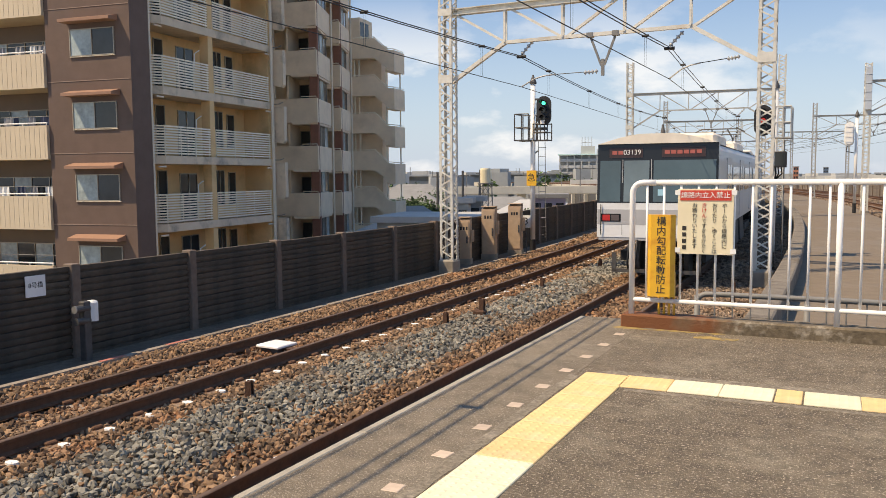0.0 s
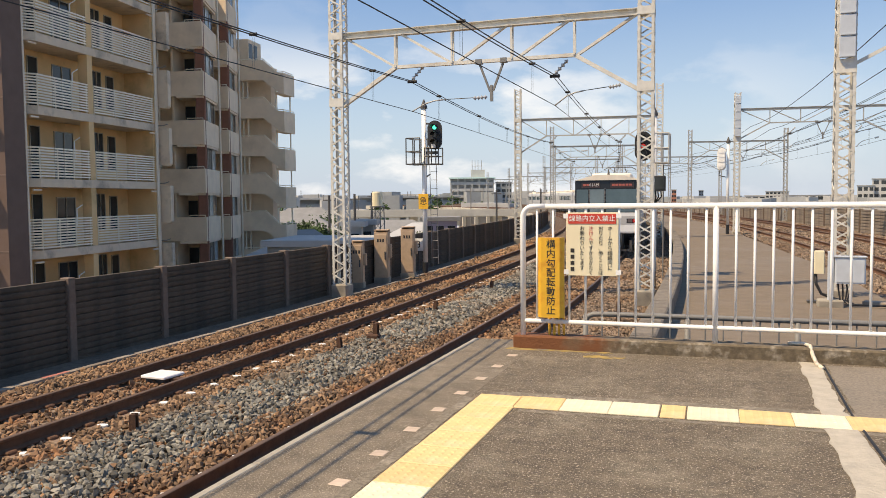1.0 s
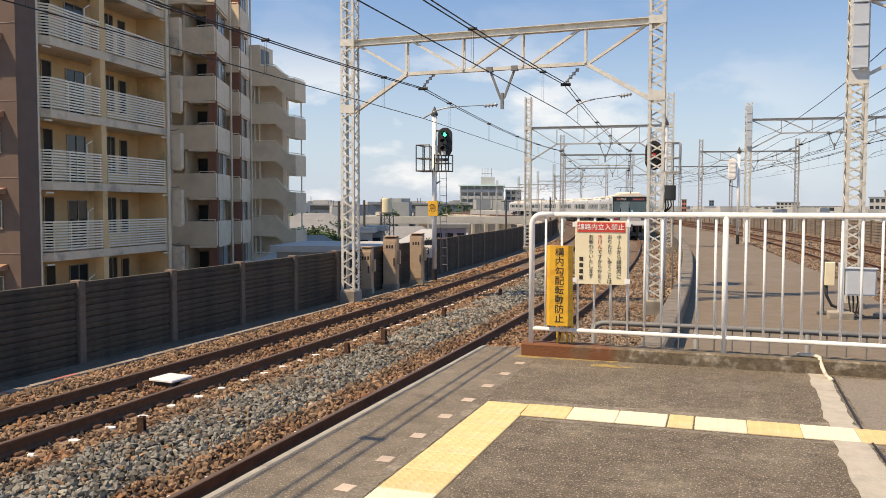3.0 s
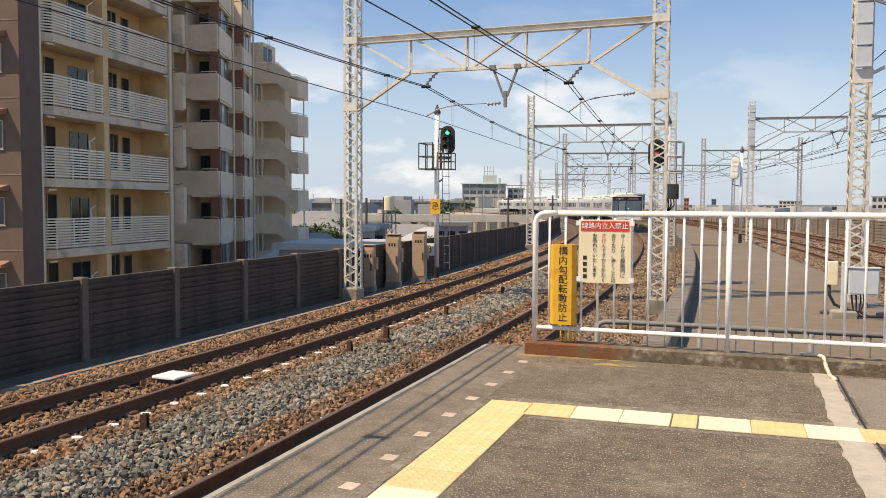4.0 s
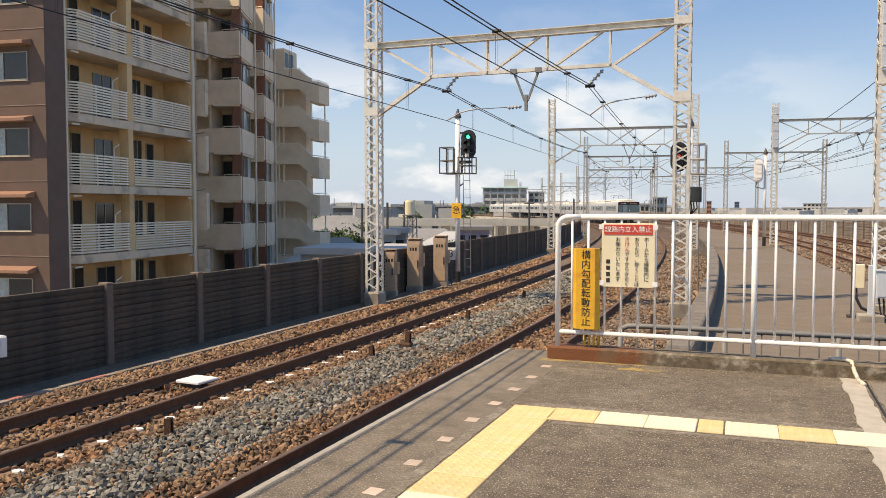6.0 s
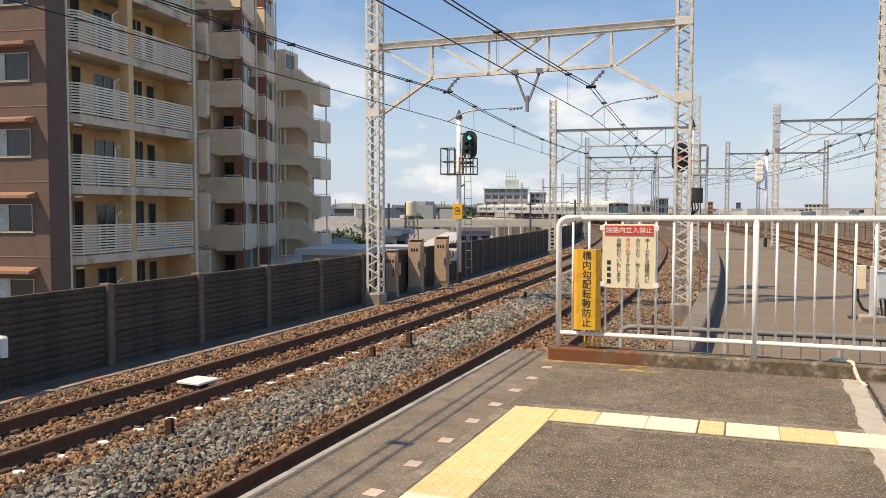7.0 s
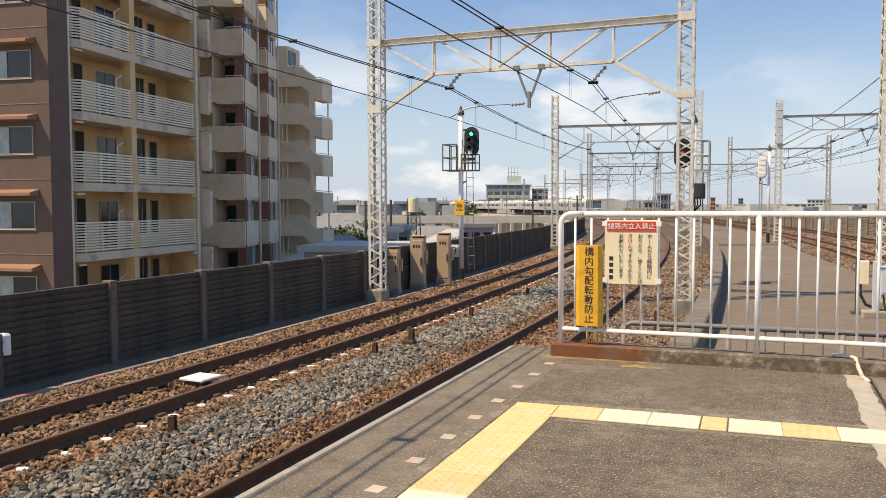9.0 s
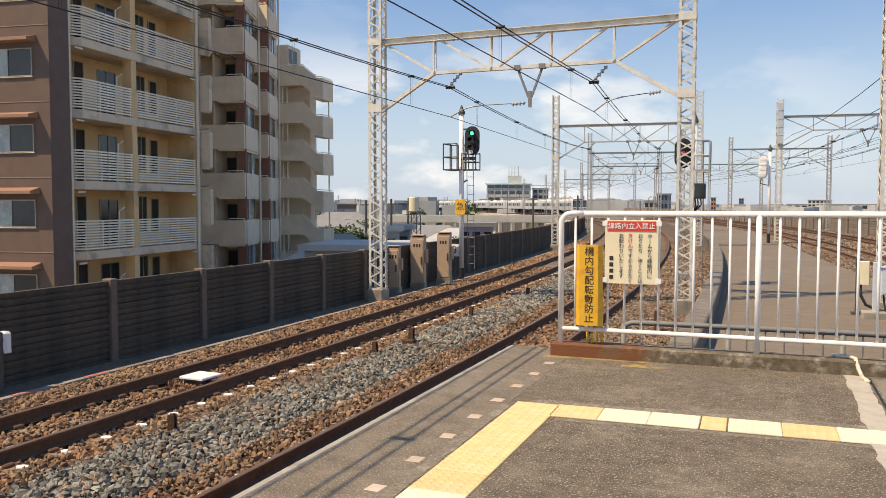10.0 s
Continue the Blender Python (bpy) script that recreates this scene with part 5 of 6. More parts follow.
stones("inner_ballast", M_STONE_BROWN, "brown ballast stones between the inner tracks", [
    (INNER, -1.7, -0.65, 22, 45, 0.075, 0.04, 0.03), (INNER, -1.7, -0.65, 45, 90, 0.13, 0.06, 0.03), (INNER, 0.65, 2.8, 22, 45, 0.085, 0.045, 0.05), (INNER, 0.65, 2.8, 45, 90, 0.14, 0.065, 0.05),
    (INNER, -0.45, 0.45, 22, 60, 0.11, 0.05, 0.0), (INNER, 4.0, 5.5, 25, 80, 0.14, 0.065, 0.03)], 3).location.z = INNER_LIFT

# ---- lineside ----
M_PATH = mat("pale_trackside_concrete", (0.30, 0.25, 0.20), 0.9, var=0.2, scale=6.0, second=(0.15, 0.115, 0.085), spots=0.5, spot_scale=1.0, bump=0.3)
M_RUST = mat("rusted_steel_stub", (0.085, 0.04, 0.022), 0.85, var=0.3, scale=20.0, bump=0.4)
M_GREEN_LIGHT = mat("green_signal_light", (0.02, 0.4, 0.25), 0.2, glow=1.6, glow_color=(0.03, 0.85, 0.5))
M_RED_LIGHT = mat("red_signal_light", (0.4, 0.03, 0.03), 0.2, glow=0.35, glow_color=(0.9, 0.05, 0.03))
M_LENS_OFF = mat("unlit_signal_lens", (0.03, 0.035, 0.035), 0.1)
M_DOT = mat("faded_marker_stud", (0.54, 0.42, 0.32), 0.8, var=0.1, scale=20.0, rand=0.1)
M_PATCH = mat("pale_cement_patch", (0.46, 0.41, 0.33), 0.9, var=0.12, scale=10.0, second=(0.36, 0.32, 0.27), spots=0.4, spot_scale=3.0, bump=0.4)
M_OLD_YELLOW = mat("worn_yellow_paint", (0.38, 0.26, 0.075), 0.85, var=0.2, scale=14.0, second=(0.17, 0.14, 0.10), spots=0.7, spot_scale=9.0)
M_RED_MARK = mat("faded_red_paint", (0.45, 0.16, 0.12), 0.85, var=0.15, scale=10)

# brown path colour, darkened to paint in the shadow at the wall's foot
M_PATH_SHADE = mat("shade_dark_path", (0.14, 0.105, 0.075), 0.95, var=0.3, scale=9.0, second=(0.09, 0.068, 0.05), spots=0.5, spot_scale=1.2, bump=0.5)
strip("wall_footing", NEAR, -6.34, -5.72, BED_Z - 0.2, BED_Z + 0.012, -6, 150, M_PATH_SHADE, "brown footpath along the foot of the wall, darkened for its shadow", "footpath")
strip("path_kerb", NEAR, -5.716, -5.60, BED_Z - 0.2, BED_Z + 0.05, -6, 150, M_PATH, "pale narrow concrete kerb edging the ballast", "kerb")
for y0, y1, o in ((6.3, 6.7, -5.65), (8.3, 8.75, -5.645), (9.6, 10.1, -5.65)):
    b = Build().box(NEAR[0] + o - 0.05, NEAR[0] + o + 0.03, y0, y1, BED_Z + 0.052, BED_Z + 0.056)
    tagged(part("paint_mark", b, M_RED_MARK), "faded red paint mark on the concrete path", "paint mark", "red paint marks", "structure")


def track_box():
    t = thing("transponder_box", "flat white-topped signalling box between the rails", "signalling box", pose(-7.78, 10.05, -1.335, 0, 0, -4))
    part("cover", Build().cbox(-0.22, 0.22, -0.22, 0.22, 0.10, 0.135, 0.012), M_SIGN_WHITE, t, "white cover plate")
    part("base", Build().box(-0.17, 0.17, -0.17, 0.17, 0.0, 0.10), M_STEEL_DARK, t)
    part("bracket", Build().box(-0.36, 0.36, -0.06, 0.06, 0.03, 0.09), M_RUST, t)


track_box()

for i, (x, y, h, w) in enumerate(((-6.34, 7.66, 0.20, 0.075), (-6.33, 12.95, 0.22, 0.075), (-6.13, 14.03, 0.32, 0.085), (-6.45, 18.24, 0.22, 0.08), (-6.35, 22.75, 0.24, 0.09), (-2.1, 17.2, 0.45, 0.08), (-1.95, 24.0, 0.5, 0.08))):
    t = thing("rail_stub", "short rusty steel stub standing in the ballast", "marker post", pose(x, y, BED_Z, 0, random.uniform(-5, 5), random.uniform(-20, 20)), group="rusty stubs")
    part("web", Build().box(-w * 0.12, w * 0.12, -w / 2, w / 2, 0, h + 0.05), M_RUST, t)
    for s in (-1, 1):
        part("flange", Build().box(-w / 2, w / 2, s * w / 2 - 0.008, s * w / 2 + 0.008, 0, h + 0.05), M_RUST, t)
    if i == 2:
        part("foot", Build().cbox(-0.16, 0.08, -0.09, 0.09, 0, 0.17, 0.03), M_RUST, t)


def cabinet(x, y, w, d, h, label, z=-1.24, yaw=0.0, slope=0.06):
    t = thing("relay_cabinet", label, "relay cabinet", pose(x, y, z, 0, 0, yaw), group="relay cabinets")
    b = Build().add([(-w / 2, -d / 2, 0.08), (w / 2, -d / 2, 0.08), (w / 2, d / 2, 0.08), (-w / 2, d / 2, 0.08), (-w / 2, -d / 2, h - slope), (w / 2, -d / 2, h - slope), (w / 2, d / 2, h), (-w / 2, d / 2, h)],
                    [(3, 2, 1, 0), (4, 5, 6, 7), (0, 1, 5, 4), (1, 2, 6, 5), (2, 3, 7, 6), (3, 0, 4, 7)])
    part("body", b, M_BEIGE_BOX, t)
    part("lid", Build().box(-w / 2 - 0.006, w / 2 + 0.006, -d / 2 - 0.01, d / 2 + 0.006, h + 0.003, h + 0.025), M_BEIGE_BOX, t)
    part("door", Build().cbox(-w / 2 + 0.03, w / 2 - 0.03, -d / 2 - 0.018, -d / 2 - 0.002, 0.14, h - 0.12, 0.006), M_BEIGE_BOX, t)
    part("handle", Build().cbox(w / 2 - 0.10, w / 2 - 0.06, -d / 2 - 0.05, -d / 2 - 0.018, h * 0.42, h * 0.58, 0.008), M_STEEL_DARK, t)
    for i in range(3):
        part("blank_character", Build().box(-0.12 + 0.085 * i, -0.065 + 0.085 * i, -d / 2 - 0.021, -d / 2 - 0.0185, h - 0.36, h - 0.26), M_INK, t)
    part("side_box", Build().cbox(w / 2 + 0.002, w / 2 + 0.09, -d / 4, d / 4, h * 0.45, h * 0.72, 0.01), M_BEIGE_BOX, t)
    part("plinth", Build().box(-w / 2 - 0.02, w / 2 + 0.02, -d / 2 - 0.02, d / 2 + 0.02, -0.15, 0.08), M_CONCRETE, t)


cabinet(-10.34, 24.25, 0.43, 0.40, 1.56, "tan steel relay cabinet beside the boundary wall", yaw=12)
cabinet(-10.08, 25.85, 0.43, 0.40, 1.60, "tan steel relay cabinet beside the signal post", yaw=12)
cabinet(-10.42, 22.6, 0.34, 0.3, 1.30, "smaller brown relay cabinet beside a lattice mast", yaw=12)


def oval(w, h, n=20):
    """A tall stadium outline."""
    r = w / 2
    pts = []
    for i in range(n + 1):
        a = math.pi * i / n
        pts.append((r * math.cos(a), h / 2 - r + r * math.sin(a)))
    for i in range(n + 1):
        a = math.pi + math.pi * i / n
        pts.append((r * math.cos(a), -h / 2 + r + r * math.sin(a)))
    return pts


UPRIGHT = Matrix(((1, 0, 0, 0), (0, 0, -1, 0), (0, 1, 0, 0), (0, 0, 0, 1)))


def signal_head(t, x, y, z, w, h, lit, at_, plate_m=None):
    m = pose(x, y, z) @ UPRIGHT
    hd = part("signal_head", Build().prism(oval(w, h), -0.02, 0.02, m).prism(oval(w * 0.72, h * 0.86), -0.22, -0.021, m), plate_m or M_BLACK, t, "oval black signal backboard")
    for i, zz in enumerate((0.26, 0.0, -0.26)):
        c = pose(x, y, z + zz * h) @ UPRIGHT
        on_ = i == at_
        ring = [(0.07 * math.cos(2 * math.pi * k / 16), 0.07 * math.sin(2 * math.pi * k / 16)) for k in range(16)]
        part("lens", Build().prism(ring, 0.021, 0.035, c), lit if on_ else M_LENS_OFF, hd)
        b = Build()
        for k in range(9):
            a0, a1 = math.pi * k / 9, math.pi * (k + 1) / 9
            p = [(0.105 * math.cos(a), 0.105 * math.sin(a), d) for d in (0.021, 0.24) for a in (a0, a1)]
            q = [(0.115 * math.cos(a), 0.115 * math.sin(a), d) for d in (0.021, 0.24) for a in (a0, a1)]
            b.add([c @ Vector(v) for v in p + q], [(0, 1, 3, 2), (6, 7, 5, 4), (2, 3, 7, 6), (0, 4, 5, 1)])
        part("hood", b, plate_m or M_BLACK, hd)
    return hd


def basket(t, x0, x1, y0, y1, z0, z1, material):
    """A maintenance platform's guard frame."""
    bk = part("platform_frame", Build().box(x0, x1, y0, y1, z0, z0 + 0.04), material, t)
    for z in (z1, (z0 + z1) / 2):
        part("guard_rail", Build().tube([(x1, y0, z), (x0, y0, z), (x0, y1, z), (x1, y1, z)], 0.022, 6), material, bk)
    for x in (x0, (x0 + x1) / 2, x1):
        for y in (y0, y1):
            part("guard_post", Build().tube([(x, y, z0), (x, y, z1)], 0.02, 6), material, bk)


def home_signal():
    t = thing("railway_signal", "white signal post with black oval head showing green", "railway signal", pose(-9.95, 27.15, -1.15))
    part("post", Build().tube([(0, 0, 0.25), (0, 0, 5.55)], 0.085, 12), M_WHITE_PAINT, t, smooth=True)
    part("post_base", Build().tube([(0, 0, -0.2), (0, 0, 0.25)], 0.10, 12), M_BLACK, t)
    part("finial", Build().tube([(0, 0, 5.55), (0, 0, 5.62), (0, 0, 5.72), (0, 0, 5.86)], [0.12, 0.12, 0.07, 0.02], 10), M_STEEL_DARK, t)
    signal_head(t, 0.46, -0.20, 4.62, 0.52, 0.98, M_GREEN_LIGHT, 0)
    part("route_plate", Build().box(0.36, 0.5, -0.28, -0.24, 4.18, 4.30), M_SIGN_WHITE, t)
    part("arm", Build().box(0.0, 0.5, -0.05, 0.05, 3.98, 4.08), M_STEEL_DARK, t)
    part("arm", Build().box(0.0, 0.5, -0.03, 0.03, 5.0, 5.06), M_STEEL_DARK, t)
    basket(t, -0.50, 0.0, -0.45, 0.35, 3.62, 4.52, M_STEEL_DARK)
    basket(t, 0.04, 0.55, -0.1, 0.35, 3.62, 4.2, M_STEEL_DARK)
    ld = part("ladder", Build().tube([(0.20, 0.12, 0.2), (0.16, 0.10, 3.6)], 0.011, 6), M_FENCE_GREY, t)
    part("ladder_side", Build().tube([(0.44, 0.12, 0.2), (0.40, 0.10, 3.6)], 0.011, 6), M_FENCE_GREY, ld)
    for i in range(11):
        z = 0.4 + i * 0.3
        part("rung", Build().tube([(0.19, 0.115, z), (0.43, 0.115, z)], 0.009, 6), M_FENCE_GREY, ld)
    pl = part("danger_plate", Build().cbox(-0.19, 0.17, -0.12, -0.105, 2.10, 2.62, 0.01), M_SIGN_YELLOW, t, "yellow danger plate with a black character")
    lettering("急", 0.30, M_INK, pl, pose(-0.01, -0.1225, 2.36, 90, 0, 0))
    part("bracket", Build().tube([(0.05, 0, 3.2), (0.20, 0.05, 3.3)], 0.03, 6), M_FENCE_GREY, t)


home_signal()
plate3 = thing("number_plate", "small white plate with a black numeral on a post", "sign", pose(-9.88, 26.3, -0.05))
part("board", Build().box(-0.16, 0.16, 0, 0.012, -0.40, 0.02), M_SIGN_WHITE, plate3)
lettering("3", 0.34, M_INK, plate3, pose(0, -0.003, -0.19, 90, 0, 0))
part("stake", Build().tube([(0, 0.03, -1.3), (0, 0.03, -0.1)], 0.02, 6), M_STEEL_DARK, plate3)


def starting_signal():
    t = thing("railway_signal", "white signal post with black oval head showing red behind a mast", "railway signal", pose(-1.97, 24.0, -1.2))
    part("post", Build().tube([(0, 0, 0), (0, 0, 4.75)], 0.075, 12), M_WHITE_PAINT, t, smooth=True)
    part("finial", Build().tube([(0, 0, 4.75), (0, 0, 4.82), (0, 0, 5.0)], [0.11, 0.10, 0.02], 10), M_STEEL_DARK, t)
    signal_head(t, -0.30, 0.05, 3.92, 0.46, 0.82, M_RED_LIGHT, 1)
    basket(t, 0.02, 0.42, -0.3, 0.3, 3.42, 4.25, M_MAST_FAR)
    part("indicator", Build().cbox(-0.02, 0.33, -0.3, -0.05, 2.66, 3.08, 0.02), M_BLACK, t, "black route indicator box")
    part("indicator_face", Build().box(0.02, 0.29, -0.306, -0.302, 2.70, 3.04), M_LENS_OFF, t)
    for x in (0.05, 0.12, 0.2):
        part("cable", Build().tube([(x, -0.15, 2.66), (x + 0.02, -0.16, 2.5), (0.02, -0.05, 2.3)], 0.02, 6), M_BLACK, t, smooth=True)
    part("ladder", Build().tube([(0.25, 0.1, 0.2), (0.25, 0.1, 3.4)], 0.018, 6), M_FENCE_GREY, t)


starting_signal()


def white_signal_back():
    t = thing("railway_signal", "white signal post with a white-backed oval head", "railway signal", pose(-0.05, 52.0, -1.1))
    part("post", Build().tube([(0, 0, 0.7), (0, 0, 5.5)], 0.085, 10), M_WHITE_PAINT, t, smooth=True)
    part("post_base", Build().tube([(0, 0, -0.2), (0, 0, 0.7)], 0.10, 10), M_BLACK, t)
    part("finial", Build().tube([(0, 0, 5.5), (0, 0, 5.6), (0, 0, 5.85)], [0.13, 0.12, 0.02], 10), M_STEEL_DARK, t)
    m = pose(-0.36, -0.1, 4.55) @ UPRIGHT
    hd = part("signal_head", Build().prism(oval(0.5, 1.3), -0.05, 0.05, m).prism(oval(0.36, 1.15), 0.051, 0.22, m), M_WHITE_PAINT, t, "white-painted back of a signal head")
    for i in range(4):
        part("rib", Build().box(-0.53, -0.19, -0.335, -0.322, 4.1 + 0.27 * i, 4.2 + 0.27 * i), M_WHITE_PAINT, hd)
    part("cable", Build().tube([(-0.45, 0, 3.9), (-0.5, 0, 3.6), (-0.1, 0, 3.5)], 0.03, 6), M_BLACK, t, smooth=True)


white_signal_back()


def wall_plate():
    t = thing("bridge_plate", "small white plate with black characters on the wall", "sign", pose(-10.275, 7.88, -0.19, 0, 0, 90))
    part("board", Build().box(-0.16, 0.16, -0.006, 0.006, -0.15, 0.15), M_SIGN_WHITE, t)
    lettering("8号橋", 0.095, M_INK, t, pose(0, -0.0085, 0.01, 90, 0, 0))


wall_plate()


def wall_device():
    t = thing("lineside_detector", "white and black lineside device on a dark post by the wall", "lineside device", pose(-9.95, 8.42, -1.36))
    part("post", Build().cbox(-0.06, 0.06, -0.06, 0.06, 0, 0.9, 0.01), M_STEEL_DARK, t)
    part("housing", Build().cbox(-0.06, 0.10, 0.05, 0.18, 0.60, 0.90, 0.03), M_SIGN_WHITE, t, "white device housing")
    for z in (0.62, 0.80):
        part("barrel", Build().tube([(0.02, -0.18, z), (0.02, 0.05, z)], 0.055, 12), M_STEEL_DARK, t)
    part("lens_cap", Build().tube([(0.02, -0.2, 0.8), (0.02, -0.181, 0.8)], 0.055, 12), M_FENCE_GREY, t)


wall_device()


# ---- yard between the tracks ----
def yard_things():
    t = thing("junction_box", "cream junction box on a dark stand with a hanging cable", "junction box", pose(1.82, 19.0, -0.95))
    part("box", Build().cbox(-0.10, 0.10, -0.08, 0.08, 0.62, 1.10, 0.012), M_SIGN_CREAM, t)
    part("stand", Build().box(-0.15, -0.09, -0.03, 0.03, 0, 1.15), M_STEEL_DARK, t)
    part("foot", Build().box(-0.22, 0.35, -0.12, 0.12, 0, 0.05), M_STEEL_DARK, t)
    part("cable", Build().tube([(-0.06, 0, 0.62), (-0.05, -0.02, 0.4), (0.05, -0.03, 0.2), (0.3, -0.02, 0.1), (0.5, 0, 0.05)], 0.03, 8), M_BLACK, t, smooth=True)
    c = thing("switch_cabinet", "blue-grey steel switch cabinet on a square post with black cables", "switch cabinet", pose(1.985, 18.45, -0.93))
    part("post", Build().cbox(-0.055, 0.055, -0.055, 0.055, 0.05, 1.10, 0.01), M_BLUE_GREY, c)
    part("base", Build().cbox(-0.24, 0.24, -0.2, 0.2, -0.05, 0.12, 0.02), M_CONCRETE, c, "pale concrete base")
    bx = part("box", Build().cbox(0.07, 0.63, -0.13, 0.13, 0.46, 0.99, 0.015), M_BLUE_GREY, c)
    part("door", Build().box(0.10, 0.60, -0.142, -0.132, 0.49, 0.95), M_BLUE_GREY, bx)
    part("roof", Build().box(0.05, 0.65, -0.16, 0.14, 0.992, 1.01), M_BLUE_GREY, bx)
    for i, x in enumerate((0.14, 0.22, 0.30, 0.36)):
        part("cable", Build().tube([(x, 0, 0.45), (x + 0.01, -0.02, 0.32), (x * 0.6 + 0.10, -0.02, 0.12), (x + 0.1, -0.05, 0.03), (x + 0.9, -0.1, 0.03)], 0.018, 6), M_BLACK, c, smooth=True)
    cov = thing("cable_duct", "pale concrete cable duct cover lying on the ground", "cable duct", pose(3.2, 18.6, -0.95, 0, 0, -28))
    part("cover", Build().cbox(-0.6, 1.4, -0.12, 0.12, 0, 0.09, 0.015), M_PATH, cov)


yard_things()


def low_fence():
    t = thing("low_fence", "grey galvanised pipe fence standing on the lower ground", "fence", pose(0, 7.9, -0.91))
    part("top_rail", Build().tube([(-1.262, 0, 0.85), (-1.262, 0, 1.04), (-1.24, 0, 1.09), (-1.19, 0, 1.113), (-1.05, 0, 1.117), (9, 0, 1.117)], 0.025, 8), M_FENCE_GREY, t, smooth=True)
    for i in range(11):
        x = -1.262 + 0.935 * i
        part("post", Build().tube([(x, 0, -0.1), (x, 0, 1.10)], 0.026, 8), M_FENCE_GREY, t, smooth=True)
        for j in range(1, 6):
            part("baluster", Build().tube([(x + 0.156 * j, 0, 0.1), (x + 0.156 * j, 0, 1.11)], 0.007, 5), M_FENCE_GREY, t)


low_fence()


def east_wall():
    w = thing("wall_east", "brown weathered panel wall along the inner tracks", "wall", kind="structure")
    s, bay = 30.0, 3.0
    me = {}
    while s < 210:
        a, b = on(INNER, s, 6.7, BED_Z + 0.1), on(INNER, s + bay, 6.7, BED_Z + 0.1)
        m = Matrix.Translation(a) @ pose(0, 0, 0, 0, 0, math.degrees(math.atan2(b.y - a.y, b.x - a.x)))
        part("post", Build().box(-0.08, 0.08, -0.1, 0.14, 0, 1.62), M_WALL_POST, w, at=m)
        if s < 110:
            if "p" not in me:
                me["p"] = Build().box(0.08, bay - 0.08, -0.03, 0.05, 0.0, 0.11).box(0.08, bay - 0.08, -0.03, 0.075, 0.11, 0.195).mesh("panel", M_EAST)
            for i in range(8):
                part("panel", me["p"], None, w, at=m @ pose(0, 0, i * 0.197))
        else:
            part("panel", Build().box(0.08, bay - 0.08, -0.03, 0.06, 0, 1.57), M_EAST, w, at=m)
        s += bay


M_EAST = mat("brown_weathered_panel", (0.27, 0.22, 0.17), 0.9, var=0.15, scale=6.0, second=(0.18, 0.14, 0.11), spots=0.5, spot_scale=1.0, rand=0.1)
east_wall()

# ---- platform marks ----
for i in range(28):
    y = 6.70 - 0.467 * i
    b = Build().cbox(-0.04, 0.04, -0.045, 0.045, -0.004, 0.004, 0.003)
    ob = part("marker_stud", b, M_DOT)
    tagged(ob, "pale square marker set in the platform asphalt", "marker", "platform markers", "structure")
    ob.matrix_basis = pose(-1.68, y, 0, 0, 0, random.uniform(-6, 6))


def ragged(name, pts, z, material, label, category, seed, amp=0.02, n=16):
    """A thin patch with an uneven outline."""
    rng = random.Random(seed)
    out = []
    for i in range(len(pts)):
        a, b = Vector(pts[i]), Vector(pts[(i + 1) % len(pts)])
        m = max(2, int((b - a).length / 0.09))
        for k in range(m):
            p = a.lerp(b, k / m)
            out.append((p.x + rng.uniform(-amp, amp), p.y + rng.uniform(-amp, amp)))
    return tagged(part(name, Build().prism(out, -0.004, z), material), label, category, kind="structure")


M_BEDDING = mat("cement_smeared_asphalt", (0.21, 0.175, 0.128), 0.92, var=0.4, scale=40.0, second=(0.32, 0.27, 0.205), spots=0.5, spot_scale=6.0, bump=0.5, bump_scale=90.0)
ragged("cement_patch", [(0.56, 7.04), (0.69, 7.04), (0.70, 5.4), (0.74, 4.4), (0.80, 2.0), (0.82, -6.0), (0.68, -6.0), (0.62, 2.0), (0.55, 4.4), (0.55, 5.4)], 0.005, M_PATCH, "pale cement repair strip across the platform asphalt", "repair strip", 3, 0.014)
tagged(part("joint_line", Build().tube([(0.725, 6.95, 0.0), (0.73, 5.4, 0.0), (0.775, 4.4, 0.0), (0.86, 2.0, 0.0), (0.88, -6.0, 0.0)], 0.009, 6), M_BLACK), "dark open joint beside the cement strip", "joint", kind="structure")
ragged("asphalt_patch", [(0.74, 6.96), (3.4, 6.96), (3.4, 5.36), (0.75, 5.36)], 0.003, mat("paler_asphalt", (0.24, 0.20, 0.155), 0.92, var=0.25, scale=50.0, second=(0.17, 0.15, 0.12), spots=0.4, spot_scale=1.5, bump=0.4, bump_scale=110.0), "paler square of patched asphalt", "asphalt patch", 4, 0.012)
ragged("paint_patch", [(-1.10, 6.76), (-0.80, 6.75), (-0.78, 6.87), (-0.92, 6.86), (-0.98, 6.90), (-1.12, 6.86)], 0.003, M_OLD_YELLOW, "worn patch of yellow paint on the asphalt", "paint mark", 5, 0.02)
ragged("paint_line", [(-1.80, 6.96), (-0.9, 7.0), (-0.9, 7.038), (-1.80, 7.038)], 0.003, M_OLD_YELLOW, "traces of yellow paint along the curb", "paint mark", 6, 0.02)
for i, pts in enumerate((((-1.64, -6.0), (-1.552, -6.0), (-1.552, 5.2), (-1.62, 5.2)), ((-1.5, 5.31), (3.0, 5.42), (3.0, 5.52), (-1.4, 5.42)), ((-1.2, 4.93), (2.9, 5.05), (2.9, 5.10), (-1.2, 4.98)))):
    ragged("cement_bedding", pts, 0.0022, M_BEDDING, "pale cement bedding beside the tactile tiles", "cement bedding", 7 + i, 0.008)
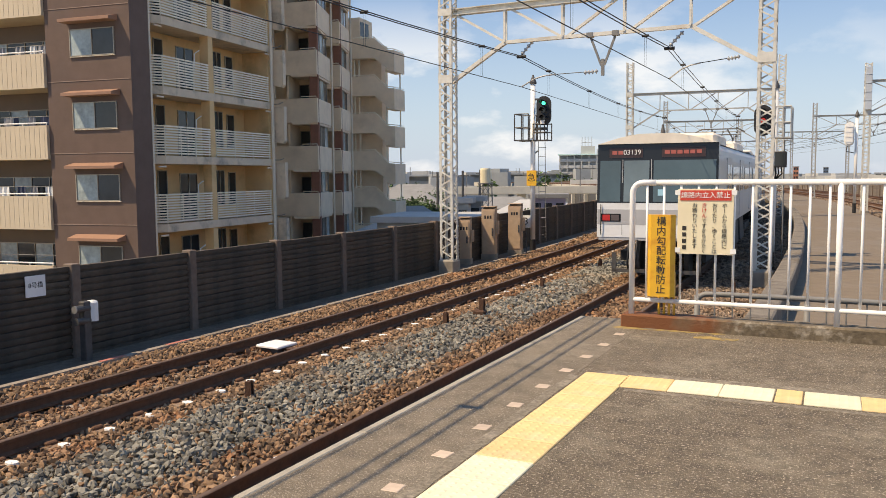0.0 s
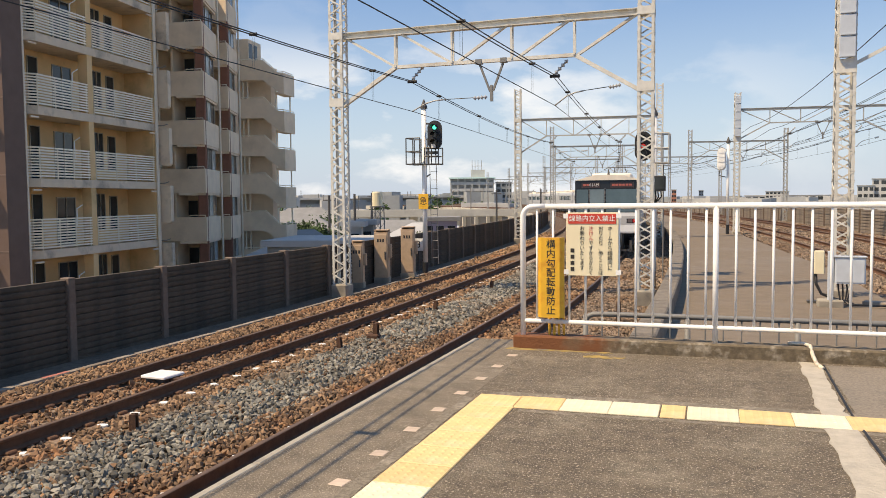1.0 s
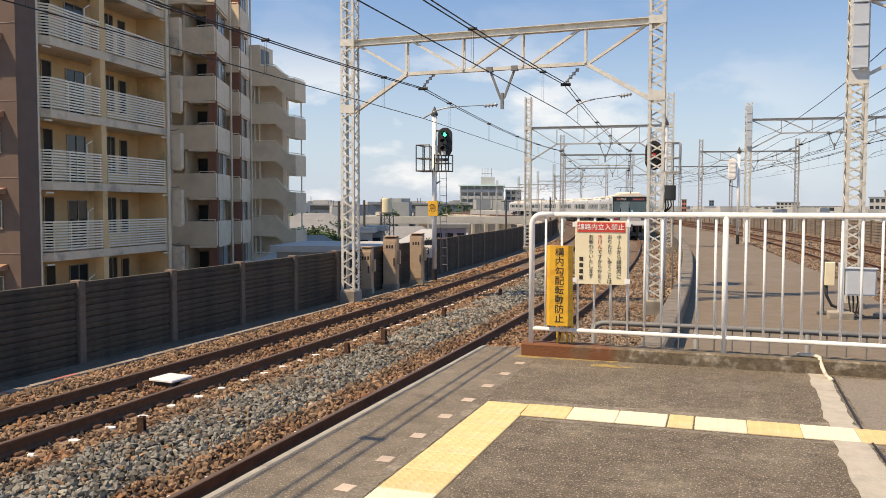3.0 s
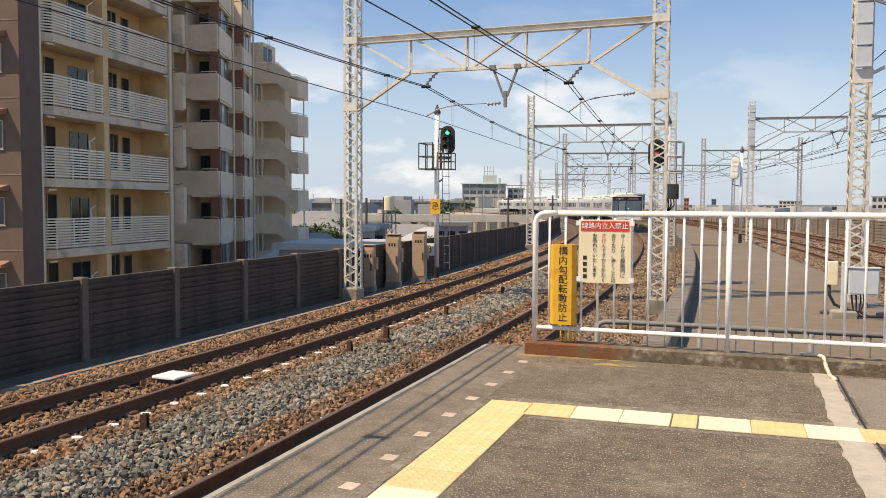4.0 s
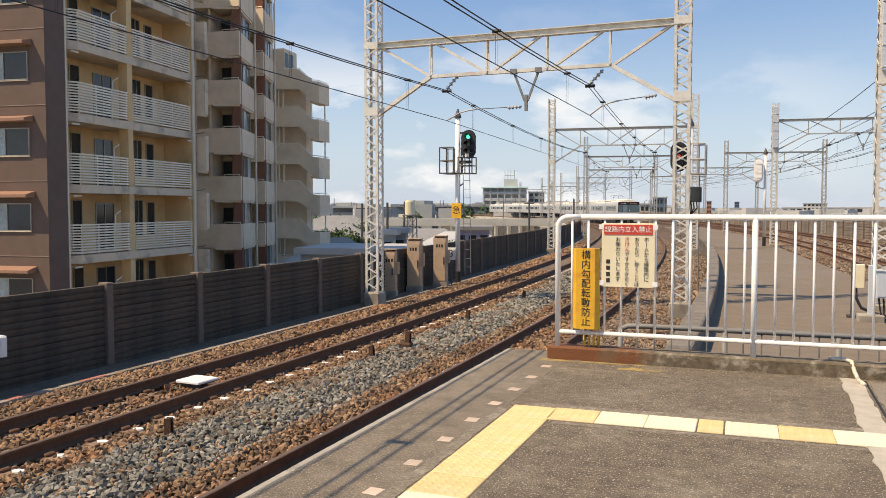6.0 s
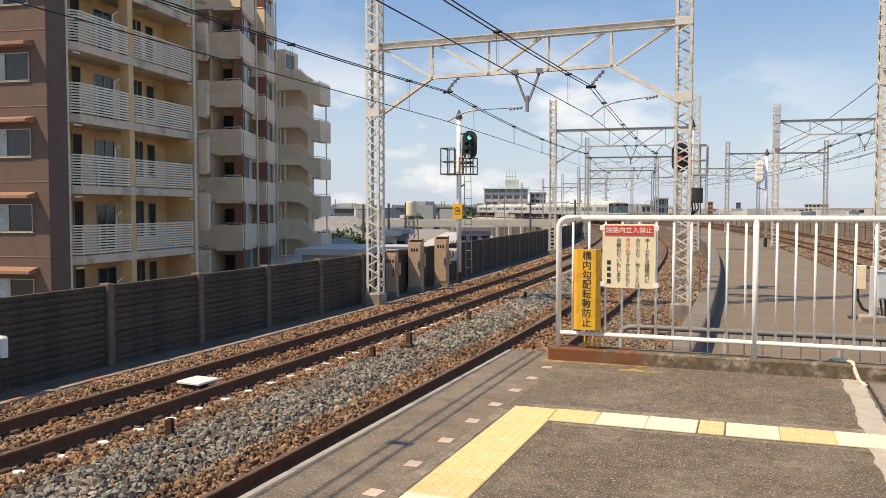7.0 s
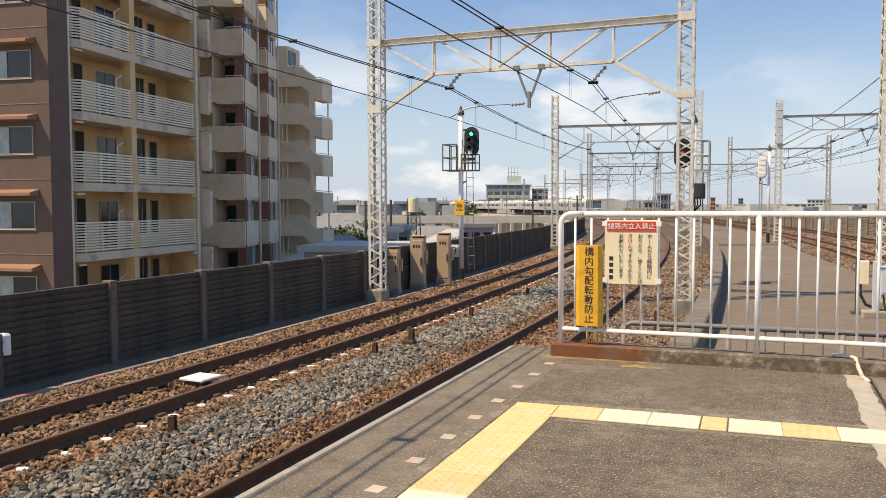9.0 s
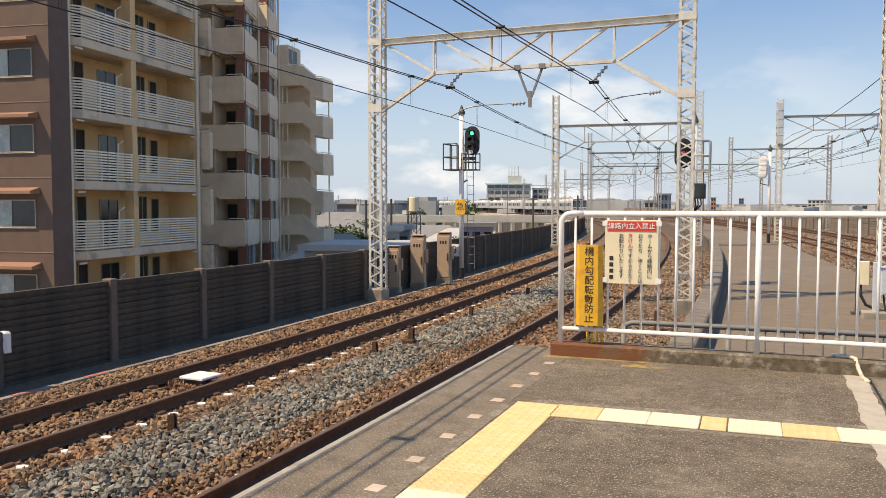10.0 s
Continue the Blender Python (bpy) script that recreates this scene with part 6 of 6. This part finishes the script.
M_PIPE_OLD = mat("grimy_white_plastic", (0.66, 0.58, 0.46), 0.6, var=0.2, scale=30.0, second=(0.34, 0.28, 0.21), spots=0.4, spot_scale=18.0)
pipe = thing("white_pipe", "short bent white plastic pipe lying over the curb", "pipe", pose(0.60, 7.0, 0.0))
part("tube", Build().tube([(-0.12, 0.18, 0.125), (0.0, 0.16, 0.13), (0.04, 0.10, 0.125), (0.055, 0.02, 0.06), (0.075, -0.08, 0.014), (0.10, -0.22, 0.014)], 0.016, 8), M_PIPE_OLD, pipe, smooth=True)

# ---- town ----
M_ROOF_GREY = mat("grey_roof_tile", (0.24, 0.235, 0.225), 0.8, var=0.12, scale=1.0)
M_ROOF_PALE = mat("pale_sheet_roof", (0.45, 0.44, 0.42), 0.7, var=0.08, scale=0.6)
M_CITY_PALE = mat("pale_town_wall", (0.48, 0.47, 0.44), 0.85, var=0.08, scale=0.3)
M_CITY_GREY = mat("grey_town_wall", (0.33, 0.34, 0.33), 0.85, var=0.08, scale=0.3)
M_CITY_LILAC = mat("lilac_town_wall", (0.45, 0.38, 0.45), 0.85, var=0.06, scale=0.5)
M_CITY_RED = mat("orange_town_tower", (0.42, 0.17, 0.10), 0.85, var=0.06, scale=0.5)
M_CITY_BLUE = mat("blue_glass_facade", (0.10, 0.14, 0.20), 0.3, var=0.1, scale=0.5)
M_MINT = mat("mint_green_roof", (0.60, 0.80, 0.74), 0.6, var=0.05, scale=0.3)
M_DECK = mat("pale_viaduct_concrete", (0.56, 0.52, 0.44), 0.85, var=0.08, scale=0.4, second=(0.40, 0.37, 0.32), spots=0.4, spot_scale=0.3)
M_LEAF = mat("summer_foliage", (0.055, 0.095, 0.03), 0.8, var=0.3, scale=0.8, island=0.45)
M_BARK = mat("grey_brown_bark", (0.13, 0.10, 0.075), 0.9, var=0.2, scale=6.0, bump=0.4)


def town_block(x, y, w, d, top, yaw, floors, cols, material, label, name="town_building", roof=None, base=GROUND_Z, cat="building"):
    t = thing(name, label, cat, pose(x, y, base, 0, 0, yaw))
    h = top - base
    part("wall", Build().box(-w / 2, w / 2, -d / 2, d / 2, 0, h), material, t)
    part("roof", Build().box(-w / 2 - 0.3, w / 2 + 0.3, -d / 2 - 0.3, d / 2 + 0.3, h, h + 0.35), roof or M_CITY_GREY, t)
    fh = h / floors
    pane = Build().box(-w / cols * 0.34, w / cols * 0.34, -0.06, 0.0, -fh * 0.26, fh * 0.26).mesh("window", M_GLASS_DARK)
    for i in range(floors):
        for j in range(cols):
            part("window", pane, None, t, at=pose(-w / 2 + w * (j + 0.5) / cols, -d / 2 - 0.002, fh * (i + 0.55)))
    return t


def gallery_block(x, y, w, d, top, yaw, floors, material, label, roof):
    """A slab block with open access galleries."""
    t = thing("housing_block", label, "building", pose(x, y, GROUND_Z, 0, 0, yaw))
    h = top - GROUND_Z
    part("core", Build().box(-w / 2, w / 2, -d / 2 + 1.6, d / 2, 0, h), M_CITY_GREY, t)
    fh = h / floors
    for i in range(floors):
        part("gallery", Build().box(-w / 2 - 0.4, w / 2 + 0.4, -d / 2, -d / 2 + 1.598, fh * i, fh * i + 0.3).box(-w / 2 - 0.4, w / 2 + 0.4, -d / 2, -d / 2 + 0.15, fh * i + 0.3, fh * i + fh * 0.45), material, t)
    for j in range(7):
        xx = -w / 2 + w * j / 6
        part("column", Build().box(xx - 0.25, xx + 0.25, -d / 2 - 0.2, -d / 2 - 0.004, 0, h), material, t)
    part("roof", Build().box(-w / 2 - 1, w / 2 + 1, -d / 2 - 1, d / 2, h, h + 0.6), roof, t)
    return t


g = gallery_block(-116.3, 383.0, 20.0, 14.0, 10.4, 16, 6, M_CITY_PALE, "pale apartment slab with galleries and a mint green roof", M_MINT)
part("roof_house", Build().box(-0.5, 6.0, -4, 3, 18.62, 22.2), M_CITY_PALE, g)
for x in (0.0, 1.4, 2.8, 4.5):
    part("antenna", Build().tube([(x, 0, 22.2), (x, 0, 26.8)], 0.14, 6), M_CITY_GREY, g)
part("antenna_frame", Build().box(-0.2, 4.7, -0.1, 0.1, 24.0, 24.2), M_CITY_GREY, g)
town_block(-104.0, 395.0, 7.5, 10, 8.6, 16, 6, 3, M_CITY_GREY, "grey apartment tower beside a mint roofed slab")
gallery_block(-152.0, 262.0, 46.0, 16.0, 1.2, 29, 3, M_CITY_GREY, "long low grey parking deck with open storeys", M_CITY_PALE)
gallery_block(-128, 330.0, 40.0, 14.0, 1.6, 24, 3, M_CITY_GREY, "long low grey building with open storeys", M_CITY_GREY)


def road_viaduct():
    t = thing("road_viaduct", "pale concrete road viaduct on square piers", "viaduct")
    a, b = Vector((-112, 116, 0)), Vector((-16, 156, 0))
    v = (b - a)
    L = v.length
    m = Matrix.Translation(a) @ pose(0, 0, 0, 0, 0, math.degrees(math.atan2(v.y, v.x)))
    part("deck", Build().box(0, L, -4, 4, -2.0, -1.3, m), M_DECK, t)
    part("parapet", Build().box(0, L, -4.2, -4.004, -1.9, -0.72, m), M_DECK, t)
    part("parapet", Build().box(0, L, 4.004, 4.2, -1.9, -0.72, m), M_DECK, t)
    n = 14
    for i in range(n):
        x = L * (i + 0.5) / n
        part("pier", Build().box(x - 0.7, x + 0.7, -2.5, 2.5, GROUND_Z, -2.0, m), M_DECK, t)
        if i % 2:
            part("lamp_post", Build().tube([m @ Vector((x, 4.1, -0.9)), m @ Vector((x, 4.1, 2.4)), m @ Vector((x + 0.2, 3.0, 2.7))], 0.06, 5), M_FENCE_GREY, t)


road_viaduct()


def water_tower():
    t = thing("water_tank", "cream water tank raised on a steel lattice stand", "water tank", pose(-27.9, 64.5, GROUND_Z))
    part("tank", Build().tube([(0, 0, 8.3), (0, 0, 8.32), (0, 0, 9.4), (0, 0, 9.52)], [0.40, 0.44, 0.44, 0.40], 20), M_SIGN_CREAM, t)
    part("deck", Build().box(-0.5, 0.5, -0.5, 0.5, 8.2, 8.3), M_FENCE_GREY, t)
    for sx in (-1, 1):
        for sy in (-1, 1):
            part("leg", Build().tube([(sx * 0.55, sy * 0.55, 0), (sx * 0.40, sy * 0.40, 8.2)], 0.045, 6), M_FENCE_GREY, t)
    for i in range(6):
        z0, z1 = 1.0 + i * 1.2, 2.2 + i * 1.2
        for sy in (-0.48, 0.48):
            part("brace", Build().tube([(-0.48, sy, z0), (0.48, sy, z1)], 0.025, 5), M_FENCE_GREY, t)
            part("brace", Build().tube([(0.48, sy, z0), (-0.48, sy, z1)], 0.025, 5), M_FENCE_GREY, t)


water_tower()


def town_house(x, y, w, d, eave, ridge, yaw, wall, roof, label):
    t = thing("town_house", label, "house", pose(x, y, GROUND_Z, 0, 0, yaw), group="houses of the town")
    e, r = eave - GROUND_Z, ridge - GROUND_Z
    part("wall", Build().box(-w / 2, w / 2, -d / 2, d / 2, 0, e), wall, t)
    o = 0.4
    p = [(-w / 2 - o, -d / 2 - o, e), (w / 2 + o, -d / 2 - o, e), (w / 2 + o, d / 2 + o, e), (-w / 2 - o, d / 2 + o, e), (-w / 4, 0, r), (w / 4, 0, r)]
    part("roof", Build().add(p, [(3, 2, 1, 0), (0, 1, 5, 4), (1, 2, 5), (2, 3, 4, 5), (3, 0, 4)]), roof, t)
    for i in range(2):
        for zz in (1.2, 3.9):
            if zz + 1.2 < e:
                part("window", Build().box(-w / 4 + i * w / 2 - 0.7, -w / 4 + i * w / 2 + 0.7, -d / 2 - 0.05, -d / 2 - 0.002, zz, zz + 1.2), M_GLASS_DARK, t)


for args in ((-34.5, 62.0, 7, 6, -2.6, -1.2, 30, M_CITY_GREY, M_ROOF_GREY),
             (-48.5, 88.0, 9, 8, -2.2, -0.6, 24, M_CITY_PALE, M_ROOF_GREY), (-56.0, 104.0, 9, 8, -1.8, 0.2, 26, M_CITY_GREY, M_ROOF_GREY), (-40.5, 100.0, 8, 7, -2.8, -1.4, 20, M_CITY_PALE, M_ROOF_GREY),
             (-33.0, 92.0, 9, 7, -2.8, -1.5, 16, M_CITY_GREY, M_ROOF_PALE), (-60.0, 86.0, 9, 8, -2.9, -1.2, 35, M_CITY_PALE, M_ROOF_PALE), (-31.0, 55.5, 8, 6, -3.2, -2.2, 24, M_CITY_PALE, M_ROOF_PALE), (-24.0, 58.0, 5, 5, -2.9, -1.9, 24, M_CITY_GREY, M_ROOF_GREY), (-44.0, 74.0, 8, 7, -2.6, -1.3, 30, M_CITY_PALE, M_ROOF_GREY)):
    town_house(*args, "low town house with a grey hipped roof below the tracks")
town_block(-24.9, 72.0, 3.0, 4, -0.72, 18, 3, 3, M_CITY_LILAC, "small lilac rendered building beyond the wall", roof=M_ROOF_GREY)
town_block(-21.6, 44.5, 7.0, 6, -1.30, 12, 2, 4, M_CITY_GREY, "flat-roofed pale building below the tracks", roof=M_ROOF_PALE)
town_block(-22.8, 49.2, 0.75, 1.4, -0.45, 18, 3, 1, M_CITY_PALE, "narrow pale rooftop stair house", roof=M_ROOF_PALE)
town_block(-23.3, 52.2, 0.85, 1.4, -0.42, 18, 3, 1, M_CITY_GREY, "narrow grey rooftop stair house", roof=M_ROOF_PALE)
town_block(44.0, 640.0, 66.0, 12, 1.0, -4, 2, 14, M_CITY_PALE, "long low white warehouse far across the town", roof=M_ROOF_PALE)
town_block(30.0, 590.0, 14, 10, 3.6, -4, 5, 6, M_CITY_PALE, "white apartment block far across the town")
town_block(60.0, 430.0, 7, 8, 5.2, -8, 4, 3, M_CITY_PALE, "white house block behind the inner wall")
town_block(71.0, 432.0, 16, 10, 8.2, -8, 5, 5, M_CITY_PALE, "larger white house block behind the inner wall")
town_block(-25.0, 415.0, 2.2, 4, 4.1, 4, 6, 2, M_CITY_RED, "slim orange-red tower block far across the town")
town_block(-19.0, 629.0, 3.2, 4, 5.0, 3, 7, 2, M_CITY_BLUE, "dark slim tower block far across the town")
town_block(-29.6, 257.0, 4.0, 5, 4.1, 7, 5, 4, M_CITY_BLUE, "dark blue glazed building beyond the tracks")
town_block(-34.0, 262.0, 4.0, 5, 2.0, 7, 4, 3, M_CITY_PALE, "pale low building beyond the tracks")


def far_town():
    """Low roofs far away, too many to tell apart."""
    rng = random.Random(21)
    b1, b2 = Build(), Build()
    for i in range(900):
        az = radians(rng.uniform(-16, 48))
        D = rng.uniform(230, 1500)
        x, y = -D * math.sin(az), D * math.cos(az)
        if D < 320 and az < radians(9):
            continue
        w, d = rng.uniform(5, 17) * (0.6 + D / 1500), rng.uniform(8, 16)
        top = rng.choice((0, 1.0, -0.5, -1.5, -2, 0.5, 2.2, 4.0)) * (0.5 + D / 900) + rng.uniform(-1.2, 0.8)
        if az < radians(6):
            top = min(top, rng.uniform(-2.5, 1.2))
        (b1 if rng.random() < 0.55 else b2).box(-w / 2, w / 2, -d / 2, d / 2, GROUND_Z, top, pose(x, y, 0, 0, 0, math.degrees(az) + rng.uniform(-25, 25)))
    tagged(part("far_town", b1, M_CITY_PALE), "low pale roofs and blocks of the far town", "far town", kind="stuff")
    tagged(part("far_town", b2, M_CITY_GREY), "low grey roofs and blocks of the far town", "far town", kind="stuff")
    b3 = Build()
    for i in range(40):
        az = radians(rng.uniform(4, 40))
        D = rng.uniform(180, 600)
        x, y = -D * math.sin(az), D * math.cos(az)
        b3.tube([(x, y, GROUND_Z), (x, y, rng.uniform(2, 6) * (0.4 + D / 700))], 0.08 + D / 4000, 5)
    tagged(part("far_poles", b3, M_FENCE_GREY), "thin poles and aerials standing over the far town", "poles", kind="stuff")


far_town()


def leaves(b, centre, r, n, size, rng):
    for _ in range(n):
        d = Vector((rng.gauss(0, 1), rng.gauss(0, 1), rng.gauss(0, 0.8))).normalized() * r * rng.uniform(0.45, 1.05)
        p = Vector(centre) + d
        a = Vector((rng.uniform(-1, 1), rng.uniform(-1, 1), rng.uniform(-0.6, 0.6))).normalized() * size
        c = a.cross(Vector((rng.uniform(-1, 1), rng.uniform(-1, 1), rng.uniform(-1, 1)))).normalized() * size * 0.6
        b.add([p - a, p + c, p + a, p - c], [(0, 1, 2, 3)])


def tree(x, y, top, spread, seed, leaf=0.16):
    rng = random.Random(seed)
    t = thing("tree", "leafy green tree among the town roofs", "tree", pose(x, y, GROUND_Z), group="trees of the town")
    h = top - GROUND_Z
    part("trunk", Build().tube([(0, 0, -0.1), (0.05, 0, h * 0.3), (0, 0.1, h * 0.6)], [0.22, 0.16, 0.08], 8), M_BARK, t)
    b = Build()
    for i in range(16):
        c = (rng.uniform(-1, 1) * spread, rng.uniform(-1, 1) * spread, h * rng.uniform(0.5, 0.92))
        part("limb", Build().tube([(0, 0, h * 0.35), Vector((0, 0, h * 0.5)).lerp(Vector(c), 0.5), c], [0.07, 0.05, 0.02], 5), M_BARK, t)
        leaves(b, c, spread * rng.uniform(0.3, 0.55), 130, leaf, rng)
    tagged(part("crown", b, M_LEAF, t), kind="stuff")


for i, (x, y, top, sp) in enumerate(((-33.5, 66.0, -1.5, 1.2), (-36.0, 69.0, -1.0, 1.4), (-31.5, 70.0, -1.7, 1.1), (-44.0, 80.0, -0.9, 1.6), (-50.0, 98.0, -0.5, 2.2), (-30.0, 84.0, -1.3, 1.5))):
    tree(x, y, top, sp, 30 + i)


def far_trees():
    rng = random.Random(77)
    b = Build()
    for i in range(44):
        az = radians(rng.uniform(12, 40))
        D = rng.uniform(220, 420)
        c = (-D * math.sin(az), D * math.cos(az), GROUND_Z + rng.uniform(4, 7.5))
        leaves(b, c, rng.uniform(2, 3.5), 60, 0.8, rng)
    tagged(part("far_trees", b, M_LEAF), "dark green clumps of far trees", "trees", kind="stuff")


far_trees()
for x, y, z in ((-40.8, 81.2, 1.75), (-38.2, 82.1, 1.85), (-52.0, 118.0, 2.2), (-30.5, 112.0, 2.4), (-26.0, 120.0, 2.5)):
    t = thing("utility_pole", "dark utility pole standing among the roofs", "utility pole", pose(x, y, GROUND_Z), group="utility poles")
    part("pole", Build().tube([(0, 0, 0), (0, 0, z - GROUND_Z)], [0.17, 0.13], 8), M_STEEL_DARK, t)
    part("crossarm", Build().box(-0.7, 0.7, -0.05, 0.05, z - GROUND_Z - 0.6, z - GROUND_Z - 0.48), M_STEEL_DARK, t)



# ---- motion ----
def train_at(t):
    """How far along the near track the train's rear end stands at t seconds."""
    ts, ss = [p[0] for p in TRAIN_S], [p[1] for p in TRAIN_S]
    return float(np.interp(t, ts, ss))


def motions():
    for car, back in CARS:
        rows = []
        for i in range(21):
            t = i * 0.5
            s = train_at(t) + back
            a, b = on(NEAR, s, 0, RAIL_Z), on(NEAR, s + CAR_L, 0, RAIL_Z)
            rows.append((t, Matrix.Translation(a) @ pose(0, 0, 0, 0, 0, math.degrees(math.atan2(b.y - a.y, b.x - a.x)) - 90)))
        walk(car, rows)


motions()
